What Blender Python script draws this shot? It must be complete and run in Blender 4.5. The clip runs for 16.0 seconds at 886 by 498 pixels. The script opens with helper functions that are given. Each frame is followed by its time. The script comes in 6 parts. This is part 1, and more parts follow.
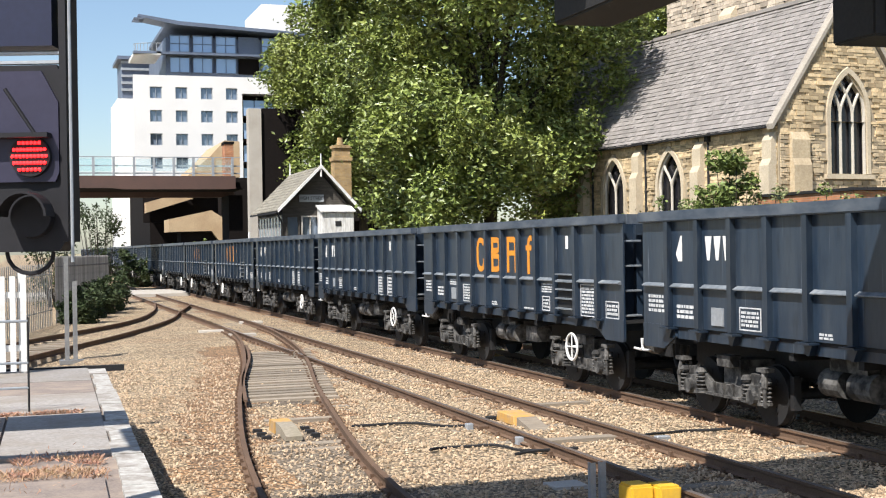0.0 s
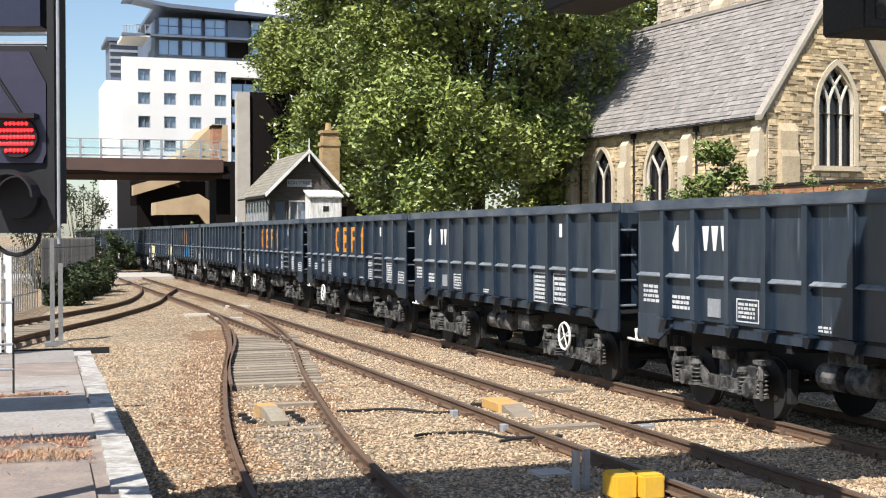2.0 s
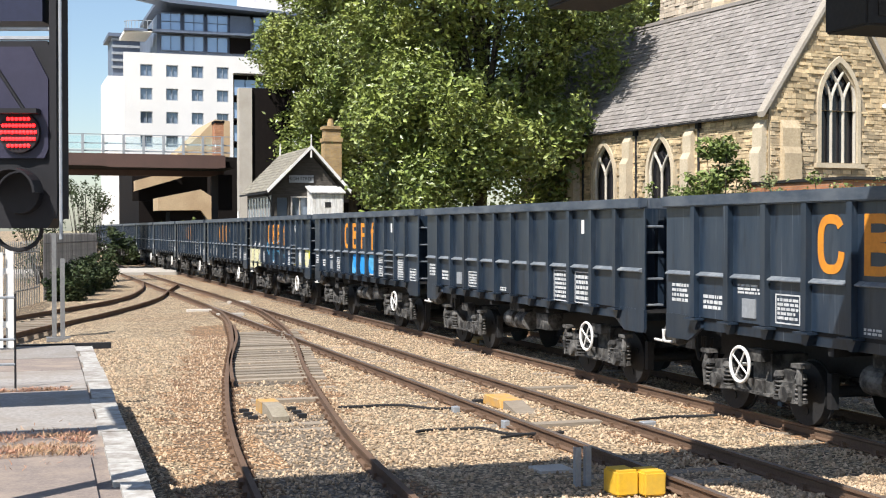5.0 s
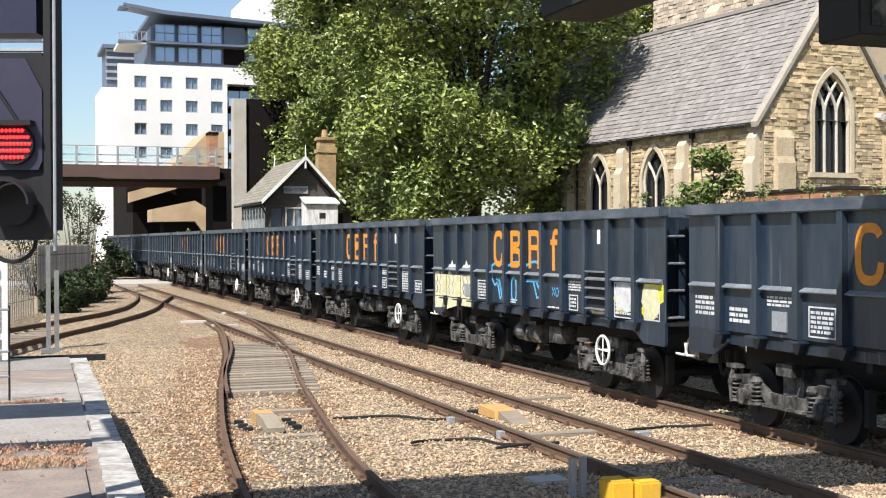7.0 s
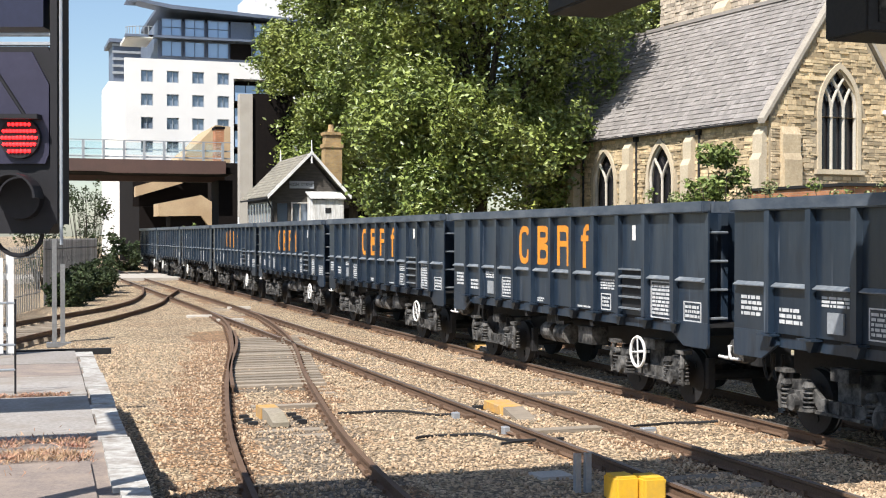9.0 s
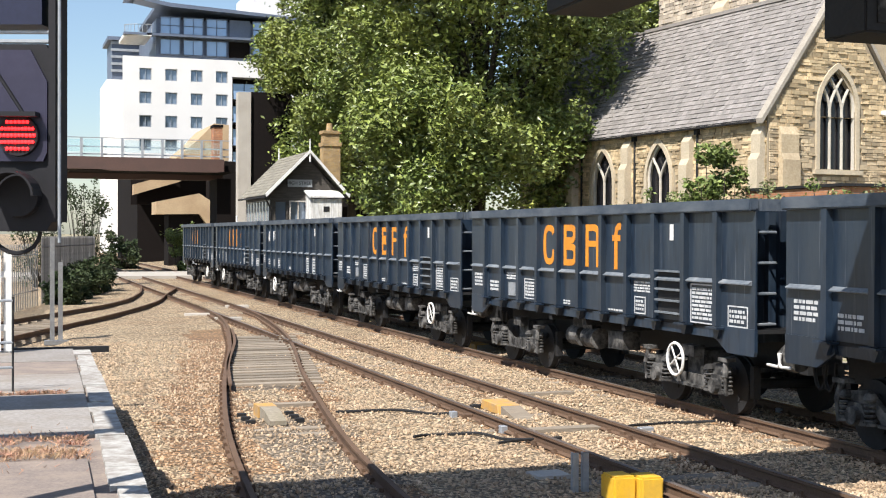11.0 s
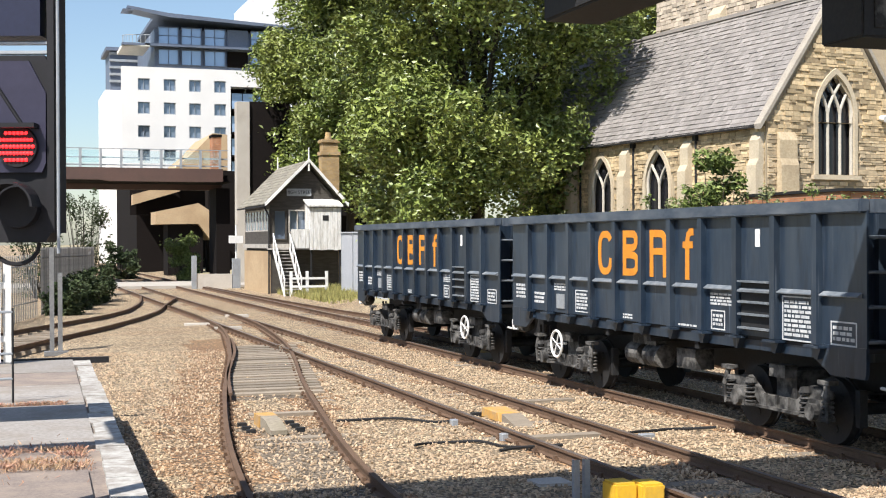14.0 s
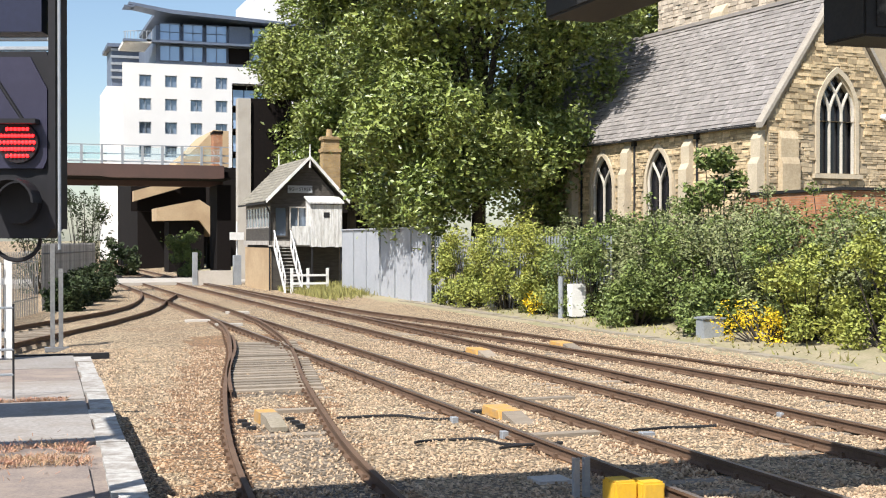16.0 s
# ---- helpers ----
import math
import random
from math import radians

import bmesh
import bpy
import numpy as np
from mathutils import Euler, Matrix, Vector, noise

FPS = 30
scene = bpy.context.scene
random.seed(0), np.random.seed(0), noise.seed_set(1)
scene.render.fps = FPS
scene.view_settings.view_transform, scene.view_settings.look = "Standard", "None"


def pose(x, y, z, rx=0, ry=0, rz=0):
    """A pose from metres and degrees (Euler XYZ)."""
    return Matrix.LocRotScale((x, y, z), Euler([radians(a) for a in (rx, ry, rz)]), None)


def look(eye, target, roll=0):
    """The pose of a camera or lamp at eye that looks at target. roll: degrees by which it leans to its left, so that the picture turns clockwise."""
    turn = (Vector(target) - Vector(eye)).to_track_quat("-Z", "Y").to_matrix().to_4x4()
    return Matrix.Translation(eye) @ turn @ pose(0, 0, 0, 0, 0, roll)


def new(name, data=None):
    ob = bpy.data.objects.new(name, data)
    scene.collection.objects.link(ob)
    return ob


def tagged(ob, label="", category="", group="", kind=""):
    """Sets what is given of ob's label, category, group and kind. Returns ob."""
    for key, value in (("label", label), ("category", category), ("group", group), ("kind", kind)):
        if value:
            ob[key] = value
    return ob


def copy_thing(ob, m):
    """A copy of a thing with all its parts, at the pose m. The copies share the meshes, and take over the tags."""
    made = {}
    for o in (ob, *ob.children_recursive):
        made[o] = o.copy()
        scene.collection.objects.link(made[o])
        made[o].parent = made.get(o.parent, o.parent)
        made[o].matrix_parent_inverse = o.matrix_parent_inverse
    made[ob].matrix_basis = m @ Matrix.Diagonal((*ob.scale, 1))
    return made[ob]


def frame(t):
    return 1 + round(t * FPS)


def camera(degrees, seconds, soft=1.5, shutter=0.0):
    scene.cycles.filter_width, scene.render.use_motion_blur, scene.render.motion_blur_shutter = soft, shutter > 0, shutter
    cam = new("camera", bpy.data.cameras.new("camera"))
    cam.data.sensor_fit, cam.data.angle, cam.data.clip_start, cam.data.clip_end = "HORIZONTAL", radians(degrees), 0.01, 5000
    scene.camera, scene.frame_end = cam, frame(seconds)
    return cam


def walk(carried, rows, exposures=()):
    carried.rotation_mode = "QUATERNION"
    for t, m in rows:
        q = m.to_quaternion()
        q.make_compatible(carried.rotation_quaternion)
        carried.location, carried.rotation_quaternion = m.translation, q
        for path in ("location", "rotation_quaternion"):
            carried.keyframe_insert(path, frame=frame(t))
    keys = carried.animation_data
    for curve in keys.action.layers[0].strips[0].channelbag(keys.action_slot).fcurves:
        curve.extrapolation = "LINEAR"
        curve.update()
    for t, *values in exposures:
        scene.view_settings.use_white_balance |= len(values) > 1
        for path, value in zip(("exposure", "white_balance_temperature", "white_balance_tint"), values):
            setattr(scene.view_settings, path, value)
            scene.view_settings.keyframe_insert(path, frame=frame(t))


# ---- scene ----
PATH = [(0, 0.539, -0.096, 0.904), (0.5, 0.21, -0.869, 0.332), (1, 0.384, -0.961, 0.023), (1.5, 0.239, -0.819, 0.114),
        (2, -0.022, -0.696, 0.158), (2.5, -0.103, -0.668, 0.152), (3, -0.291, -0.744, 0.155), (3.5, -0.21, -0.798, 0.092),
        (4, 0.129, -0.882, 0.041), (6.5, -0.149, -0.651, 0.099), (7, -0.182, -0.396, 0.19), (7.5, 0.092, -0.388, 0.115),
        (8, 0.074, -0.47, 0.04), (8.5, 0.114, -0.477, 0.007), (9, 0.074, -0.599, -0.046), (11.5, -0.01, -0.689, -0.234),
        (12, 0.08, -0.796, -0.115), (12.5, -0.068, -0.416, 0.077), (13, -0.1, -0.359, 0.157), (13.5, -0.004, -0.457, 0.08),
        (14, -0.038, -0.289, 0.207), (14.5, -0.187, -0.271, 0.361), (15, -0.253, -0.255, 0.256), (15.5, -0.177, -0.407, 0.019),
        (16, 0.0, -0.403, 0.0)]
cam = camera(38.0, 16.0, soft=1.1)
# the tracks run along y; the camera is held up over the platform and looks to their right
walk(cam, [(t, pose(0, 0, 2.8, 90 + p, r, y - 18.9)) for t, y, p, r in PATH])

# ---- light ----
SUN_FROM = Vector((-0.60, -0.48, 1.0)).normalized()
world = bpy.data.worlds.new("sky")
scene.world = world
world.use_nodes = True
wn = world.node_tree.nodes
sky = wn.new("ShaderNodeTexSky")
sky.sky_type, sky.sun_disc = "NISHITA", False
sky.sun_elevation = math.asin(SUN_FROM.z)
sky.sun_rotation = math.atan2(SUN_FROM.x, SUN_FROM.y)
sky.air_density, sky.dust_density, sky.ozone_density = 1.0, 0.8, 2.2
wn["Background"].inputs[1].default_value = 0.095
world.node_tree.links.new(sky.outputs[0], wn["Background"].inputs[0])
sun = new("sun", bpy.data.lights.new("sun", "SUN"))
sun.data.energy, sun.data.angle, sun.data.color = 5.0, radians(0.55), (1.0, 0.965, 0.925)
sun.matrix_world = look(SUN_FROM * 60, (0, 0, 0))
scene.view_settings.exposure = 0.70


# ---- materials ----
def mat(name, c1, c2, rough=0.8, metal=0.0, fine=30.0, coarse=1.5, bump=0.3, dist=0.01, c3=None, amount=0.5, spec=0.4, rnd=0.0, stretch=(1, 1, 1), island=False):
    """Two colours mixed by fine grain, a third by broad stains, relief by the grain."""
    m = bpy.data.materials.new(name)
    m.use_nodes = True
    n, l = m.node_tree.nodes, m.node_tree.links
    b = n["Principled BSDF"]
    tc = n.new("ShaderNodeTexCoord")
    mp = n.new("ShaderNodeMapping")
    mp.inputs["Scale"].default_value = stretch
    l.new(tc.outputs["Object"], mp.inputs[0])

    def tex(scale, detail):
        t = n.new("ShaderNodeTexNoise")
        t.inputs["Scale"].default_value, t.inputs["Detail"].default_value, t.inputs["Roughness"].default_value = scale, detail, 0.6
        l.new(mp.outputs[0], t.inputs[0])
        return t

    def mix(fac, a, bb):
        x = n.new("ShaderNodeMix")
        x.data_type = "RGBA"
        for sock, v in ((x.inputs[0], fac), (x.inputs[6], a), (x.inputs[7], bb)):
            if isinstance(v, (tuple, float, int)):
                sock.default_value = (*v, 1) if isinstance(v, tuple) else v
            else:
                l.new(v, sock)
        return x.outputs[2]

    def ramp(src, lo, hi):
        r = n.new("ShaderNodeMapRange")
        r.inputs[1].default_value, r.inputs[2].default_value = lo, hi
        l.new(src, r.inputs[0])
        return r.outputs[0]

    f, g = tex(fine, 6), tex(coarse, 5)
    col = mix(ramp(f.outputs[0], 0.35, 0.65), c1, c2)
    st = n.new("ShaderNodeMath")
    st.operation = "MULTIPLY"
    st.inputs[1].default_value = amount
    l.new(ramp(g.outputs[0], 0.42, 0.68), st.inputs[0])
    col = mix(st.outputs[0], col, c3 or tuple(x * 0.6 for x in c1))
    if rnd:
        src = n.new("ShaderNodeNewGeometry").outputs["Random Per Island"] if island else n.new("ShaderNodeObjectInfo").outputs["Random"]
        hs = n.new("ShaderNodeHueSaturation")
        r = n.new("ShaderNodeMapRange")
        r.inputs[3].default_value, r.inputs[4].default_value = 1 - rnd, 1 + rnd
        l.new(src, r.inputs[0])
        l.new(r.outputs[0], hs.inputs["Value"])
        l.new(col, hs.inputs["Color"])
        col = hs.outputs[0]
    l.new(col, b.inputs["Base Color"])
    b.inputs["Roughness"].default_value, b.inputs["Metallic"].default_value = rough, metal
    b.inputs["Specular IOR Level"].default_value = spec
    if bump:
        bp = n.new("ShaderNodeBump")
        bp.inputs["Strength"].default_value, bp.inputs["Distance"].default_value = bump, dist
        l.new(f.outputs[0], bp.inputs["Height"])
        l.new(bp.outputs[0], b.inputs["Normal"])
    return m


def glow(name, colour, strength):
    m = bpy.data.materials.new(name)
    m.use_nodes = True
    b = m.node_tree.nodes["Principled BSDF"]
    b.inputs["Base Color"].default_value = (*colour, 1)
    b.inputs["Emission Color"].default_value = (*colour, 1)
    b.inputs["Emission Strength"].default_value = strength
    return m


def glass(name, tint, rough=0.05):
    m = bpy.data.materials.new(name)
    m.use_nodes = True
    b = m.node_tree.nodes["Principled BSDF"]
    b.inputs["Base Color"].default_value = (*tint, 1)
    b.inputs["Roughness"].default_value = rough
    b.inputs["Specular IOR Level"].default_value = 0.9
    b.inputs["Metallic"].default_value = 0.35
    return m


def ballast_mat(name, c1=(0.56, 0.44, 0.29), c2=(0.41, 0.305, 0.18), rust=(0.33, 0.19, 0.10), amount=0.5):
    """Stones by cells: each with its own tone, with dark joints in relief, and rusty patches."""
    m = mat(name, c1, c2, 0.95, fine=9, coarse=0.45, bump=0, c3=rust, amount=amount)
    n, l = m.node_tree.nodes, m.node_tree.links
    b = n["Principled BSDF"]
    src = b.inputs["Base Color"].links[0].from_socket
    tc = n.new("ShaderNodeTexCoord")
    v = n.new("ShaderNodeTexVoronoi")
    v.inputs["Scale"].default_value = 17
    l.new(tc.outputs["Object"], v.inputs["Vector"])
    hs = n.new("ShaderNodeHueSaturation")
    sep = n.new("ShaderNodeSeparateColor")
    l.new(v.outputs["Color"], sep.inputs[0])
    r = n.new("ShaderNodeMapRange")
    r.inputs[3].default_value, r.inputs[4].default_value = 0.42, 1.55
    l.new(sep.outputs[0], r.inputs[0])
    l.new(r.outputs[0], hs.inputs["Value"])
    l.new(src, hs.inputs["Color"])
    gap, dirt = n.new("ShaderNodeMapRange"), n.new("ShaderNodeMix")
    gap.inputs[1].default_value, gap.inputs[2].default_value, gap.inputs[3].default_value, gap.inputs[4].default_value = 0.38, 0.66, 0.0, 0.85
    l.new(v.outputs["Distance"], gap.inputs[0])
    dirt.data_type = "RGBA"
    dirt.inputs[7].default_value = (0.10, 0.075, 0.05, 1)
    l.new(gap.outputs[0], dirt.inputs[0])
    l.new(hs.outputs[0], dirt.inputs[6])
    l.new(dirt.outputs[2], b.inputs["Base Color"])
    bp = n.new("ShaderNodeBump")
    bp.invert = True
    bp.inputs["Strength"].default_value, bp.inputs["Distance"].default_value = 1.0, 0.05
    l.new(v.outputs["Distance"], bp.inputs["Height"])
    l.new(bp.outputs[0], b.inputs["Normal"])
    return m


BALLAST = ballast_mat("ballast")
BALLAST_RUST = ballast_mat("rust-stained ballast", (0.42, 0.25, 0.13), (0.31, 0.18, 0.09), (0.24, 0.12, 0.06), 0.7)
BALLAST_GREY = ballast_mat("oily grey ballast", (0.33, 0.265, 0.19), (0.21, 0.165, 0.12), (0.11, 0.085, 0.065), 0.8)
STONE_BIT = mat("ballast stone", (0.50, 0.385, 0.265), (0.36, 0.265, 0.17), 0.95, fine=12, bump=0.2, rnd=0.35, island=True, c3=(0.34, 0.22, 0.13))
RAIL = mat("rusty rail", (0.11, 0.065, 0.04), (0.16, 0.098, 0.06), 0.8, fine=40, bump=0.3)
RAIL_TOP = mat("polished rail head", (0.30, 0.25, 0.22), (0.22, 0.17, 0.14), 0.42, 0.6, fine=60, bump=0.05, amount=0.3, c3=(0.3, 0.2, 0.14))
TIMBER = mat("weathered sleeper timber", (0.30, 0.25, 0.19), (0.22, 0.18, 0.135), 0.9, fine=8, stretch=(0.6, 8, 4), rnd=0.2, bump=0.5)
TROUGH = mat("dirty trough concrete", (0.33, 0.29, 0.22), (0.25, 0.21, 0.16), 0.95, fine=20, coarse=1.5, c3=(0.18, 0.16, 0.1))
CONCRETE = mat("weathered concrete", (0.50, 0.46, 0.40), (0.42, 0.38, 0.33), 0.9, fine=25, coarse=0.8, rnd=0.1, c3=(0.32, 0.28, 0.23))
PAVING = mat("platform paving", (0.31, 0.285, 0.26), (0.22, 0.2, 0.178), 0.9, fine=18, coarse=1.6, rnd=0.18, c3=(0.2, 0.165, 0.13), amount=0.75)
TARMAC = mat("patched tarmac", (0.25, 0.205, 0.175), (0.18, 0.145, 0.125), 0.95, fine=40, coarse=2.2, c3=(0.34, 0.27, 0.21), amount=0.7)
EDGE_WHITE = mat("worn white edge paint", (0.50, 0.485, 0.45), (0.33, 0.305, 0.27), 0.85, fine=11, coarse=5, c3=(0.24, 0.21, 0.18), amount=1.0)
NAVY = mat("weathered navy wagon paint", (0.012, 0.0225, 0.040), (0.020, 0.033, 0.052), 0.34, fine=5, coarse=1.1, bump=0.1, stretch=(1, 2.5, 0.5), c3=(0.042, 0.052, 0.064), rnd=0.2, amount=0.55, spec=0.45)


def add_streaks(m, colour, scale=(9, 9, 0.35), lo=0.66, hi=0.78, strength=0.5):
    """Thin upright scrapes and run marks over a paint."""
    n, l = m.node_tree.nodes, m.node_tree.links
    b = n["Principled BSDF"]
    src = b.inputs["Base Color"].links[0].from_socket
    tc, mp, ns, rp, mx = n.new("ShaderNodeTexCoord"), n.new("ShaderNodeMapping"), n.new("ShaderNodeTexNoise"), n.new("ShaderNodeMapRange"), n.new("ShaderNodeMix")
    mp.inputs["Scale"].default_value = scale
    ob = n.new("ShaderNodeObjectInfo")
    add = n.new("ShaderNodeVectorMath")
    l.new(tc.outputs["Object"], mp.inputs[0])
    l.new(mp.outputs[0], add.inputs[0])
    sc = n.new("ShaderNodeMath")
    sc.operation = "MULTIPLY"
    sc.inputs[1].default_value = 40
    l.new(ob.outputs["Random"], sc.inputs[0])
    l.new(sc.outputs[0], add.inputs[1])
    l.new(add.outputs[0], ns.inputs[0])
    ns.inputs["Scale"].default_value, ns.inputs["Detail"].default_value = 1.6, 4
    rp.inputs[1].default_value, rp.inputs[2].default_value, rp.inputs[4].default_value = lo, hi, strength
    l.new(ns.outputs[0], rp.inputs[0])
    mx.data_type = "RGBA"
    l.new(rp.outputs[0], mx.inputs[0])
    l.new(src, mx.inputs[6])
    mx.inputs[7].default_value = (*colour, 1)
    l.new(mx.outputs[2], b.inputs["Base Color"])


add_streaks(NAVY, (0.22, 0.24, 0.27), lo=0.64, hi=0.78, strength=0.5)
add_streaks(NAVY, (0.010, 0.014, 0.022), scale=(4, 4, 0.8), lo=0.55, hi=0.72, strength=0.7)
NAVY_RIM = mat("scuffed slate-blue rim", (0.035, 0.05, 0.072), (0.07, 0.085, 0.105), 0.5, fine=9, coarse=3, bump=0.2, stretch=(1, 0.4, 1), c3=(0.16, 0.175, 0.19), amount=0.45)
# Scuffed steel, lightened to paint sun highlights on ledges, rungs and steps.
NAVY_LIT = mat("scuffed grey-blue steel with painted highlight", (0.12, 0.14, 0.16), (0.24, 0.255, 0.265), 0.55, fine=12, coarse=3, bump=0.2, c3=(0.045, 0.06, 0.08))
BLACK = mat("sooty black steel", (0.014, 0.014, 0.015), (0.022, 0.021, 0.021), 0.75, fine=20, bump=0.2)
BOGIE = mat("dusty bogie steel", (0.012, 0.0115, 0.011), (0.03, 0.028, 0.026), 0.8, fine=14, coarse=5, bump=0.3, c3=(0.19, 0.18, 0.165), amount=0.8)
HOSE = mat("white painted pipe", (0.7, 0.69, 0.66), (0.6, 0.59, 0.56), 0.6, fine=20, bump=0.05)
WHITE = mat("white paint", (0.80, 0.79, 0.76), (0.70, 0.69, 0.66), 0.6, fine=20, coarse=2, bump=0.05, c3=(0.55, 0.53, 0.49))
ORANGE = mat("orange emblem paint", (0.72, 0.28, 0.025), (0.62, 0.23, 0.02), 0.6, fine=14, coarse=3, bump=0.05, c3=(0.45, 0.17, 0.03))
OCHRE = mat("worn ochre painted steel", (0.56, 0.31, 0.07), (0.44, 0.25, 0.08), 0.8, fine=12, coarse=5, bump=0.3, c3=(0.36, 0.27, 0.17), amount=0.8)
YELLOW = mat("yellow painted steel", (0.74, 0.44, 0.03), (0.66, 0.38, 0.03), 0.6, fine=20, coarse=3, bump=0.1, c3=(0.5, 0.33, 0.08))
PALE_SHEET = mat("pale grey coated sheet", (0.42, 0.43, 0.45), (0.36, 0.37, 0.39), 0.6, 0.0, fine=10, coarse=0.8, bump=0.05, c3=(0.30, 0.31, 0.33), amount=0.4)
GREY_STEEL = mat("galvanised steel", (0.42, 0.44, 0.46), (0.34, 0.36, 0.38), 0.5, 0.4, fine=18, coarse=2, bump=0.1)
CHURCH_STONE = mat("golden limestone", (0.62, 0.51, 0.34), (0.48, 0.37, 0.23), 0.92, fine=10, coarse=1.0, bump=0.6, rnd=0.38, c3=(0.30, 0.23, 0.15))
MORTAR = mat("pale mortar", (0.40, 0.33, 0.23), (0.34, 0.28, 0.19), 0.95, fine=20)
DRESSED = mat("dressed pale stone", (0.60, 0.51, 0.37), (0.48, 0.40, 0.28), 0.85, fine=14, coarse=1.2, c3=(0.36, 0.30, 0.22))
TRACERY = mat("pale weathered tracery stone", (0.56, 0.52, 0.44), (0.46, 0.42, 0.35), 0.85, fine=14, coarse=1.2, c3=(0.42, 0.38, 0.31))
SLATE = mat("grey-brown roof tile", (0.29, 0.265, 0.245), (0.215, 0.195, 0.18), 0.85, fine=14, coarse=0.8, rnd=0.17, island=True, c3=(0.18, 0.165, 0.15))
BRICK = mat("red brick", (0.42, 0.17, 0.085), (0.34, 0.13, 0.065), 0.9, fine=14, rnd=0.22, c3=(0.25, 0.12, 0.08))
BUFF = mat("buff brick", (0.50, 0.33, 0.13), (0.40, 0.26, 0.10), 0.9, fine=14, rnd=0.15, c3=(0.28, 0.19, 0.1))
RENDER_WHITE = mat("white render", (0.74, 0.72, 0.69), (0.70, 0.68, 0.65), 0.85, fine=8, coarse=0.25, bump=0.1, amount=0.3, c3=(0.56, 0.545, 0.515))
BROWN_STEEL = mat("brown painted girder", (0.105, 0.060, 0.048), (0.085, 0.05, 0.04), 0.6, fine=10, coarse=0.6, c3=(0.06, 0.04, 0.035))
TAN = mat("tan cladding", (0.48, 0.35, 0.21), (0.41, 0.30, 0.18), 0.8, fine=8, coarse=0.5, c3=(0.28, 0.18, 0.1))
# Dark brown of the tower; on the undercroft this near-black stands for shade.
DARKCLAD_SHADE = mat("dark brown cladding and undercroft shade", (0.012, 0.009, 0.008), (0.008, 0.0065, 0.006), 0.9, fine=8, coarse=0.5, spec=0.12)
BLUECLAD = mat("blue-grey metal cladding", (0.16, 0.19, 0.25), (0.12, 0.15, 0.21), 0.5, 0.2, fine=8, coarse=0.4)
# Pane tint is lightened to put the sky's reflection into the colour.
PANE = glass("window pane", (0.21, 0.26, 0.33))
PANE_BLUE = glass("blue balcony glass", (0.34, 0.45, 0.62), 0.12)
DARK_PANE = glass("leaded church glass", (0.02, 0.02, 0.025), 0.2)
LEAF = mat("plane tree leaf", (0.21, 0.25, 0.055), (0.12, 0.17, 0.036), 0.42, fine=3, coarse=0.25, bump=0, rnd=0.5, island=True, c3=(0.25, 0.26, 0.06), spec=0.6)
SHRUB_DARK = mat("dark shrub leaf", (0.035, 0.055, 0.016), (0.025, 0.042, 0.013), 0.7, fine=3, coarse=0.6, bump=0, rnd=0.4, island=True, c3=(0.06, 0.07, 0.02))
SHRUB_GREY = mat("grey-green shrub leaf", (0.25, 0.265, 0.115), (0.14, 0.165, 0.065), 0.6, fine=3, coarse=0.6, bump=0, rnd=0.5, island=True, c3=(0.22, 0.23, 0.10))
VERGE = mat("grey weathered coping", (0.40, 0.36, 0.30), (0.32, 0.28, 0.23), 0.85, fine=14, coarse=1.2, c3=(0.24, 0.21, 0.17))
SHRUB = mat("shrub leaf", (0.19, 0.235, 0.065), (0.105, 0.145, 0.04), 0.55, fine=3, coarse=0.6, bump=0, rnd=0.45, island=True, c3=(0.14, 0.17, 0.03))
SHRUB_Y = mat("yellow-green shrub leaf", (0.34, 0.35, 0.075), (0.21, 0.25, 0.055), 0.6, fine=3, coarse=0.6, bump=0, rnd=0.4, island=True, c3=(0.28, 0.25, 0.03))
FLOWER = mat("yellow flower", (0.75, 0.55, 0.02), (0.65, 0.45, 0.02), 0.7, fine=5, bump=0)
WEED = mat("reddish weed", (0.46, 0.24, 0.17), (0.36, 0.26, 0.14), 0.8, fine=5, bump=0, rnd=0.4, island=True)
BARK = mat("bark", (0.06, 0.05, 0.038), (0.04, 0.033, 0.026), 0.95, fine=8, stretch=(1, 1, 0.25), bump=0.8)
EARTH = mat("dry earth and grass", (0.36, 0.30, 0.20), (0.27, 0.23, 0.14), 0.95, fine=12, coarse=0.7, bump=0.5, c3=(0.13, 0.15, 0.05))
OLDWOOD = mat("flaking painted boards", (0.52, 0.50, 0.46), (0.36, 0.33, 0.29), 0.85, fine=10, coarse=2, stretch=(3, 3, 0.5), c3=(0.2, 0.17, 0.14), amount=0.7)
RED = glow("lit red lamp", (1.0, 0.012, 0.014), 4.0)
MARK = mat("faded white stencil", (0.66, 0.66, 0.65), (0.5, 0.51, 0.51), 0.7, fine=30, coarse=4, bump=0, c3=(0.24, 0.25, 0.26))
# Black paint taken darker than BLACK, with the overhead shadow in its colour.
SIGNAL_BLACK_SHADE = mat("black signal paint darkened for shade", (0.006, 0.006, 0.008), (0.010, 0.009, 0.012), 0.7, fine=20, bump=0.1)
DARK_STEEL = mat("dull grey steel", (0.20, 0.20, 0.20), (0.27, 0.27, 0.26), 0.6, 0.3, fine=12, coarse=2, bump=0.1)


# ---- mesh helpers ----
def part(name, bm, material, parent=None, label=""):
    me = bpy.data.meshes.new(name)
    bm.normal_update()
    bm.to_mesh(me)
    bm.free()
    for m in material if isinstance(material, (list, tuple)) else [material]:
        me.materials.append(m)
    ob = new(name, me)
    ob.parent = parent
    if label:
        tagged(ob, label)
    return ob


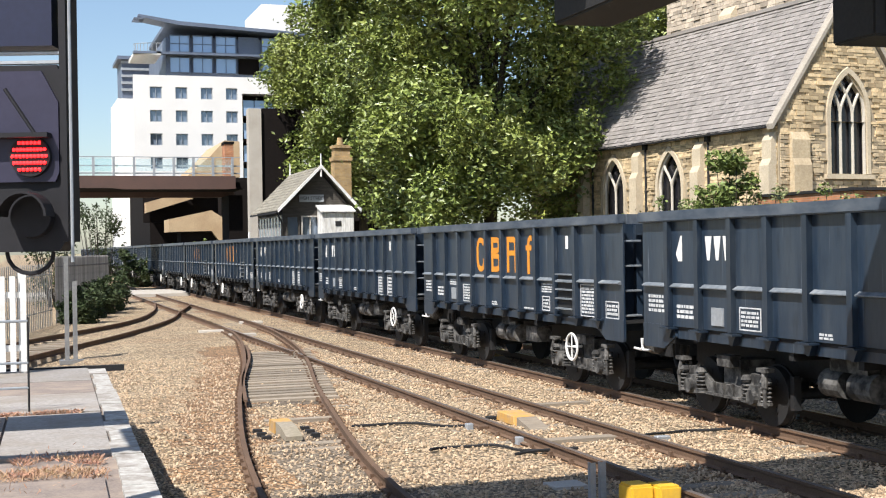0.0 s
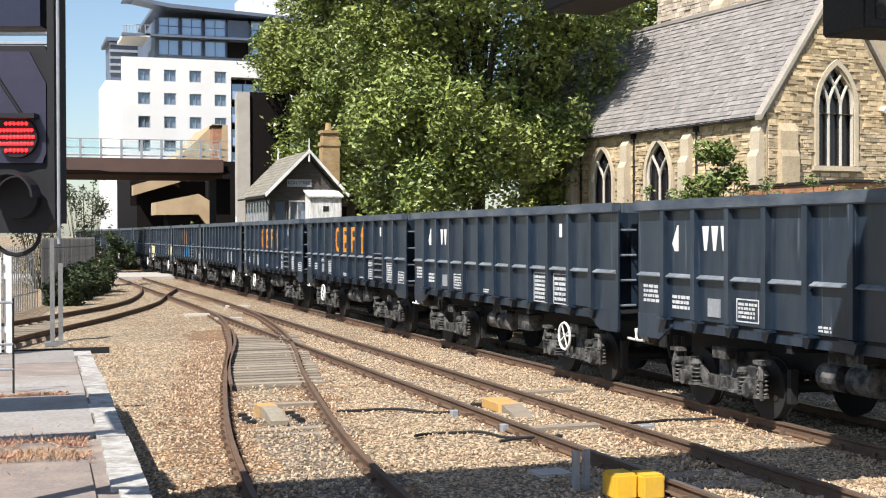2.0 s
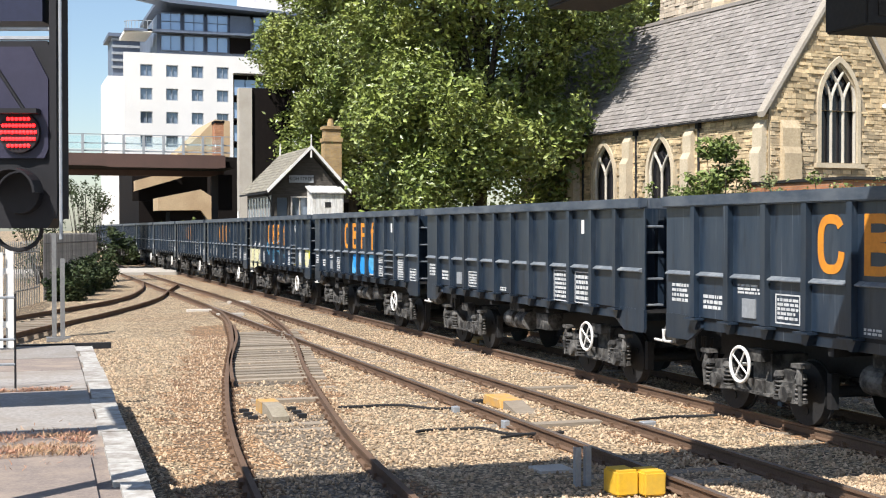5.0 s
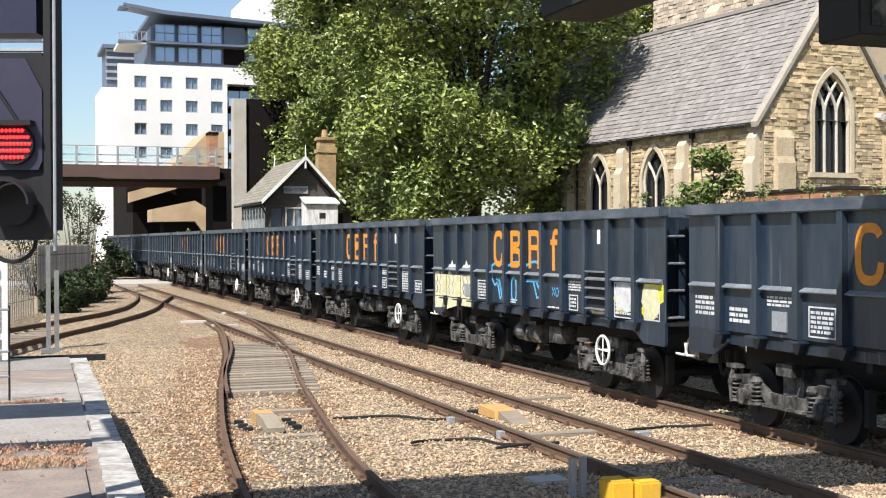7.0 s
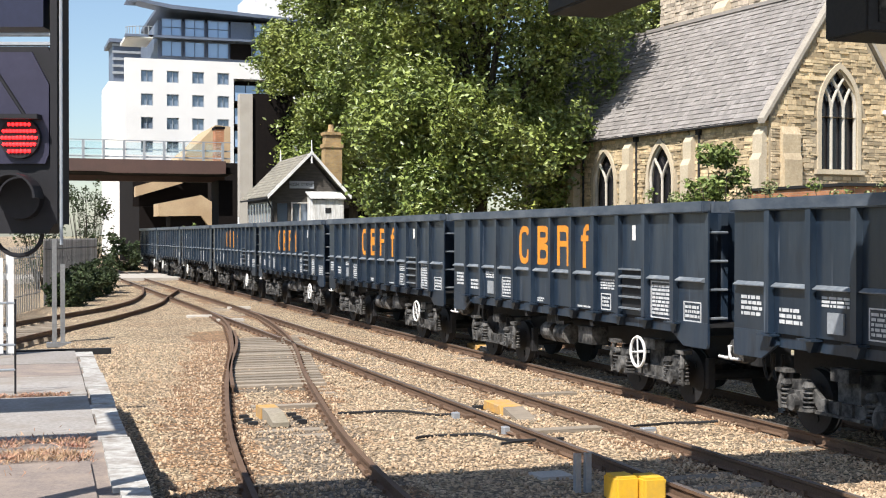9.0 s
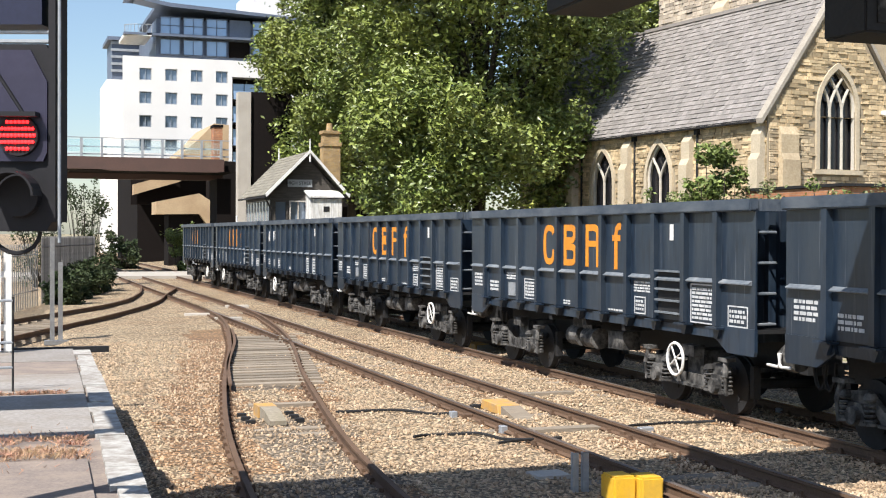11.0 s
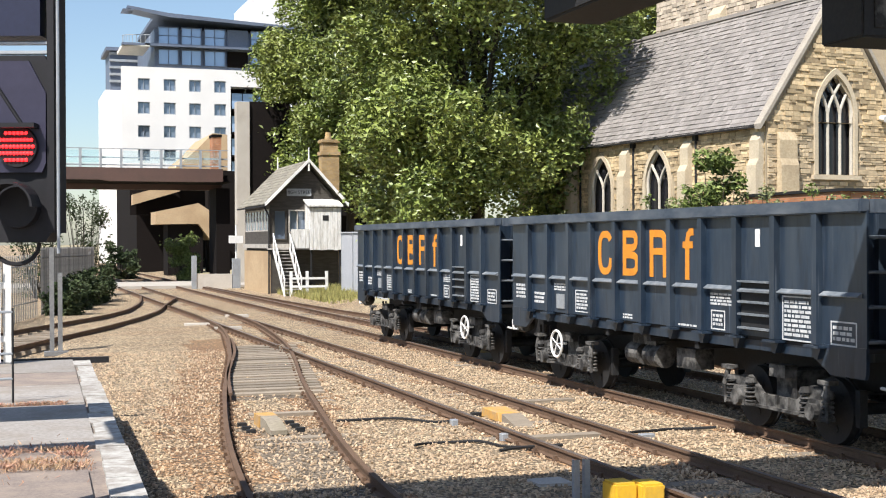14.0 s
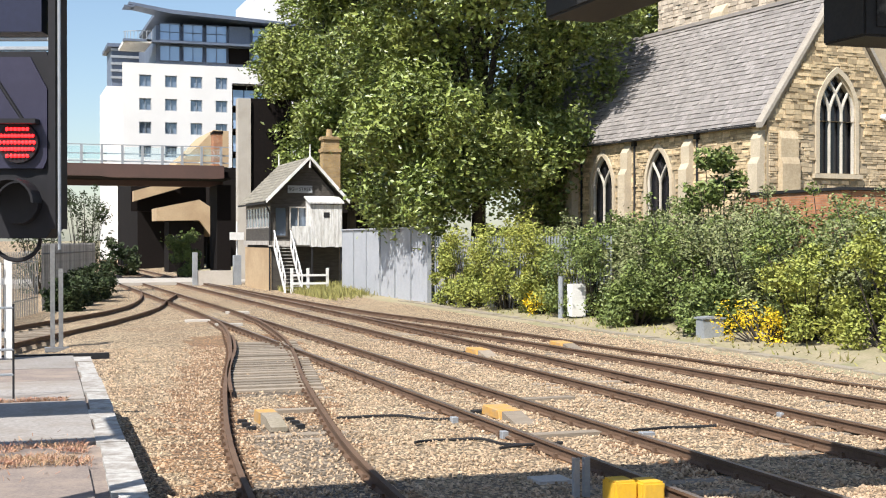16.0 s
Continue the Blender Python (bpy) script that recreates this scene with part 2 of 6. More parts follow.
def bx(bm, x0, x1, y0, y1, z0, z1, mi=0, m=None):
    """A box by its limits; returns its vertices in order x, y, z."""
    vs = [bm.verts.new((x, y, z)) for x in (x0, x1) for y in (y0, y1) for z in (z0, z1)]
    if m is not None:
        for v in vs:
            v.co = m @ v.co
    for q in ((0, 1, 3, 2), (4, 6, 7, 5), (0, 4, 5, 1), (2, 3, 7, 6), (0, 2, 6, 4), (1, 5, 7, 3)):
        bm.faces.new([vs[i] for i in q]).material_index = mi
    return vs


def prism(bm, pts, a0, a1, axis="x", mi=0, m=None):
    """A closed outline, given in the two other axes, drawn out along axis from a0 to a1."""
    def co(a, p):
        c = {"x": (a, p[0], p[1]), "y": (p[0], a, p[1]), "z": (p[0], p[1], a)}[axis]
        return m @ Vector(c) if m is not None else Vector(c)
    lo, hi = [bm.verts.new(co(a0, p)) for p in pts], [bm.verts.new(co(a1, p)) for p in pts]
    n = len(pts)
    fs = [bm.faces.new(lo[::-1]), bm.faces.new(hi)] + [bm.faces.new((lo[i], lo[(i + 1) % n], hi[(i + 1) % n], hi[i])) for i in range(n)]
    for f in fs:
        f.material_index = mi
    return fs


def rod(bm, a, b, r, seg=8, r2=None, mi=0):
    a, b = Vector(a), Vector(b)
    d = (b - a)
    q = d.to_track_quat("Z", "Y").to_matrix().to_4x4()
    res = bmesh.ops.create_cone(bm, cap_ends=True, segments=seg, radius1=r, radius2=r if r2 is None else r2, depth=d.length,
                                matrix=Matrix.Translation((a + b) / 2) @ q)
    for v in res["verts"]:
        for f in v.link_faces:
            f.material_index = mi


def ring(bm, centre, r, thick, axis="x", seg=20, tube=6):
    """A hoop round the axis."""
    rows = []
    for i in range(seg):
        a = 2 * math.pi * i / seg
        row = []
        for j in range(tube):
            b = 2 * math.pi * j / tube
            rr, w = r + thick * math.cos(b), thick * math.sin(b)
            p = {"x": (w, rr * math.cos(a), rr * math.sin(a)), "y": (rr * math.cos(a), w, rr * math.sin(a)), "z": (rr * math.cos(a), rr * math.sin(a), w)}[axis]
            row.append(bm.verts.new(Vector(centre) + Vector(p)))
        rows.append(row)
    for i in range(seg):
        for j in range(tube):
            bm.faces.new((rows[i][j], rows[(i + 1) % seg][j], rows[(i + 1) % seg][(j + 1) % tube], rows[i][(j + 1) % tube]))


def empty(name, x, y, z, label, category, group="", kind="", rz=0):
    e = new(name)
    e.matrix_basis = pose(x, y, z, 0, 0, rz)
    return tagged(e, label, category, group, kind)


def lerp_path(pts, y):
    for (ya, xa), (yb, xb) in zip(pts, pts[1:]):
        if ya <= y <= yb:
            k = (y - ya) / (yb - ya)
            return xa + (xb - xa) * k
    return pts[0][1] if y < pts[0][0] else pts[-1][1]


def curve_of(pts, step=1.0):
    """A smooth run through the points (y, x), as (x, y) places."""
    out = []
    n = len(pts)
    for i in range(n - 1):
        p0, p1, p2, p3 = pts[max(i - 1, 0)], pts[i], pts[i + 1], pts[min(i + 2, n - 1)]
        k = max(1, int((p2[0] - p1[0]) / step))
        for j in range(k):
            t = j / k
            q = [0.5 * (2 * b + (c - a) * t + (2 * a - 5 * b + 4 * c - d) * t * t + (3 * b - a - 3 * c + d) * t ** 3) for a, b, c, d in zip(p0, p1, p2, p3)]
            out.append((q[1], q[0]))
    out.append((pts[-1][1], pts[-1][0]))
    return out


# ---- ground ----
def ground_height(x, y):
    z = -0.17
    if x < 1.6:
        z -= 0.12
    if x > 14.5:
        z += min(0.5, (x - 14.5) * 0.08)
    return z + 0.035 * noise.noise(Vector((x * 0.8, y * 0.8, 0))) + 0.03 * noise.noise(Vector((x * 3, y * 3, 5)))


def build_ground():
    bm = bmesh.new()
    xs = [-900, -300, -100, -40, -20, -12, -8] + [-5 + 0.4 * i for i in range(65)] + [22, 25, 30, 40, 60, 100, 300, 900]
    ys = [-600, -200, -60, -20, 0, 4] + [7 + 0.4 * i for i in range(80)] + [40 + 2 * i for i in range(35)] + [120, 160, 220, 300, 500, 1200, 3000]
    g = [[bm.verts.new((x, y, ground_height(x, y))) for y in ys] for x in xs]
    for i in range(len(xs) - 1):
        for j in range(len(ys) - 1):
            f = bm.faces.new((g[i][j], g[i + 1][j], g[i + 1][j + 1], g[i][j + 1]))
            f.material_index = 0 if -8 < xs[i] < 16.3 else 1
            mx, my = xs[i] + 0.2, ys[j] + 0.2
            wob = 0.35 * noise.noise(Vector((mx * 0.9, my * 0.9, 7)))
            if 7 < my < 40 and 0 < mx < 9:
                dl, dr = lerp_path(D_LEFT, my), lerp_path(D_RIGHT, my)
                if -0.95 < mx - dl + 1.6 * wob < 0.3:
                    f.material_index = 2
                elif 0.2 < mx - dl + wob < dr - dl + 0.2 and (my + 6 * wob < 21 or 24 < my < 37):
                    f.material_index = 3
                elif -0.45 < mx - dr + wob < 0.35:
                    f.material_index = 2
            if 7 < my < 110 and f.material_index == 0 and min(abs(mx - q + 0.6 * wob) for q in (A_MID - 0.75, A_MID + 0.75, B_MID - 0.75, B_MID + 0.75)) < 0.24:
                f.material_index = 2
            f.smooth = True
    tagged(part("ground", bm, [BALLAST, EARTH, BALLAST_RUST, BALLAST_GREY]), "tan stone ballast with earth and dry grass beyond", "ground", kind="structure")


RAIL_PROFILE = [(-0.036, 0), (0.036, 0), (0.036, -0.035), (0.012, -0.05), (0.012, -0.13), (0.07, -0.145), (0.07, -0.158), (-0.07, -0.158), (-0.07, -0.145), (-0.012, -0.13), (-0.012, -0.05), (-0.036, -0.035)]


def rail(pts, parent, top=RAIL_TOP, step=1.0):
    bm = bmesh.new()
    path = curve_of(pts, step)
    rows = []
    for i, (x, y) in enumerate(path):
        a, b = path[max(i - 1, 0)], path[min(i + 1, len(path) - 1)]
        d = Vector((b[0] - a[0], b[1] - a[1], 0)).normalized()
        nx = Vector((d.y, -d.x, 0))
        rows.append([bm.verts.new(Vector((x, y, 0)) + nx * u + Vector((0, 0, w))) for u, w in RAIL_PROFILE])
    k = len(RAIL_PROFILE)
    for ra, rb in zip(rows, rows[1:]):
        for j in range(k):
            bm.faces.new((ra[j], ra[(j + 1) % k], rb[(j + 1) % k], rb[j])).material_index = 1 if j == 0 else 0
    bm.faces.new(rows[0]), bm.faces.new(rows[-1][::-1])
    return part("rail", bm, [RAIL, top], parent)


A_MID, B_MID = 7.93, 11.65
D_LEFT = [(8, 2.1), (13.9, 2.56), (18.84, 3.12), (25.4, 4.16), (33.5, 5.62), (41.7, 6.80), (48, 7.15), (62, 7.18)]
D_RIGHT = [(8, 3.68), (13.3, 4.10), (17.6, 4.54), (25.6, 5.78), (31.8, 6.92), (37, 7.72), (45.2, 8.52), (53, 8.69), (60, 8.69)]
C_LEFT = [(8, 14.9), (15, 14.72), (21.3, 14.37), (29.3, 14.0), (39.9, 13.2), (46, 12.6), (50, 12.42)]
C_RIGHT = [(8, 16.3), (15, 16.12), (23.2, 15.64), (31.7, 15.14), (41.5, 14.5), (48.5, 13.72), (56.2, 13.27), (70, 12.9), (95, 12.45)]
E_LEFT = [(20, -7.5), (32, -3.8), (43, 0.0), (53.3, 4.2), (62, 6.1), (71, 7.1)]
E_RIGHT = [(18, -6.0), (30, -2.1), (38, 0.7), (46.2, 3.7), (54, 6.0), (60, 7.1), (68, 8.6)]


def sleepers(track, ys, mid, half, material=TIMBER, wide=0.25, top=-0.150):
    bm = bmesh.new()
    bx(bm, -1, 1, -wide / 2, wide / 2, -0.13, 0)
    first = part("sleeper", bm, material, track)
    data = first.data
    bpy.data.objects.remove(first)
    for y in ys:
        ob = new("sleeper", data)
        ob.parent = track
        ob.matrix_basis = pose(mid(y), y + random.uniform(-0.02, 0.02), top + random.uniform(-0.012, 0.008), 0, 0, random.uniform(-0.6, 0.6)) @ Matrix.Diagonal((half(y), 1, 1, 1))


def build_tracks():
    straight = lambda x, y0=-30, y1=240: [(y0, x), (y0 + 1, x), (y1, x)]
    near = empty("track_1", 0, 0, 0, "rusty rails of the nearer through track", "railway track", kind="structure")
    rail(straight(A_MID - 0.7525, -30, 34.2), near, step=20), rail(straight(A_MID + 0.7525), near, step=20)
    rail(straight(A_MID - 0.7525, 34.9), near, step=20)
    far = empty("track_2", 0, 0, 0, "rusty rails under the freight train", "railway track", kind="structure")
    rail(straight(B_MID - 0.7525), far, step=20), rail(straight(B_MID + 0.7525), far, step=20)
    turn = empty("turnout", 0, 0, 0, "rusty turnout rails curving off beside the platform", "railway track", kind="structure")
    rail(D_LEFT, turn, RAIL), rail(D_RIGHT, turn, RAIL)
    rail([(24, 4.03), (28, 4.66), (33.5, 5.74), (38, 6.42)], turn, RAIL)
    side = empty("track_3", 0, 0, 0, "rusty rails beside the bushes", "railway track", kind="structure")
    rail(C_LEFT, side), rail(C_RIGHT, side)
    spur = empty("track_4", 0, 0, 0, "rusty curved siding rails", "railway track", kind="structure")
    rail(E_LEFT, spur, RAIL), rail(E_RIGHT, spur, RAIL)
    chairs(near, [lambda y: A_MID - 0.7525, lambda y: A_MID + 0.7525], [9 + 0.7 * k for k in range(50)])
    chairs(far, [lambda y: B_MID - 0.7525, lambda y: B_MID + 0.7525], [12 + 0.7 * k for k in range(60)])
    chairs(side, [lambda y: lerp_path(C_LEFT, y), lambda y: lerp_path(C_RIGHT, y)], [12 + 0.7 * k for k in range(50)])
    chairs(turn, [lambda y: lerp_path(D_LEFT, y), lambda y: lerp_path(D_RIGHT, y)], [11 + 0.62 * k for k in range(60)])
    sleepers(near, [y * 0.7 for y in range(10, 130)], lambda y: A_MID, lambda y: 1.3, top=-0.178)
    sleepers(far, [y * 0.7 for y in range(10, 130)], lambda y: B_MID, lambda y: 1.3, top=-0.172)
    sleepers(turn, [12 + 0.62 * i for i in range(34)], lambda y: (lerp_path(D_LEFT, y) + lerp_path(D_RIGHT, y)) / 2, lambda y: 1.25, top=-0.185)
    sleepers(turn, [25 + 0.52 * i for i in range(23)], lambda y: (lerp_path(D_LEFT, y) + lerp_path(D_RIGHT, y)) / 2 + 0.2, lambda y: 0.95, wide=0.28, top=-0.115)
    sleepers(side, [y * 0.7 for y in range(16, 64)], lambda y: (lerp_path(C_LEFT, y) + lerp_path(C_RIGHT, y)) / 2, lambda y: 1.25, top=-0.172)
    sleepers(spur, [34 + 0.8 * i for i in range(34)], lambda y: (lerp_path(E_LEFT, y) + lerp_path(E_RIGHT, y)) / 2, lambda y: 1.3, top=-0.186)


def chairs(track, lines, ys):
    """Small rail fastenings along both sides of a rail."""
    bm = bmesh.new()
    for line in lines:
        for y in ys:
            x = line(y)
            bx(bm, x - 0.12, x + 0.12, y - 0.05, y + 0.05, -0.17, -0.14)
            for d in (-0.1, 0.1):
                bx(bm, x + d * 0.85 - 0.02, x + d * 0.85 + 0.02, y - 0.03, y + 0.03, -0.139, -0.095)
    tagged(part("rail_chair", bm, RAIL, track), kind="stuff")


# ---- the freight wagons ----
PITCH, BODY, BAYS = 12.7, 11.93, 12
BAY = BODY / BAYS
WHEEL_R = 0.46
wheelsets = []


def side_panel(sign):
    """One side: sheet, top and bottom flanges in one welded sheet."""
    bm = bmesh.new()
    bx(bm, *sorted((sign * 1.25, sign * 1.28)), -BODY, 0, 1.42, 3.2)
    return bm


def make_wagon():
    w = empty("box_wagon", 0, 0, 0, "dark navy high-sided steel box wagon on two bogies", "freight wagon", "wagons of the train")
    for sg in (-1, 1):
        part("side_sheet", side_panel(sg), NAVY, w)
        bm = bmesh.new()
        vs = bx(bm, *sorted((sg * 1.22, sg * 1.39)), -BODY, 0, 3.16, 3.34)
        bmesh.ops.bevel(bm, geom=bm.edges[:], offset=0.02, segments=2, affect="EDGES")
        part("top_rim", bm, NAVY_RIM, w, "scuffed slate-blue top rim")
        for i in range(1, BAYS):
            bm = bmesh.new()
            y = -i * BAY
            prism(bm, [(y - 0.06, 1.40), (y + 0.06, 1.40), (y + 0.06, 3.17), (y - 0.06, 3.17)], *sorted((sg * 1.27, sg * 1.375)), "x")
            for v in bm.verts:
                if v.co.z < 1.6 and abs(v.co.x) > 1.35:
                    v.co.z += 0.02
            bx(bm, *sorted((sg * 1.22, sg * 1.43)), y - 0.17, y + 0.17, 1.375, 1.405)
            prism(bm, [(y - 0.11, 1.38), (y + 0.11, 1.38), (y + 0.03, 1.22), (y - 0.03, 1.22)], *sorted((sg * 1.24, sg * 1.34)), "x")
            part("rib", bm, NAVY, w)
        for i in range(BAYS):
            bm = bmesh.new()
            y0, y1 = -(i + 1) * BAY + 0.09, -i * BAY - 0.09
            pts = [(sg * 1.275, 2.06), (sg * 1.36, 2.075), (sg * 1.36, 2.09), (sg * 1.275, 2.14)]
            prism(bm, pts, y0, y1, "y")
            part("ledge", bm, NAVY_LIT, w)
        # sole plate that drops over the bogies
        bm = bmesh.new()
        for a, b in ((0, -BAY * 1.1), (-BODY, -BODY + BAY * 1.1)):
            d = 0.25 if a == 0 else -0.25
            prism(bm, [(a, 1.43), (b, 1.43), (b - d * 0.2, 1.25), (b + d * 1.4, 1.03), (a - d * 0.1, 1.03), (a, 1.1)], *sorted((sg * 1.24, sg * 1.29)), "x")
        bx(bm, *sorted((sg * 1.14, sg * 1.235)), -BODY + 0.3, -0.3, 1.22, 1.42)
        part("sole_bar", bm, NAVY, w)
    for y0, y1 in ((-0.45, -0.42), (-BODY + 0.42, -BODY + 0.45)):
        bm = bmesh.new()
        bx(bm, -1.245, 1.245, y0, y1, 1.2, 3.2)
        part("end_wall", bm, NAVY, w)
    for y0, y1 in ((-0.12, 0.06), (-BODY - 0.06, -BODY + 0.12)):
        bm = bmesh.new()
        bx(bm, -1.22, 1.22, y0, y1, 3.16, 3.335)
        part("end_rim", bm, NAVY_RIM, w)
    for e in (0.0, -BODY):
        d = 1 if e == 0 else -1
        bm = bmesh.new()
        for x in (-0.8, -0.3, 0.3, 0.8):
            bx(bm, x - 0.06, x + 0.06, *sorted((e - d * 0.418, e - d * 0.3)), 1.43, 3.15)
        part("end_stanchion", bm, NAVY, w)
        for z in (1.5, 1.95, 2.4, 2.85):
            bm = bmesh.new()
            rod(bm, (-1.245, e - d * 0.06, z), (-0.9, e - d * 0.06, z), 0.022, 6)
            rod(bm, (-0.9, e - d * 0.06, z), (-0.9, e - d * 0.415, z), 0.018, 6)
            part("rung", bm, NAVY_LIT, w)
        bm = bmesh.new()
        bx(bm, -1.24, 1.24, *sorted((e - d * 0.02, e - d * 0.415)), 1.36, 1.42)
        part("end_platform", bm, BLACK, w)
    bm = bmesh.new()
    bx(bm, -1.24, 1.24, -BODY + 0.03, -0.03, 1.36, 1.42)
    bx(bm, -0.3, 0.3, -BODY + 0.1, -0.1, 0.72, 1.35)
    for y in (-BODY / 2 - 1.6, -BODY / 2, -BODY / 2 + 1.6):
        bx(bm, -1.2, 1.2, y - 0.06, y + 0.06, 1.1, 1.36)
    part("underframe", bm, BLACK, w)
    bm = bmesh.new()
    rod(bm, (-0.85, -BODY / 2 + 1.2, 0.82), (-0.85, -BODY / 2 + 0.75, 0.82), 0.2, 16)
    rod(bm, (-0.85, -BODY / 2 + 0.55, 0.82), (-0.85, -BODY / 2 + 0.05, 0.82), 0.2, 16)
    bx(bm, -0.95, -0.75, -BODY / 2 + 0.2, -BODY / 2 + 1.05, 1.0, 1.3)
    part("air_tank", bm, BOGIE, w)
    bm = bmesh.new()
    bx(bm, -1.05, -0.7, -BODY / 2 - 1.3, -BODY / 2 - 0.7, 0.72, 1.05)
    part("brake_valve", bm, BOGIE, w)
    for e, d in ((0.06, 1), (-BODY - 0.06, -1)):
        for x in (-0.86, 0.86):
            bm = bmesh.new()
            rod(bm, (x, e, 1.05), (x, e + d * 0.22, 1.05), 0.09, 10)
            rod(bm, (x, e + d * 0.20, 1.05), (x, e + d * 0.32, 1.05), 0.2, 14, 0.22)
            part("buffer", bm, BOGIE, w)
        bm = bmesh.new()
        for x in (-1.12, 1.12):
            run = [(x, e + d * 0.30, 1.12), (x, e + d * 0.33, 0.98), (x, e + d * 0.29, 0.92), (x, e + d * 0.02, 0.93)]
            for p, q in zip(run, run[1:]):
                rod(bm, p, q, 0.022, 8)
        part("brake_pipe", bm, HOSE, w, "white bent brake pipe")
        bm = bmesh.new()
        for k in range(8):
            a, b = math.pi * k / 8, math.pi * (k + 1) / 8
            rod(bm, (-0.35, e + d * (0.06 + 0.3 * (1 - math.cos(a)) / 2), 0.98 - 0.42 * math.sin(a)), (-0.35, e + d * (0.06 + 0.3 * (1 - math.cos(b)) / 2), 0.98 - 0.42 * math.sin(b)), 0.028, 6)
        part("brake_hose", bm, BLACK, w, "black looped rubber brake hose")
    # bogies
    for yc in (-2.3, -BODY + 2.3):
        bm = bmesh.new()
        for sg in (-1, 1):
            x0, x1 = sorted((sg * 0.98, sg * 1.06))
            prism(bm, [(yc - 1.2, 0.64), (yc - 1.2, 0.76), (yc - 0.78, 0.80), (yc - 0.44, 0.56), (yc + 0.44, 0.56), (yc + 0.78, 0.80), (yc + 1.2, 0.76), (yc + 1.2, 0.64), (yc + 0.72, 0.62), (yc + 0.48, 0.38), (yc - 0.48, 0.38), (yc - 0.72, 0.62)], x0, x1, "x")
            bx(bm, *sorted((sg * 0.9, sg * 1.12)), yc - 0.5, yc + 0.5, 0.36, 0.40)
            for k in range(3):
                bx(bm, *sorted((sg * 1.06, sg * 1.10)), yc - 0.3 + k * 0.28, yc - 0.26 + k * 0.28, 0.40, 0.58)
            bx(bm, *sorted((sg * 0.88, sg * 1.08)), yc - 0.2, yc + 0.2, 0.84, 1.02)
        bx(bm, -0.92, 0.92, yc - 0.25, yc + 0.25, 0.55, 0.95)
        bogie = part("bogie", bm, BOGIE, w, "dusty grey cast steel bogie")
        for sg in (-1, 1):
            for dy in (-0.95, 0.95):
                bm = bmesh.new()
                prism(bm, [(yc + dy - 0.17, 0.34), (yc + dy - 0.2, 0.5), (yc + dy - 0.12, 0.63), (yc + dy + 0.12, 0.63), (yc + dy + 0.2, 0.5), (yc + dy + 0.17, 0.34)], *sorted((sg * 0.95, sg * 1.13)), "x")
                rod(bm, (sg * 1.12, yc + dy, WHEEL_R), (sg * 1.2, yc + dy, WHEEL_R), 0.13, 14, 0.115)
                part("axle_box", bm, BOGIE, bogie)
                for k in (-1, 1):
                    bm = bmesh.new()
                    for j in range(5):
                        ring(bm, (sg * 1.08, yc + dy + k * 0.26, 0.42 + j * 0.065), 0.07, 0.02, "z", 10, 5)
                    rod(bm, (sg * 1.08, yc + dy + k * 0.26, 0.36), (sg * 1.08, yc + dy + k * 0.26, 0.40), 0.1, 10)
                    rod(bm, (sg * 1.08, yc + dy + k * 0.26, 0.70), (sg * 1.08, yc + dy + k * 0.26, 0.77), 0.1, 10, 0.07)
                    part("coil_spring", bm, BOGIE, bogie)
                bm = bmesh.new()
                bx(bm, *sorted((sg * 0.7, sg * 0.82)), yc + dy * 1.58 - 0.05, yc + dy * 1.58 + 0.05, 0.3, 0.8)
                part("brake_block", bm, BLACK, bogie)
                bm = bmesh.new()
                e = yc + dy * 1.3
                rod(bm, (sg * 1.12, e, 0.88), (sg * 1.16, e + dy * 0.06, 0.62), 0.045, 8)
                rod(bm, (sg * 1.16, e + dy * 0.06, 0.62), (sg * 1.14, e + dy * 0.05, 0.34), 0.03, 8)
                bx(bm, *sorted((sg * 1.02, sg * 1.18)), e - 0.13, e + 0.13, 0.86, 0.92)
                part("damper", bm, BOGIE, bogie)
        for dy in (-0.95, 0.95):
            bm = bmesh.new()
            for sg in (-1, 1):
                rod(bm, (sg * 0.69, 0, 0), (sg * 0.82, 0, 0), WHEEL_R, 28)
                rod(bm, (sg * 0.66, 0, 0), (sg * 0.70, 0, 0), WHEEL_R + 0.028, 28)
                for k in range(3):
                    a = 2 * math.pi * k / 3
                    rod(bm, (sg * 0.80, 0.25 * math.cos(a), 0.25 * math.sin(a)), (sg * 0.835, 0.25 * math.cos(a), 0.25 * math.sin(a)), 0.06, 8)
            rod(bm, (-0.7, 0, 0), (0.7, 0, 0), 0.085, 10)
            ws = part("wheelset", bm, BLACK, bogie, "dark steel wheels on an axle")
            ws.matrix_basis = pose(0, yc + dy, WHEEL_R)
    return w


def label_bars(name, parent, y, z, wide, high, rows, seed, frame_it=False):
    """Small white markings that cannot be read, as bars on the near side."""
    rnd = random.Random(seed)
    bm = bmesh.new()
    x0, x1 = -1.286, -1.280
    hh = high / rows
    for r in range(rows):
        zz = z + high - (r + 0.8) * hh
        a = 0.0
        while a < wide - 0.05:
            k = rnd.uniform(0.03, wide * 0.3)
            k = min(k, wide - a)
            bx(bm, x0, x1, y - a - k, y - a, zz, zz + hh * 0.62)
            a += k + 0.03
    if frame_it:
        for q in ((y + 0.03, y + 0.05, z - 0.05, z + high + 0.05), (y - wide - 0.05, y - wide - 0.03, z - 0.05, z + high + 0.05)):
            bx(bm, x0, x1, *q)
        for zz in (z - 0.05, z + high + 0.03):
            bx(bm, x0, x1, y - wide - 0.03, y + 0.03, zz, zz + 0.02)
    return part(name, bm, MARK, parent, "faded white stencilled marking")


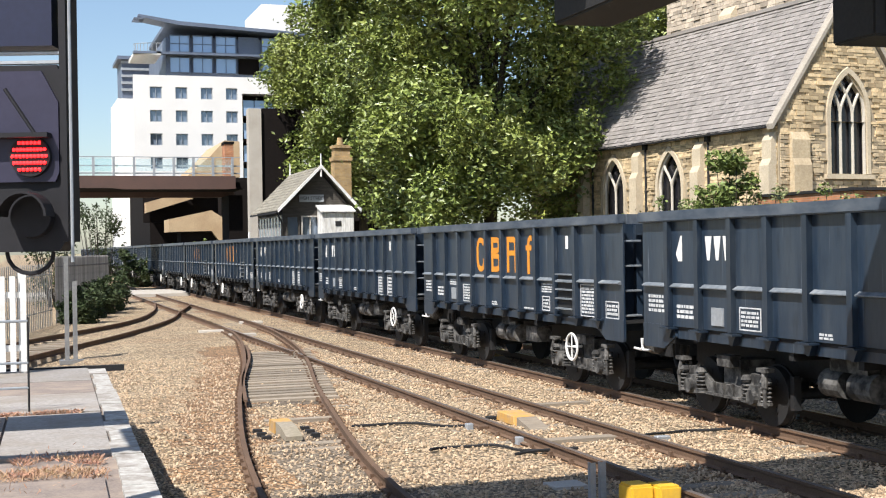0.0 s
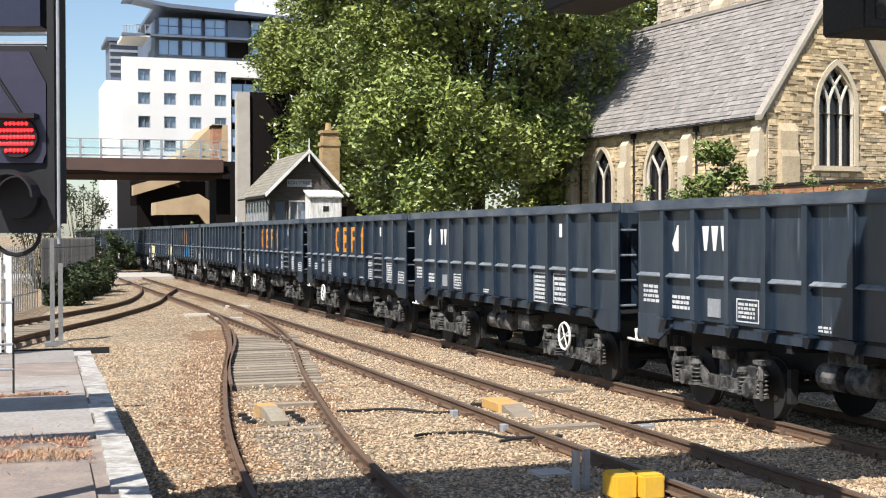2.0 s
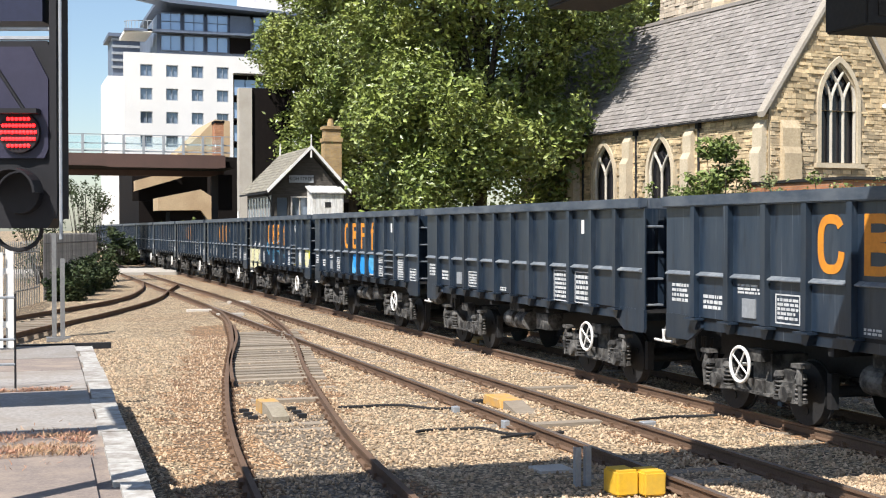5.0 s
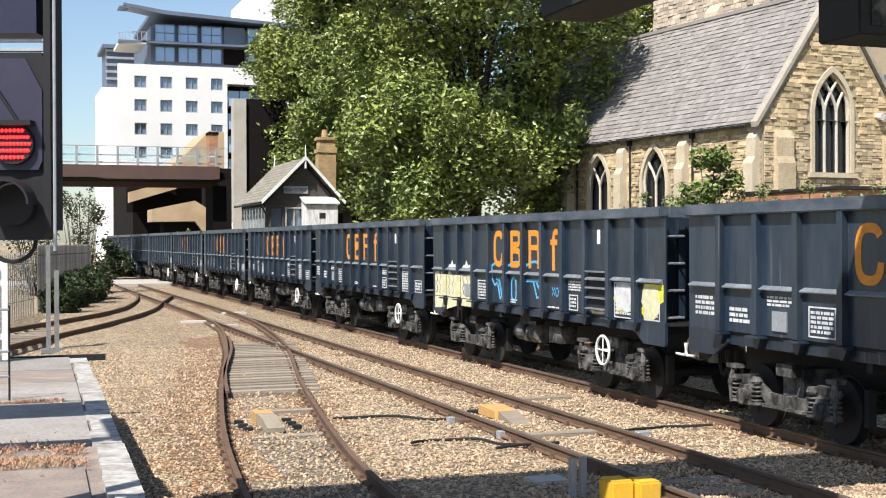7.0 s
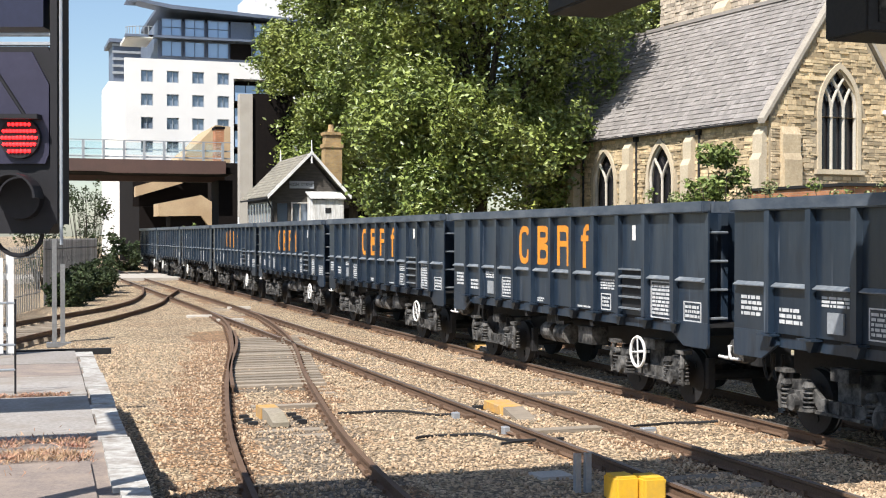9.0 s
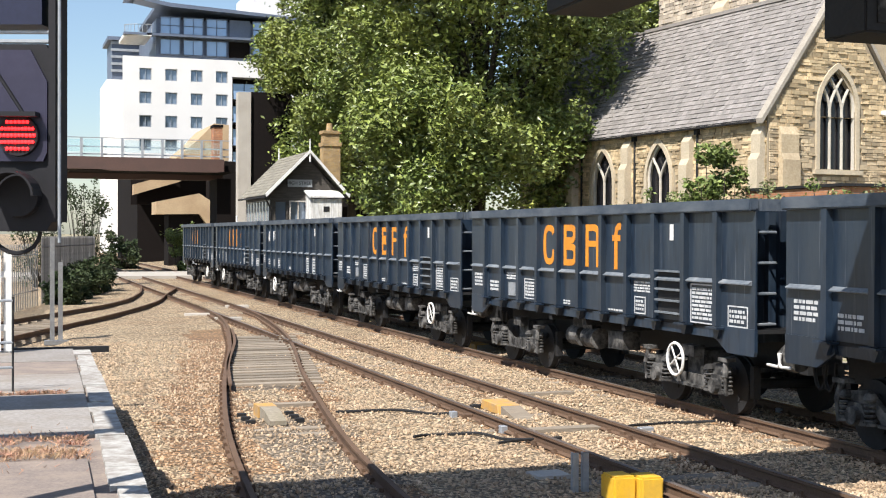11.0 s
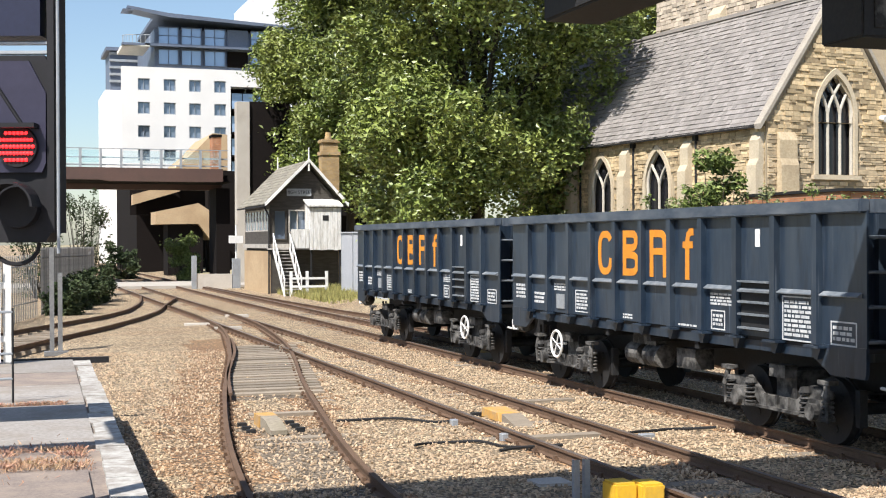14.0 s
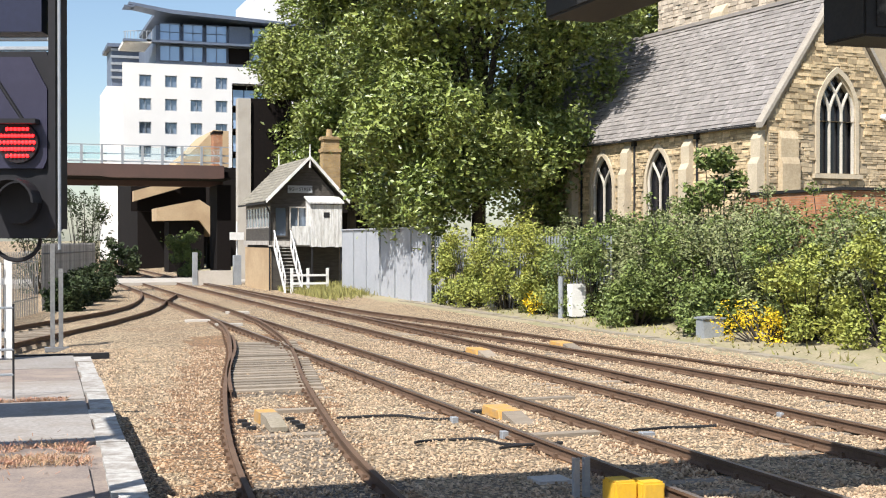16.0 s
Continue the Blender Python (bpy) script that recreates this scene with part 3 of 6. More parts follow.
def painted_band(bm, pts, half, x0, x1):
    """A flat painted stroke of one width along a run of (y, z) places."""
    n = len(pts)
    rows = []
    for i, p in enumerate(pts):
        d = (Vector(pts[min(i + 1, n - 1)]) - Vector(pts[max(i - 1, 0)])).normalized()
        q = Vector((-d.y, d.x)) * half
        rows.append([bm.verts.new((x, p[0] + k * q.x, p[1] + k * q.y)) for x in (x0, x1) for k in (-1, 1)])
    for a, b in zip(rows, rows[1:]):
        for u, v in ((0, 1), (1, 3), (3, 2), (2, 0)):
            bm.faces.new((a[u], a[v], b[v], b[u]))
    bm.faces.new((rows[0][0], rows[0][2], rows[0][3], rows[0][1]))
    bm.faces.new((rows[-1][0], rows[-1][1], rows[-1][3], rows[-1][2]))


def oval_run(yc, zc, ry, rz, a0, a1, n=16):
    """Part of a squared-off oval; angles in degrees, 0 towards -y."""
    out = []
    for i in range(n + 1):
        a = radians(a0 + (a1 - a0) * i / n)
        c, sn = math.cos(a), math.sin(a)
        out.append((yc - ry * math.copysign(abs(c) ** 0.7, c), zc + rz * math.copysign(abs(sn) ** 0.7, sn)))
    return out


def emblem(parent):
    """Four tall orange shapes of rounded bands, one to a bay."""
    x0, x1, h = -1.287, -1.280, 0.062
    zb, zt = 2.21, 3.0
    for k in range(4):
        yc = -(4 + k + 0.5) * BAY
        bm = bmesh.new()
        mid = (zb + zt) / 2
        if k == 0:
            painted_band(bm, oval_run(yc, mid, 0.23, 0.335, 35, 350, 26), h, x0, x1)
        elif k == 1:
            bx(bm, x0, x1, yc + 0.17, yc + 0.295, zb, zt)
            for z0, z1, w in ((mid + 0.03, zt, 0.2), (zb, mid + 0.03, 0.23)):
                painted_band(bm, [(yc + 0.18, z1 - h), *oval_run(yc, (z0 + z1) / 2, w, (z1 - z0) / 2 - h, 90, -90, 12), (yc + 0.18, z0 + h)], h, x0 - 0.001, x1)
        elif k == 2:
            bx(bm, x0, x1, yc + 0.17, yc + 0.295, zb, zt)
            painted_band(bm, [(yc + 0.18, zt - h), *oval_run(yc, zt - 0.21, 0.22, 0.21 - h, 90, 0, 8), (yc - 0.23, zb)], h, x0 - 0.001, x1)
            bx(bm, x0 - 0.002, x1, yc - 0.18, yc + 0.18, mid - 0.02, mid + 0.09)
        else:
            painted_band(bm, [(yc + 0.03, zb - 0.02), (yc + 0.03, zt - 0.2), (yc, zt - 0.09), (yc - 0.07, zt - 0.045), (yc - 0.16, zt - 0.04)], h, x0, x1)
            bx(bm, x0 - 0.0015, x1, yc - 0.14, yc + 0.17, mid + 0.09, mid + 0.2)
        part("emblem_shape", bm, ORANGE, parent, "flat orange shape painted on the side")


def white_emblem(parent):
    bm = bmesh.new()
    x0, x1 = -1.287, -1.280
    y = -1.2 * BAY
    prism(bm, [(y, 2.62), (y - 0.16, 2.92), (y - 0.2, 2.92), (y - 0.2, 2.5), (y - 0.08, 2.5)], x0, x1, "x")
    for k in range(3):
        a = y - 0.95 - 0.27 * k
        prism(bm, [(a, 2.9), (a - 0.2, 2.9), (a - 0.13, 2.52), (a - 0.06, 2.52)], x0, x1, "x")
    part("emblem_shape", bm, WHITE, parent, "small white shapes painted on the side")


def graffiti(parent, y0, y1, z0, z1, colours, seed):
    """Sprayed blots and strokes between the ribs."""
    rnd = random.Random(seed)
    k = 0
    for y in np.arange(y0, y1, -BAY):
        for _ in range(5):
            bm = bmesh.new()
            yc, zc = y - BAY / 2 + rnd.uniform(-0.12, 0.12), rnd.uniform(z0 + 0.12, z1 - 0.12)
            hw, hh = rnd.uniform(0.2, 0.42), rnd.uniform(0.12, (z1 - z0) * 0.6)
            pts = []
            for j in range(14):
                a = 2 * math.pi * j / 14
                q = rnd.uniform(0.75, 1.15)
                pts.append((max(min(yc + hw * q * math.cos(a), y - 0.07), y - BAY + 0.07), min(max(zc + hh * q * math.sin(a), 1.44), z1)))
            prism(bm, pts, -1.282 - 0.0015 * (k % 6), -1.280, "x")
            part("graffiti", bm, colours[k % len(colours)], parent, "sprayed graffiti patch")
            k += 1


def mural(parent, y0, bays, seed):
    """A sprayed cream piece that runs over sheet, ribs and sole plate, with purple outlines."""
    rnd = random.Random(seed)
    cream, purple = SPRAY["cream"], SPRAY["purple"]
    for i in range(bays):
        ya, yb = y0 - i * BAY - 0.065, y0 - (i + 1) * BAY + 0.065
        if i == 0:
            ya -= 0.1
        top = [(yb + (ya - yb) * k / 6, 2.0 + rnd.uniform(-0.07, 0.05)) for k in range(7)]
        bm = bmesh.new()
        prism(bm, [(ya, 1.43), *reversed(top), (yb, 1.43)], -1.2885, -1.280, "x")
        part("graffiti", bm, cream, parent, "large cream sprayed graffiti piece")
        bm = bmesh.new()
        prism(bm, [(ya, 1.25 if i > 1 else 1.12), (ya, 1.41), (yb, 1.41), (yb, 1.25 if i else 1.16)], -1.2935, -1.2905, "x")
        part("graffiti", bm, cream, parent)
        if i < bays - 1:
            bm = bmesh.new()
            yr = y0 - (i + 1) * BAY
            bx(bm, -1.3795, -1.300, yr - 0.063, yr + 0.063, 1.45, 1.97)
            part("graffiti", bm, cream, parent)
        for k in range(3):
            yy = yb + (ya - yb) * (0.2 + 0.3 * k)
            run = [(yy + 0.06 * math.sin(2.2 * j + i + k), 1.5 + 0.085 * j) for j in range(6)]
            bm = bmesh.new()
            painted_band(bm, run, rnd.choice((0.012, 0.018, 0.045)), -1.2915, -1.2886)
            part("graffiti", bm, purple if k != 1 else SPRAY["grey"], parent, "sprayed outline stroke")
        if i:
            bm = bmesh.new()
            ym = (ya + yb) / 2 + 0.05
            prism(bm, [(ym + 0.3, 2.145), (ym + 0.24, 2.2), (ym + 0.1, 2.22), (ym + 0.02, 2.32), (ym - 0.08, 2.2), (ym - 0.22, 2.23), (ym - 0.3, 2.145)], -1.283, -1.280, "x")
            part("graffiti", bm, WHITE, parent, "white sprayed cloud shape")


def wave_piece(parent, first, bays):
    """Blue outlined strokes below the orange shapes, cut by the ribs."""
    blue = SPRAY["sky"]
    for i in range(bays):
        yc = -(first + i + 0.5) * BAY
        w = BAY / 2 - 0.07
        runs = [[(yc + w - 2 * w * k / 8, 2.22 + 0.09 * math.sin(math.pi * k / 8) + 0.02 * i) for k in range(9)]]
        if i == 0:
            runs += [[(yc + w - 0.02, 2.2), (yc + w - 0.03, 1.95), (yc + w - 0.2, 1.8), (yc - 0.05, 1.95)], [(yc + 0.12, 1.98), (yc - 0.1, 1.5)], [(yc - 0.02, 1.98), (yc - 0.22, 1.5), (yc - w + 0.02, 1.48)], [(yc - 0.15, 1.98), (yc - w + 0.02, 1.96)], [(yc - 0.2, 1.75), (yc - w + 0.05, 1.74)]]
        elif i == 1:
            runs += [oval_run(yc + 0.12, 1.75, 0.13, 0.24, 0, 360, 20), [(yc - w + 0.03, 1.95), (yc - w + 0.1, 1.6)]]
        elif i == 2:
            runs += [[(yc + w, 1.95), (yc - w, 1.97)], [(yc + 0.05, 1.93), (yc - 0.12, 1.62), (yc - w, 1.66)], [(yc - 0.1, 1.93), (yc - 0.33, 1.72)], [(yc - w + 0.03, 1.95), (yc - w, 1.5)]]
        else:
            runs = [[(yc + 0.1, 1.85), (yc - 0.02, 1.7)], [(yc - 0.02, 1.85), (yc + 0.1, 1.7)], oval_run(yc - 0.13, 1.77, 0.06, 0.08, 0, 360, 12), [(yc - 0.3, 1.86), (yc - 0.22, 1.78), (yc - 0.32, 1.7)]]
        for run in runs:
            bm = bmesh.new()
            painted_band(bm, run, 0.028 if i < 3 else 0.012, -1.2845, -1.2805)
            part("graffiti", bm, blue, parent, "sprayed sky-blue graffiti stroke")


def dress(w, kind, seed, wheel_far):
    if kind in "GWB":
        emblem(w)
        bm = bmesh.new()
        bx(bm, -1.31, -1.280, -10.0 * BAY + 0.1, -9.0 * BAY - 0.1, 1.5, 2.2)
        part("ladder_recess", bm, BLACK, w)
        for z in (1.52, 1.72, 1.90, 2.06, 2.2):
            bm = bmesh.new()
            bx(bm, -1.38, -1.31, -10 * BAY + 0.1, -9 * BAY - 0.1, z, z + 0.03)
            part("step", bm, NAVY_LIT, w)
        label_bars("marking", w, -10.18 * BAY, 1.47, 0.64, 0.52, 8, seed, True)
        label_bars("marking", w, -11.3 * BAY, 1.48, 0.45, 0.22, 3, seed + 1, True)
        label_bars("marking", w, -8.18 * BAY, 1.82, 0.64, 0.2, 4, seed + 7)
        label_bars("marking", w, -8.25 * BAY, 1.5, 0.3, 0.2, 3, seed + 8, True)
        label_bars("marking", w, -7.18 * BAY, 1.44, 0.64, 0.05, 1, seed + 9)
        label_bars("marking", w, -3.25 * BAY, 1.52, 0.5, 0.32, 5, seed + 11, True)
        label_bars("marking", w, -2.2 * BAY, 1.84, 0.6, 0.16, 3, seed + 2)
    else:
        if kind == "V":
            white_emblem(w)
        label_bars("marking", w, -8.2 * BAY, 1.45, 0.6, 0.5, 6, seed, True)
        label_bars("marking", w, -9.2 * BAY, 1.45, 0.62, 0.5, 5, seed + 1, True)
        label_bars("marking", w, -3.2 * BAY, 1.52, 0.5, 0.25, 4, seed + 2, True)
    label_bars("marking", w, -0.2 * BAY, 1.62, 0.55, 0.32, 4, seed + 3)
    label_bars("marking", w, -1.2 * BAY, 1.55, 0.55, 0.25, 3, seed + 4)
    label_bars("marking", w, -5.2 * BAY, 1.45, 0.35, 0.1, 2, seed + 5)
    label_bars("marking", w, -0.5 * BAY, 1.15, 0.12, 0.12, 2, seed + 6)
    bm = bmesh.new()
    bx(bm, -1.305, -1.280, -2.7 * BAY, -2.35 * BAY, 1.5, 1.78)
    part("card_holder", bm, GREY_STEEL, w, "small grey label holder")
    bm = bmesh.new()
    bx(bm, -1.286, -1.280, -9.56 * BAY, -9.44 * BAY, 2.72, 2.98)
    part("plate", bm, WHITE, w, "small white and yellow plate")
    yc = -2.3 + 0.15 if wheel_far else -BODY + 2.3 + 0.15
    bm = bmesh.new()
    ring(bm, (-1.22, yc, 0.78), 0.26, 0.026, seg=28)
    for k in range(2):
        a = math.pi * k / 2 + 0.4 * seed
        rod(bm, (-1.22, yc - 0.25 * math.cos(a), 0.78 - 0.25 * math.sin(a)), (-1.22, yc + 0.25 * math.cos(a), 0.78 + 0.25 * math.sin(a)), 0.014, 6)
    rod(bm, (-1.23, yc, 0.78), (-1.0, yc, 0.78), 0.025, 8)
    part("handwheel", bm, WHITE, w, "white brake handwheel")
    BLUE = SPRAY["blue"]
    if kind == "W":
        mural(w, 0, 3, seed)
        wave_piece(w, 4, 4)
        graffiti(w, -9.0 * BAY, -11.9 * BAY, 1.45, 2.05, [SPRAY["yellow"], MARK, SPRAY["yellow"], SPRAY["cream"]], seed)
    if kind == "B":
        graffiti(w, -5.0 * BAY, -7.9 * BAY, 1.45, 2.04, [BLUE, BLUE, BLUE, SPRAY["sky"]], seed)


SPRAY = {k: mat(k + " spray paint", c, tuple(v * 0.8 for v in c), 0.7, fine=8, coarse=2, bump=0, amount=0.4)
         for k, c in (("blue", (0.02, 0.30, 0.75)), ("yellow", (0.70, 0.68, 0.06)), ("cream", (0.68, 0.65, 0.42)), ("purple", (0.12, 0.08, 0.26)), ("grey", (0.3, 0.3, 0.28)), ("sky", (0.10, 0.42, 0.70)))}
LIVERY = "GGVGGGGGWBPGGVVGVG"
LABELS = {"G": "navy steel box wagon with four tall orange shapes", "V": "navy steel box wagon with small white emblem",
          "P": "plain dark navy steel box wagon, unlettered side", "W": "navy box wagon with orange shapes and pale graffiti",
          "B": "navy box wagon with orange shapes and blue graffiti"}
wagons = []
TRAIN_END = 223.39
WHEEL_FAR = (1, 2, 11, 12)


def build_train():
    first = make_wagon()
    for i, kind in enumerate(LIVERY):
        w = first if i == 0 else copy_thing(first, pose(B_MID, TRAIN_END - PITCH * i, 0))
        w.matrix_basis = pose(B_MID, TRAIN_END - PITCH * i, 0)
        wagons.append(w)
    for i, kind in enumerate(LIVERY):
        dress(wagons[i], kind, 7 * i + 1 + i % 3, i in WHEEL_FAR)
        tagged(wagons[i], LABELS[kind])
        for b in wagons[i].children:
            for c in b.children:
                if c.name.startswith("wheelset"):
                    wheelsets.append(c)


def travelled(t):
    return 12.8 * t + 0.03 * t * t


def motions():
    times = sorted({0.1, 0.2, 15.8, 15.9} | {0.5 * i for i in range(33)})
    for i, w in enumerate(wagons):
        walk(w, [(t, pose(B_MID, TRAIN_END - PITCH * i - travelled(t), 0)) for t in times])
    for c in wheelsets:
        y, z = c.location.y, c.location.z
        walk(c, [(k / 30, pose(0, y, z, math.degrees(travelled(k / 30) / WHEEL_R) % 360)) for k in range(481)])


# ---- platform ----
def leaf_cloud(n, blobs, size, rnd, flat=0.0):
    """Leaves on the shells of many clumps: one quad each, folded along its rib."""
    v, f = [], []
    total = np.cumsum([b[3] ** 2 for b in blobs]).tolist()
    for _ in range(n):
        bxx, by, bz, br = rnd.choices(blobs, cum_weights=total)[0]
        d = Vector((rnd.gauss(0, 1), rnd.gauss(0, 1), rnd.gauss(0, 1) + flat)).normalized()
        p = Vector((bxx, by, bz)) + d * br * (rnd.uniform(0.6, 1.12) if rnd.random() < 0.7 else abs(rnd.gauss(0.6, 0.5)))
        s = size * rnd.uniform(0.6, 1.3)
        a = Vector((rnd.gauss(0, 1), rnd.gauss(0, 1), rnd.gauss(0, 0.6))).normalized() * s
        nrm = (d + Vector((rnd.gauss(0, 0.85), rnd.gauss(0, 0.85), rnd.gauss(0, 0.85) + 0.4))).normalized()
        b = nrm.cross(a).normalized() * s * 0.55
        k = len(v)
        v += [p - a * 0.5, p + b * 0.5 + nrm * s * 0.1, p + a * 0.6, p - b * 0.5 + nrm * s * 0.1]
        f.append((k, k + 1, k + 2, k + 3))
    return v, f


def leaf_part(name, n, blobs, size, rnd, material, parent, label="", flat=0.0):
    v, f = leaf_cloud(n, blobs, size, rnd, flat)
    me = bpy.data.meshes.new(name)
    me.from_pydata(v, [], f)
    me.materials.append(material)
    ob = new(name, me)
    ob.parent = parent
    if label:
        tagged(ob, label)
    return ob


def limbs(bm, base, blobs, r, rnd, trunk_top):
    rod(bm, base, trunk_top, r, 10, r * 0.6)
    for bxx, by, bz, br in blobs[::3]:
        mid = Vector(trunk_top).lerp(Vector((bxx, by, bz)), 0.5) + Vector((rnd.uniform(-.3, .3), rnd.uniform(-.3, .3), 0.3))
        rod(bm, trunk_top, mid, r * 0.4, 6, r * 0.25)
        rod(bm, mid, (bxx, by, bz), r * 0.25, 5, r * 0.08)


def make_tree(x, y, z0, z1, rx, ry, n, size, seed, label):
    rnd = random.Random(seed)
    t = empty("tree", x, y, ground_height(x, y) - 0.1, label, "tree")
    blobs = []
    for _ in range(118):
        u = rnd.random()
        h = z0 + (z1 - z0) * u
        prof = max(0.25, math.sin(math.pi * min(1, 0.18 + 0.74 * u)) ** 0.6)
        a = rnd.uniform(0, 2 * math.pi)
        k = math.sqrt(rnd.uniform(0.03, 0.95))
        c = Vector((rx * prof * k * math.cos(a), ry * prof * k * math.sin(a), h))
        big = rnd.uniform(1.2, 1.9)
        out = Vector((math.cos(a), math.sin(a), 0.5)).normalized()
        blobs.append((*c, big))
        for _ in range(5):
            d = (Vector((rnd.gauss(0, 1), rnd.gauss(0, 1), rnd.gauss(0, 0.8))).normalized() + out * 0.7).normalized()
            blobs.append((*(c + d * big * 1.05), rnd.uniform(0.35, 0.75)))
    bm = bmesh.new()
    limbs(bm, (0, 0, 0), blobs[::12], 0.42, rnd, (0.2, 0, z0 + 2.5))
    part("trunk", bm, BARK, t)
    leaf_part("crown", n, blobs, size, rnd, LEAF, t)
    return t


def make_bush(x, y, w, h, n, size, seed, material, label, deep=None, flowers=None, name="bush"):
    rnd = random.Random(seed)
    z = ground_height(x, y)
    t = empty(name, x, y, z, label, "bush")
    deep = deep or w
    blobs = [(rnd.uniform(-w, w) * 0.75, rnd.uniform(-deep, deep) * 0.75, h * rnd.uniform(0.05, 0.85), rnd.uniform(0.2, 0.34) * min(h, w) ) for _ in range(28)]
    for _ in range(12):
        q = rnd.choice(blobs[:20])
        blobs.append((q[0] + rnd.uniform(-0.2, 0.2), q[1] + rnd.uniform(-0.2, 0.2), min(h * 1.15, q[2] + q[3] + rnd.uniform(0.0, 0.45)), rnd.uniform(0.1, 0.24)))
    bm = bmesh.new()
    for bb in blobs:
        rod(bm, (bb[0] * 0.3, bb[1] * 0.3, -0.1), bb[:3], 0.03, 5, 0.01)
    part("stem", bm, BARK, t)
    leaf_part("foliage", n, blobs, size, rnd, material, t)
    if flowers:
        leaf_part("blossom", 260, [(a, b, c, r * 1.05) for a, b, c, r in blobs], 0.09, rnd, flowers, t, "small blossoms")
    return t


def build_platform():
    p = empty("platform", -0.39, 0, 0, "grey station platform with worn white edge", "platform", kind="structure", rz=-1.58)
    bm = bmesh.new()
    bx(bm, -9, 1.06, -20, 22.2, -0.6, 0.86)
    part("base", bm, TARMAC, p)
    rnd = random.Random(4)
    for k in range(34):
        y = -6 + k * 0.84
        if y + 0.83 > 22.3:
            break
        bm = bmesh.new()
        bx(bm, 0.90 + rnd.uniform(-0.03, 0.03), 1.15 + rnd.uniform(-0.012, 0.012), y, y + 0.82, 0.80, 0.905 + rnd.uniform(-0.008, 0.004))
        part("edge_stone", bm, EDGE_WHITE, p)
    for x0, x1, y0, y1, m in ((-0.16, 0.88, 12.62, 15.9, PAVING), (-0.75, -0.19, 12.62, 15.9, TARMAC), (-3.2, -0.88, 13.1, 15.9, PAVING), (-3.2, 0.88, 16.0, 18.1, PAVING),
                              (-3.2, 0.88, 18.2, 19.9, TARMAC), (-3.2, 0.88, 20.0, 22.1, PAVING), (-3.2, -1.2, 10.2, 12.4, TARMAC), (-1.15, 0.76, 7.2, 11.3, TARMAC)):
        bm = bmesh.new()
        bx(bm, x0, x1, y0, y1, 0.82, 0.895 + rnd.uniform(-0.006, 0.008))
        part("paving_slab", bm, m, p)
    # reddish weeds in the joint
    rnd = random.Random(9)
    v, f = [], []
    for _ in range(15000):
        x, y = rnd.uniform(-3.0, 0.72), 11.9 + rnd.gauss(0, 0.4)
        if rnd.random() < 0.25:
            y = 16.0 + rnd.gauss(0, 0.05)
        if noise.noise(Vector((x * 2.2, y * 2.2, 3))) < -0.12:
            continue
        h = rnd.uniform(0.012, 0.055)
        a = rnd.uniform(0, 6.3)
        dx, dy = 0.004 * math.cos(a), 0.004 * math.sin(a)
        lx, ly = rnd.gauss(0, 0.04), rnd.gauss(0, 0.04)
        k = len(v)
        v += [(x - dx, y - dy, 0.88), (x + dx, y + dy, 0.88), (x + lx + dx, y + ly + dy, 0.88 + h), (x + lx - dx, y + ly - dy, 0.88 + h)]
        f.append((k, k + 1, k + 2, k + 3))
    me = bpy.data.meshes.new("weeds")
    me.from_pydata(v, [], f)
    me.materials.append(WEED)
    tagged(new("weeds", me), "reddish dry weeds in the platform joint", "weeds", kind="stuff")
    # railing at the platform's end
    r = empty("platform_railing", 0.12, 16.2, 0.89, "thin dark railing on the platform", "railing")
    for x in (0, -1.4, -2.8):
        bm = bmesh.new()
        rod(bm, (x, 0, 0), (x, 0, 1.15), 0.013, 8)
        part("post", bm, BLACK, r)
    for z in (0.3, 0.6, 1.1):
        bm = bmesh.new()
        rod(bm, (0, 0, z), (-2.8, 0, z), 0.016, 6)
        part("rail", bm, GREY_STEEL, r)
    g = empty("picket_fence", 0.14, 21.6, 0.89, "white painted picket fence on the platform end", "fence")
    for k in range(14):
        bm = bmesh.new()
        bx(bm, -0.09 - k * 0.16, 0.0 - k * 0.16, -0.02, 0.02, 0.03, 1.55)
        part("picket", bm, WHITE, g)
    for z in (0.35, 1.2):
        bm = bmesh.new()
        bx(bm, -2.3, 0, 0.022, 0.07, z, z + 0.1)
        part("rail", bm, WHITE, g)
    bm = bmesh.new()
    bx(bm, -0.12, 0, 0.072, 0.17, 0, 1.6)
    part("post", bm, WHITE, g)
    # dark walkway edge past the platform's end
    bm = bmesh.new()
    bx(bm, -3, 1.7, 22.3, 22.42, 0.80, 0.90)
    bx(bm, 1.0, 1.1, 22.3, 22.42, -0.5, 0.80)
    tagged(part("barrier_beam", bm, BLACK), "dark steel beam across the platform end", "barrier")


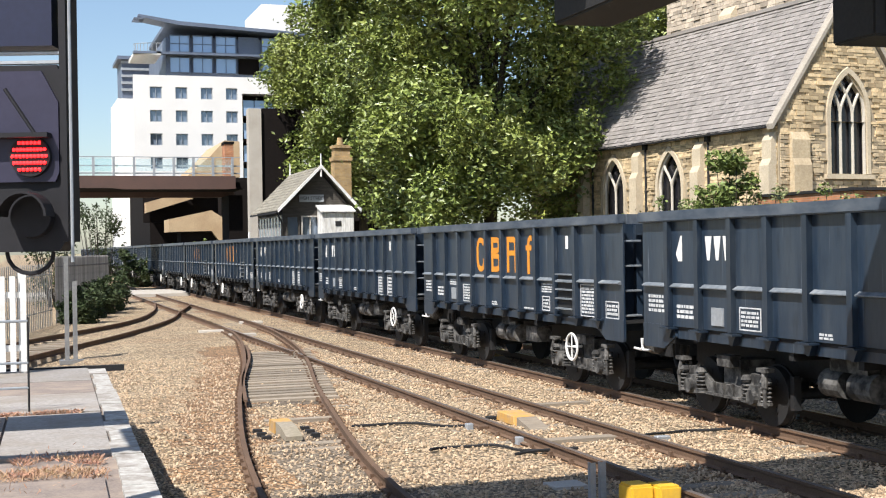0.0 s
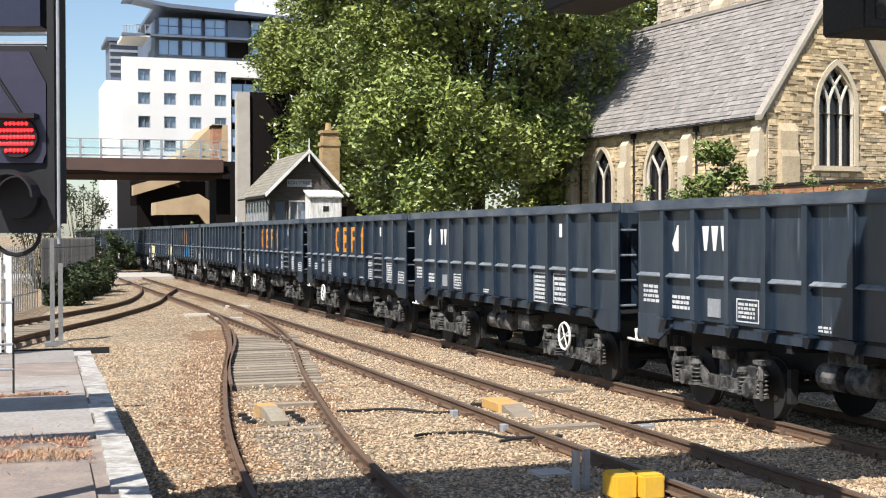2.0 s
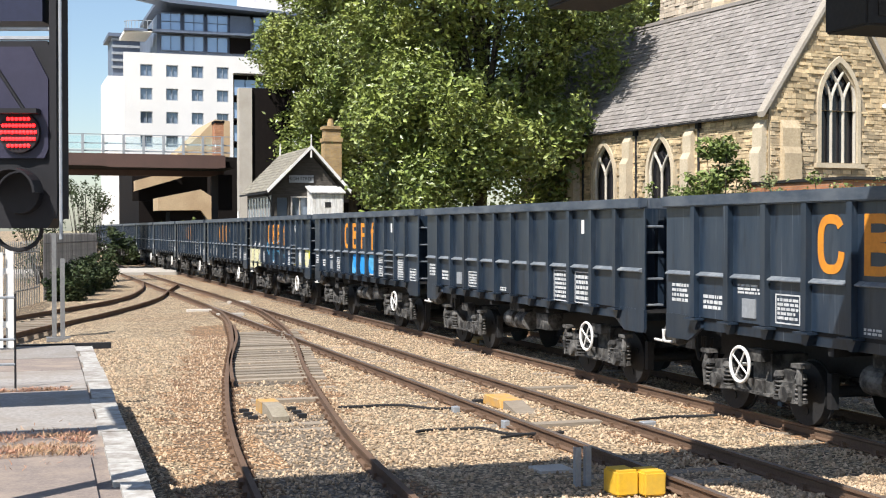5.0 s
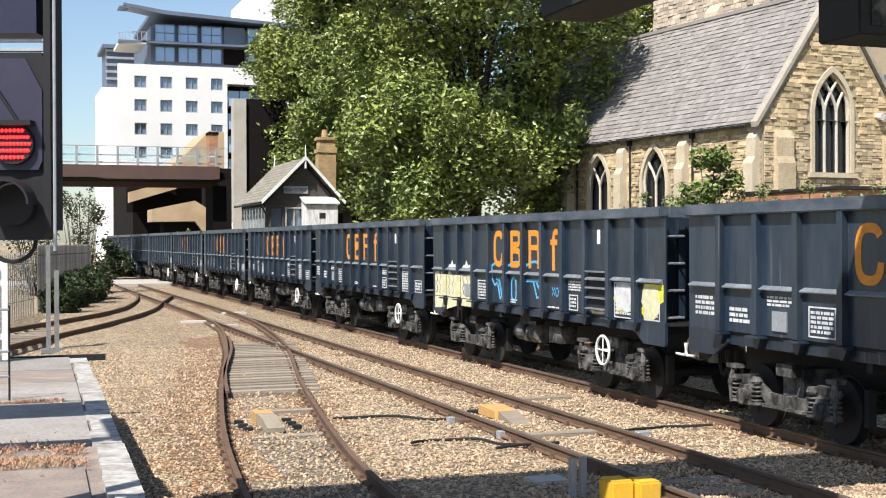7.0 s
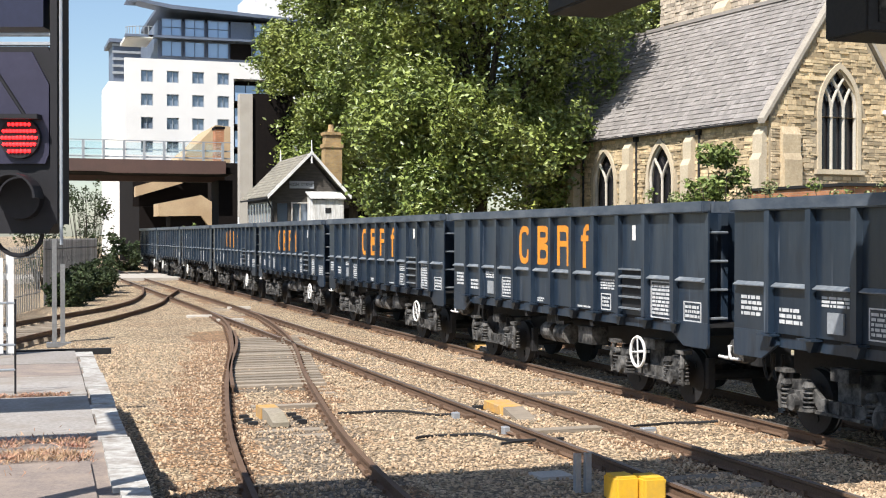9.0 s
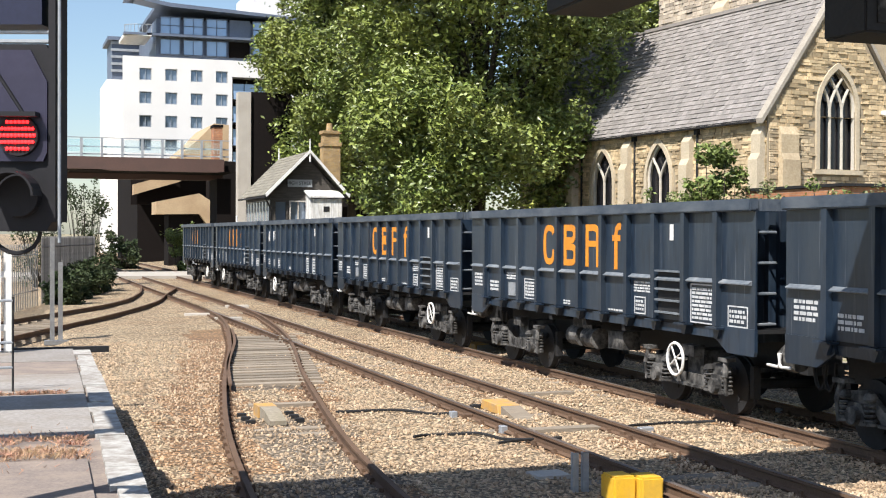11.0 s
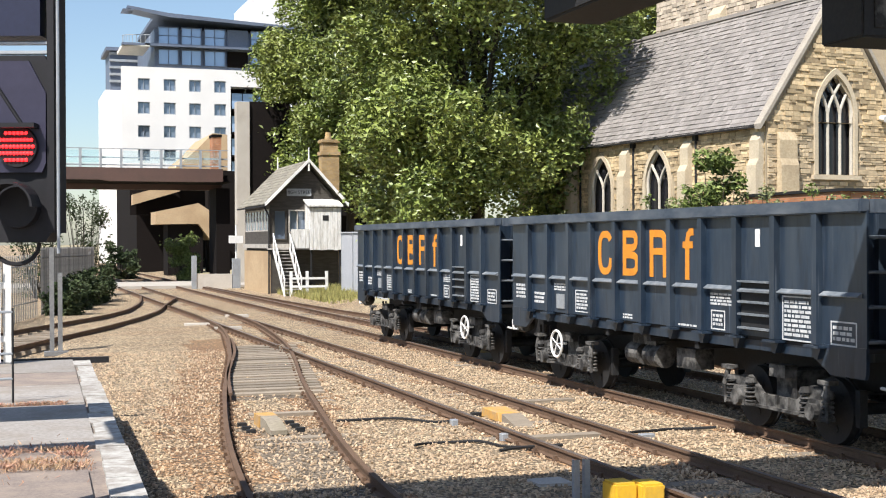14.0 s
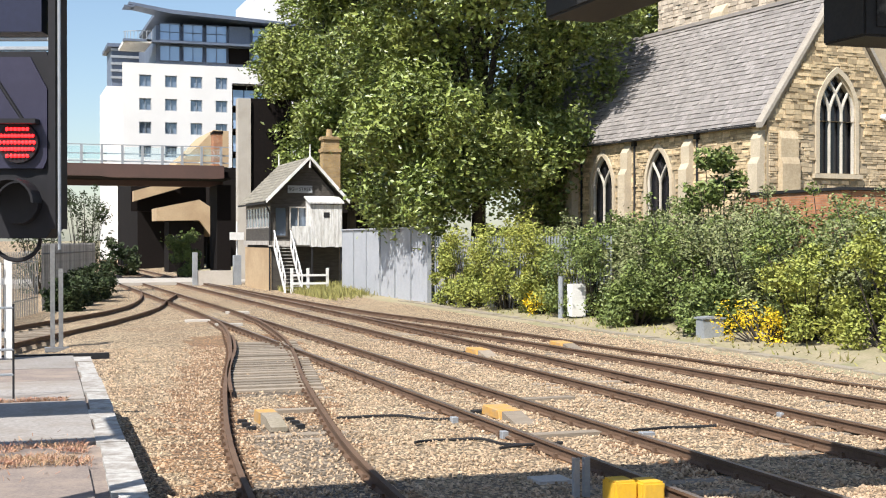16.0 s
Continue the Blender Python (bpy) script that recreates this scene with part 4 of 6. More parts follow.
def build_red_signal():
    s = empty("colour_light_signal", 0.07, 8.43, 0.89, "black railway signal head showing a red light", "signal", rz=-18.9)
    bm = bmesh.new()
    rod(bm, (-0.85, 0.3, 0), (-0.85, 0.3, 4.2), 0.09, 14)
    for z in (2.0, 3.0):
        bx(bm, -0.85, -0.44, 0.26, 0.33, z, z + 0.07)
    part("post", bm, WHITE, s, "white painted post")
    bm = bmesh.new()
    prism(bm, [(-0.45, 1.92), (0.16, 1.92), (0.20, 1.98), (0.20, 3.02), (0.16, 3.10), (-0.45, 3.10)], 0.12, 0.34, "y")
    part("housing", bm, SIGNAL_BLACK_SHADE, s)
    bm = bmesh.new()
    prism(bm, [(-0.42, 2.36), (0.15, 2.36), (0.175, 2.42), (0.175, 2.86), (0.07, 3.06), (-0.42, 3.06)], 0.095, 0.118, "y")
    part("backboard", bm, mat("dark violet-grey backboard", (0.030, 0.028, 0.055), (0.024, 0.022, 0.046), 0.5, fine=20, bump=0.05), s, "dark grey backboard plate")
    bm = bmesh.new()
    rod(bm, (-0.16, 0.09, 2.95), (0.10, 0.09, 2.55), 0.012, 6)
    bx(bm, -0.42, 0.13, 0.0, 0.095, 2.635, 2.665)
    part("hood", bm, SIGNAL_BLACK_SHADE, s)
    for zc, m, lab in ((2.52, RED, "lit red lamp"), (2.14, BLACK, "dark unlit lamp")):
        bm = bmesh.new()
        rod(bm, (0, 0.12, zc), (0, 0.06, zc), 0.135, 24, 0.128)
        aspect = part("lamp_housing", bm, SIGNAL_BLACK_SHADE, s)
        if m is RED:
            for r in range(5):
                zz = -0.084 + r * 0.042
                half = math.sqrt(max(0, 0.105 ** 2 - zz ** 2))
                bm = bmesh.new()
                k = int(half * 2 / 0.021) + 1
                for j in range(k):
                    xx = -half + 2 * half * j / max(1, k - 1)
                    bmesh.ops.create_uvsphere(bm, u_segments=8, v_segments=5, radius=0.0115, matrix=Matrix.Translation((xx, 0.055, zc + zz)))
                part("light_row", bm, RED, aspect, "row of red lights")
        else:
            bm = bmesh.new()
            for k in range(12):
                a, b = math.pi * k / 12, math.pi * (k + 1) / 12
                prism(bm, [(0.14 * math.cos(a), zc + 0.14 * math.sin(a)), (0.14 * math.cos(b), zc + 0.14 * math.sin(b)), (0.155 * math.cos(b), zc + 0.155 * math.sin(b)), (0.155 * math.cos(a), zc + 0.155 * math.sin(a))], -0.12, 0.06, "y")
            part("visor", bm, SIGNAL_BLACK_SHADE, aspect)
    bm = bmesh.new()
    bx(bm, -0.5, 0.14, 0.1, 0.40, 3.22, 3.9)
    part("indicator_box", bm, mat("dark blue steel box", (0.012, 0.016, 0.045), (0.009, 0.012, 0.035), 0.5, fine=20, bump=0.05), s, "dark blue steel box")
    for z in (3.12, 3.18):
        bm = bmesh.new()
        rod(bm, (-0.5, 0.15, z), (0.2, 0.15, z), 0.014, 6)
        part("bracket_bar", bm, GREY_STEEL, s)
    bm = bmesh.new()
    bx(bm, 0.182, 0.225, 0.10, 0.36, 1.98, 4.1)
    part("frame_upright", bm, SIGNAL_BLACK_SHADE, s)
    bm = bmesh.new()
    rod(bm, (0.245, 0.12, 1.85), (0.245, 0.12, 4.1), 0.011, 8)
    part("conduit", bm, GREY_STEEL, s)
    bm = bmesh.new()
    for k in range(8):
        a = k / 8 * math.pi
        b = (k + 1) / 8 * math.pi
        rod(bm, (-0.05 + 0.15 * math.cos(a), 0.2, 1.92 - 0.14 * math.sin(a)), (-0.05 + 0.15 * math.cos(b), 0.2, 1.92 - 0.14 * math.sin(b)), 0.014, 6)
    part("cable", bm, SIGNAL_BLACK_SHADE, s)


def build_footbridge():
    f = empty("footbridge", 0, 0, 0, "dark steel station footbridge over the tracks", "footbridge")
    bm = bmesh.new()
    bx(bm, -1.9, 30, 10.2, 11.85, 5.75, 5.95)
    part("deck", bm, BLACK, f)
    for y in (10.2, 11.8):
        bm = bmesh.new()
        bx(bm, -1.9, 30, y, y + 0.05, 5.96, 6.8)
        part("parapet", bm, BLACK, f)
    bm = bmesh.new()
    bx(bm, -4.95, -1.9, 10.3, 10.5, 5.55, 5.745)
    part("cross_beam", bm, BLACK, f)
    for x, y in ((-4.8, 10.4), (24, 10.4), (24, 11.6)):
        bm = bmesh.new()
        bx(bm, x - 0.15, x + 0.15, y - 0.15, y + 0.15, -0.3 if x > 0 else 0.85, 5.74 if x > 0 else 5.545)
        part("column", bm, BLACK, f)
    for x0, x1, y0, y1, z in ((4.9, 5.5, 9.3, 11.3, 4.9), (8.22, 9.6, 10.9, 11.6, 4.86)):
        s = empty("hanging_signal_case", (x0 + x1) / 2, (y0 + y1) / 2, z, "black steel signal case hung under the footbridge", "signal case", "hanging cases")
        w, d = (x1 - x0) / 2, (y1 - y0) / 2
        bm = bmesh.new()
        bx(bm, -w, w, -d, d, 0, 0.66)
        bmesh.ops.bevel(bm, geom=bm.edges[:], offset=0.02, segments=2, affect="EDGES")
        part("case", bm, BLACK, s)
        bm = bmesh.new()
        bx(bm, -0.1, 0.1, -0.1, 0.1, 0.65, 5.76 - z)
        part("hanger", bm, BLACK, s)
        bm = bmesh.new()
        bx(bm, -w * 0.55, w * 0.45, d + 0.002, d + 0.02, 0.12, 0.2)
        bx(bm, -w * 0.8, -w * 0.5, -d - 0.02, -d - 0.002, 0.1, 0.5)
        part("bracket", bm, BOGIE, s)
    # Out-of-view beam and post, added to cast a shadow band on the platform.
    c = empty("lamp_beam", 0, 0, 0, "unseen beam added to shade the platform", "beam")
    bm = bmesh.new()
    bx(bm, -7, -3.0, 12.9, 13.6, 5.0, 5.2)
    bx(bm, -3.0, -1.3, 12.6, 13.75, 5.0, 5.2)
    part("beam", bm, BLACK, c)
    bm = bmesh.new()
    bx(bm, -6.9, -6.7, 13.5, 13.7, 0.85, 5.0)
    part("post", bm, BLACK, c)


# ---- far buildings ----
def window_in(parent, x, y, z, w, h, pane=PANE, frame=GREY_STEEL, mull=1, trans=0, name="window"):
    """A framed window set into a wall that faces -y; y is the wall's face."""
    bm = bmesh.new()
    t = 0.08
    for q in ((x - w / 2, x - w / 2 + t, z, z + h), (x + w / 2 - t, x + w / 2, z, z + h), (x - w / 2 + t, x + w / 2 - t, z, z + t), (x - w / 2 + t, x + w / 2 - t, z + h - t, z + h)):
        bx(bm, q[0], q[1], y - 0.04, y + 0.25, q[2], q[3])
    for k in range(mull):
        xx = x - w / 2 + w * (k + 1) / (mull + 1)
        bx(bm, xx - 0.03, xx + 0.03, y + 0.05, y + 0.2, z + t, z + h - t)
    for k in range(trans):
        zz = z + h * (k + 1) / (trans + 1)
        bx(bm, x - w / 2 + t, x + w / 2 - t, y + 0.06, y + 0.19, zz - 0.03, zz + 0.03)
    win = part(name, bm, frame, parent)
    bm = bmesh.new()
    bx(bm, x - w / 2 + t, x + w / 2 - t, y + 0.21, y + 0.24, z + t, z + h - t)
    part("pane", bm, pane, win)
    return win


def holed_wall(bm, x0, x1, z0, z1, y0, y1, holes):
    """A wall slab that faces -y with rectangular holes (xa, xb, za, zb) on a grid."""
    xs = sorted({x0, x1, *[h[0] for h in holes], *[h[1] for h in holes]})
    zs = sorted({z0, z1, *[h[2] for h in holes], *[h[3] for h in holes]})
    for a, b in zip(xs, xs[1:]):
        run = None
        for c, d in zip(zs, zs[1:]):
            mx, mz = (a + b) / 2, (c + d) / 2
            solid = not any(h[0] < mx < h[1] and h[2] < mz < h[3] for h in holes)
            if solid:
                run = (run[0], d) if run else (c, d)
            if (not solid or d == zs[-1]) and run:
                bx(bm, a, b, y0, y1, *run)
                run = None


def build_building():
    b = empty("apartment_building", 0, 0, 0, "white rendered apartment block with glazed penthouse floors", "building")
    Y = 165.0
    cols, rows = [17.0, 20.19, 23.37, 26.55], [22.05, 19.1, 16.15, 13.2, 10.25]
    holes = [(x - 0.75, x + 0.75, z, z + 1.5) for x in cols for z in rows] + [(27.9, 33.5, 9.0, 22.9)]
    bm = bmesh.new()
    holed_wall(bm, 14.25, 48, -0.5, 25.0, Y, Y + 0.6, holes)
    prism(bm, [(14.25, Y + 0.6), (14.75, Y + 0.6), (17.1, Y + 26), (16.6, Y + 26)], -0.5, 25.0, "z")
    bx(bm, 17.2, 48, Y + 0.6, Y + 26, 24.4, 24.95)
    bx(bm, 14.5, 48, Y + 2.2, Y + 2.6, -0.5, 24.4)
    part("wall", bm, RENDER_WHITE, b)
    for x in cols:
        for z in rows:
            window_in(b, x, Y + 0.15, z + 0.01, 1.48, 1.48)
    # recessed balconies
    for k, z in enumerate((20.0, 17.05, 14.1, 11.15, 9.02)):
        bal = part("balcony", (lambda m: (bx(m, 27.95, 33.4, Y - 0.5, Y + 1.9, z - 0.18, z), m)[1])(bmesh.new()), DARKCLAD_SHADE, b)
        bm = bmesh.new()
        bx(bm, 28.0, 33.3, Y - 0.48, Y - 0.44, z + 0.02, z + 1.05)
        part("balustrade", bm, PANE_BLUE, bal, "blue glass balustrade")
        window_in(b, 30.5, Y + 1.6, z + 0.05, 4.6, 2.3, PANE_BLUE, DARKCLAD_SHADE, 2)
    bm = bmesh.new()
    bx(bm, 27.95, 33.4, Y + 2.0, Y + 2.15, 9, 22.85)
    part("recess_lining", bm, DARKCLAD_SHADE, b, "dark brown recess wall")
    # penthouse floors
    bm = bmesh.new()
    bx(bm, 18.4, 48, Y + 0.8, Y + 22, 25.0, 30.0)
    part("penthouse", bm, BLUECLAD, b, "blue-grey metal clad penthouse")
    for fl, (z, h) in enumerate(((25.45, 2.0), (28.05, 2.2))):
        x = 18.75
        k = 0
        while x < 38:
            w = (2.75, 2.75, 2.9)[k % 3]
            if not (fl == 0 and k == 3) and not (fl == 1 and k == 3):
                window_in(b, x + w / 2, Y + 0.5, z, w - 0.2, h, PANE_BLUE, BLUECLAD, 1, fl)
            else:
                bm = bmesh.new()
                bx(bm, x, x + w - 0.1, Y + 0.6, Y + 0.79, z, z + h)
                part("infill_panel", bm, DARKCLAD_SHADE if fl == 0 else BLUECLAD, b)
            x += w + 0.15
            k += 1
    bm = bmesh.new()
    bx(bm, 14.3, 48, Y - 0.6, Y + 0.78, 27.62, 27.9)
    part("ledge", bm, BLUECLAD, b)
    bm = bmesh.new()
    for k in range(9):
        a, c = math.pi / 2 * k / 9, math.pi / 2 * (k + 1) / 9
        x0, x1 = 17.7 - 3.3 * math.sin(c), 17.7 - 3.3 * math.sin(a)
        bx(bm, x0, x1, Y - 0.6 + 1.6 * (1 - math.cos(a)), Y + 8, 27.5, 27.9)
    part("corner_balcony", bm, WHITE, b, "curved white corner balcony")
    bm = bmesh.new()
    for k in range(9):
        a, c = math.pi / 2 * k / 9, math.pi / 2 * (k + 1) / 9
        rod(bm, (17.7 - 3.25 * math.sin(a), Y - 0.5 + 1.6 * (1 - math.cos(a)), 28.95), (17.7 - 3.25 * math.sin(c), Y - 0.5 + 1.6 * (1 - math.cos(c)), 28.95), 0.05, 6)
        rod(bm, (17.7 - 3.25 * math.sin(a), Y - 0.5 + 1.6 * (1 - math.cos(a)), 27.9), (17.7 - 3.25 * math.sin(a), Y - 0.5 + 1.6 * (1 - math.cos(a)), 28.95), 0.04, 6)
    part("balcony_rail", bm, GREY_STEEL, b)
    bm = bmesh.new()
    prism(bm, [(18.4, 31.92), (20, 31.7), (38, 30.7), (48, 30.3), (48, 30.02), (38, 30.35), (20, 31.2), (18.4, 31.45)], Y - 1.2, Y + 22, "y")
    prism(bm, [(14.9, 32.4), (18.4, 31.92), (18.4, 31.45), (14.9, 32.1)], Y - 1.2, Y + 2.5, "y")
    part("roof", bm, BLUECLAD, b)
    for k in range(7):
        bm = bmesh.new()
        bx(bm, 14.3, 15.6, Y - 1.8 + k * 0.5, Y - 1.6 + k * 0.5, 31.75, 31.87)
        part("louvre", bm, BLUECLAD, b)
    bm = bmesh.new()
    bx(bm, 31.5, 46, Y + 5, Y + 18, 30.9, 35.5)
    part("lift_house", bm, RENDER_WHITE, b)
    w = empty("rear_wing", 0, 0, 0, "white rendered rear wing with grey stair tower", "building")
    bm = bmesh.new()
    bx(bm, 14.25, 19, 191.2, 205, -0.5, 25.0)
    part("wall", bm, RENDER_WHITE, w)
    bm = bmesh.new()
    bx(bm, 14.95, 19, 191.3, 200, 25.01, 30.6)
    part("stair_tower", bm, BLUECLAD, w)
    for z in (25.2, 26.2, 27.2, 28.2, 29.2):
        bm = bmesh.new()
        bx(bm, 14.8, 19, 191.0, 191.28, z + 0.9, z + 1.25)
        part("louvre", bm, GREY_STEEL, w)
    bm = bmesh.new()
    bx(bm, 14.3, 19.2, 190.5, 200.5, 30.6, 31.1)
    part("roof", bm, BLUECLAD, w)


def build_bridge():
    b = empty("road_bridge", 0, 0, 0, "brown steel girder bridge with glass parapet", "bridge")
    bm = bmesh.new()
    prism(bm, [(-30, 7.5), (-30, 8.45), (15.8, 8.38), (15.8, 7.45), (15.2, 7.4), (7.5, 7.4), (6.8, 7.5)], 97, 97.5, "y")
    part("girder", bm, BROWN_STEEL, b)
    bm = bmesh.new()
    bx(bm, -30, 16.6, 97.51, 103, 7.45, 7.95)
    part("deck", bm, DARKCLAD_SHADE, b)
    bm = bmesh.new()
    bx(bm, -30, 16.6, 102.5, 103.0, 7.0, 7.44)
    part("girder", bm, BROWN_STEEL, b)
    for k in range(14):
        x = 15.6 - k * 1.45 * (1 if k < 11 else 1)
        bm = bmesh.new()
        bx(bm, x - 0.09, x + 0.09, 97.1, 97.28, 8.13, 9.75)
        part("parapet_post", bm, GREY_STEEL, b)
        bm = bmesh.new()
        bx(bm, x - 1.30, x - 0.12, 97.18, 97.21, 8.75, 9.65)
        ob = part("glass_panel", bm, CLEAR, b, "clear glass parapet panel")
        ob.visible_shadow = False
    for z in (8.55, 9.1):
        bm = bmesh.new()
        bx(bm, -25, 16.2, 97.3, 97.42, z, z + 0.1)
        part("parapet_rail", bm, GREY_STEEL, b)
    bm = bmesh.new()
    bx(bm, -24, 16.2, 97.12, 97.22, 9.76, 9.82)
    part("handrail", bm, GREY_STEEL, b)
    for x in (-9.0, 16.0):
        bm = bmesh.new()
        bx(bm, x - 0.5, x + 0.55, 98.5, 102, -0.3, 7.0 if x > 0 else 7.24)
        part("pier", bm, DARKCLAD_SHADE, b)
    t = empty("lift_tower", 0, 0, 0, "dark clad lift tower with pale concrete edge", "tower")
    bm = bmesh.new()
    bx(bm, 16.75, 19.6, 91.2, 96.5, -0.3, 12.9)
    part("body", bm, DARKCLAD_SHADE, t)
    bm = bmesh.new()
    bx(bm, 15.82, 16.72, 91.0, 92.0, -0.3, 12.85)
    part("edge_pier", bm, CONCRETE, t, "pale concrete pier")
    p = empty("red_brick_shaft", 15.7, 99, 7.95, "small red brick shaft beside the bridge", "shaft")
    bm = bmesh.new()
    bx(bm, -0.35, 0.3, 0, 1.5, 0, 3.0)
    part("wall", bm, BRICK_W, p)
    bm = bmesh.new()
    bx(bm, -0.4, 0.35, -0.05, 1.55, 3.0, 3.2)
    part("cap", bm, DARKCLAD_SHADE, p)
    # undercroft behind the bridge, its shade painted as near-black walls
    u = empty("podium_building", 0, 0, 0, "podium building behind bridge, shade painted dark, tan canopies", "building")
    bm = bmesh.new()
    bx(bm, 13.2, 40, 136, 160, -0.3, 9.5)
    part("wall", bm, DARKCLAD_SHADE, u)
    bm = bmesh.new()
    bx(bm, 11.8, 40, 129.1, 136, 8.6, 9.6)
    part("roof", bm, DARKCLAD_SHADE, u)
    bm = bmesh.new()
    prism(bm, [(11.9, 7.5), (15.47, 8.5), (16.44, 7.88), (11.9, 6.5)], 126, 127.6, "y")
    part("canopy", bm, TAN, u, "sunlit tan canopy")
    bm = bmesh.new()
    prism(bm, [(13.25, 5.7), (17.1, 6.5), (18.2, 5.8), (18.2, 3.1), (17.1, 4.6), (13.25, 4.55)], 119, 123, "y")
    part("porch", bm, TAN, u, "tan clad porch")
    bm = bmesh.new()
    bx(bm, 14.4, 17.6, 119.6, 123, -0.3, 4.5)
    part("porch_wall", bm, DARKCLAD_SHADE, u, "porch wall with shade in its colour")
    bm = bmesh.new()
    prism(bm, [(15.2, 9.7), (17.4, 11.6), (18.9, 13.2), (20.3, 13.1), (20.3, 9.7)], 122, 134, "y")
    part("pitched_roof", bm, TAN, u, "tan pitched roof")
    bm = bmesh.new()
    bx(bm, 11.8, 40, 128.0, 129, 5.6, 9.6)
    part("fascia", bm, DARKCLAD_SHADE, u)
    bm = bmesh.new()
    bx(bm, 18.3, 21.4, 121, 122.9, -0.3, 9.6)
    part("column", bm, DARKCLAD_SHADE, u)
    # level crossing
    bm = bmesh.new()
    bx(bm, -8, 30, 86, 96, -0.4, 0.012)
    tagged(part("road", bm, CONCRETE), "pale concrete level crossing road", "road", kind="structure")
    gt = empty("crossing_gate_post", 14.6, 84.5, -0.2, "white and grey level crossing post with box", "crossing post")
    bm = bmesh.new()
    bx(bm, -0.25, 0.25, -0.2, 0.2, 0, 2.0)
    part("box", bm, GREY_STEEL, gt)
    bm = bmesh.new()
    rod(bm, (0, 0, 2.0), (0, 0, 4.2), 0.06, 8)
    bx(bm, -0.5, 0.4, -0.3, -0.1, 3.0, 3.5)
    part("post", bm, WHITE, gt)
    bm = bmesh.new()
    bx(bm, -2.6, -0.3, -0.1, 0.1, 0.0, 1.0)
    part("low_wall", bm, CONCRETE, gt)
    bm = bmesh.new()
    bx(bm, -2.9, -2.6, -0.15, 0.15, 0.0, 2.2)
    part("pillar", bm, GREY_STEEL, gt)


def build_signal_box():
    X0, X1, Y0, Y1, AX = 14.75, 18.85, 74.0, 82.0, 16.95
    s = empty("signal_box", 0, 0, 0, "old timber signal box with pitched slate roof", "signal box")
    # Base takes the dark wood colour to paint the shade on its front.
    bm = bmesh.new()
    bx(bm, X0 + 0.1, X1, Y0, Y1, -0.3, 2.5)
    part("base", bm, DARKWOOD_SHADE, s, "boarded base, front shade painted dark")
    bm = bmesh.new()
    bx(bm, X0 - 0.05, X0 + 0.09, Y0 + 0.3, Y1, -0.3, 2.35)
    part("base_boarding", bm, TAN, s, "buff painted boarding")
    bm = bmesh.new()
    bx(bm, X0 - 0.15, X1 + 0.1, Y0 - 0.02, Y1, 2.5, 2.75)
    part("floor_beam", bm, OLDWOOD, s)
    bm = bmesh.new()
    holed_wall(bm, X0, X1, 2.75, 5.2, Y0, Y0 + 0.12, [(X0 + 0.2, X0 + 1.0, 3.0, 4.75), (X0 + 1.1, X0 + 2.2, 3.4, 4.75)])
    prism(bm, [(X0, 5.2), (X1, 5.2), (AX, 7.3)], Y0, Y0 + 0.12, "y")
    bx(bm, X0, X0 + 0.1, Y0 + 0.13, Y1, 2.75, 3.5)
    bx(bm, X0, X0 + 0.1, Y0 + 0.13, Y1, 4.8, 5.2)
    bx(bm, X1 - 0.1, X1, Y0 + 0.13, Y1, 2.75, 5.2)
    bx(bm, X0, X1, Y1 - 0.1, Y1, 2.75, 5.2)
    part("boarded_wall", bm, DARKWOOD_SHADE, s, "dark weathered boarding")
    window_in(s, X0 + 1.65, Y0 - 0.02, 3.4, 1.1, 1.35, PANE, OLDWOOD, 1, 0)
    window_in(s, X0 + 0.6, Y0 - 0.02, 2.98, 0.8, 1.77, PANE, DARKWOOD_SHADE, 0, 0, "door")
    for k in range(4):
        bm = bmesh.new()
        y = Y0 + 0.3 + k * 1.9
        for q in ((y, y + 0.08, 3.5, 4.8), (y + 0.9, y + 0.96, 3.5, 4.8), (y + 1.8, y + 1.88, 3.5, 4.8), (y + 0.08, y + 1.8, 3.5, 3.58), (y + 0.08, y + 1.8, 4.72, 4.8)):
            bx(bm, X0 + 0.0, X0 + 0.1, *q)
        win = part("side_window", bm, OLDWOOD, s)
        bm = bmesh.new()
        bx(bm, X0 + 0.04, X0 + 0.06, y + 0.08, y + 1.8, 3.58, 4.72)
        part("pane", bm, PANE, win)
    # roof: slates in courses, over both slopes
    for sg, xe in ((-1, 14.38), (1, 19.3)):
        bm = bmesh.new()
        n = 13
        for k in range(n):
            a, c = k / n, (k + 1) / n
            xa, za = xe + (AX - xe) * a, 5.05 + (7.62 - 5.05) * a
            xb, zb = xe + (AX - xe) * c, 5.05 + (7.62 - 5.05) * c
            for j in range(20):
                y = max(Y0 - 0.55, Y0 - 0.55 + j * 0.455 - (0.22 if k % 2 else 0))
                y2 = min(Y0 - 0.55 + j * 0.455 - (0.22 if k % 2 else 0) + 0.45, Y1 + 0.4)
                h = random.uniform(0.035, 0.06)
                prism(bm, [(xa, za), (xb, zb), (xb, zb + 0.015), (xa, za + h)] if sg < 0 else [(xb, zb), (xa, za), (xa, za + h), (xb, zb + 0.015)], y, y2, "y")
        tagged(part("slate_roof", bm, LICHEN, s, "lichened pale roof slates"), kind="stuff")
        bm = bmesh.new()
        prism(bm, [(xe, 4.93), (AX, 7.52), (AX, 7.72), (xe - sg * -0.05, 5.12)] if sg < 0 else [(AX, 7.52), (xe, 4.93), (xe + 0.05, 5.12), (AX, 7.72)], Y0 - 0.68, Y0 - 0.58, "y")
        part("barge_board", bm, WHITE, s, "white painted barge board")
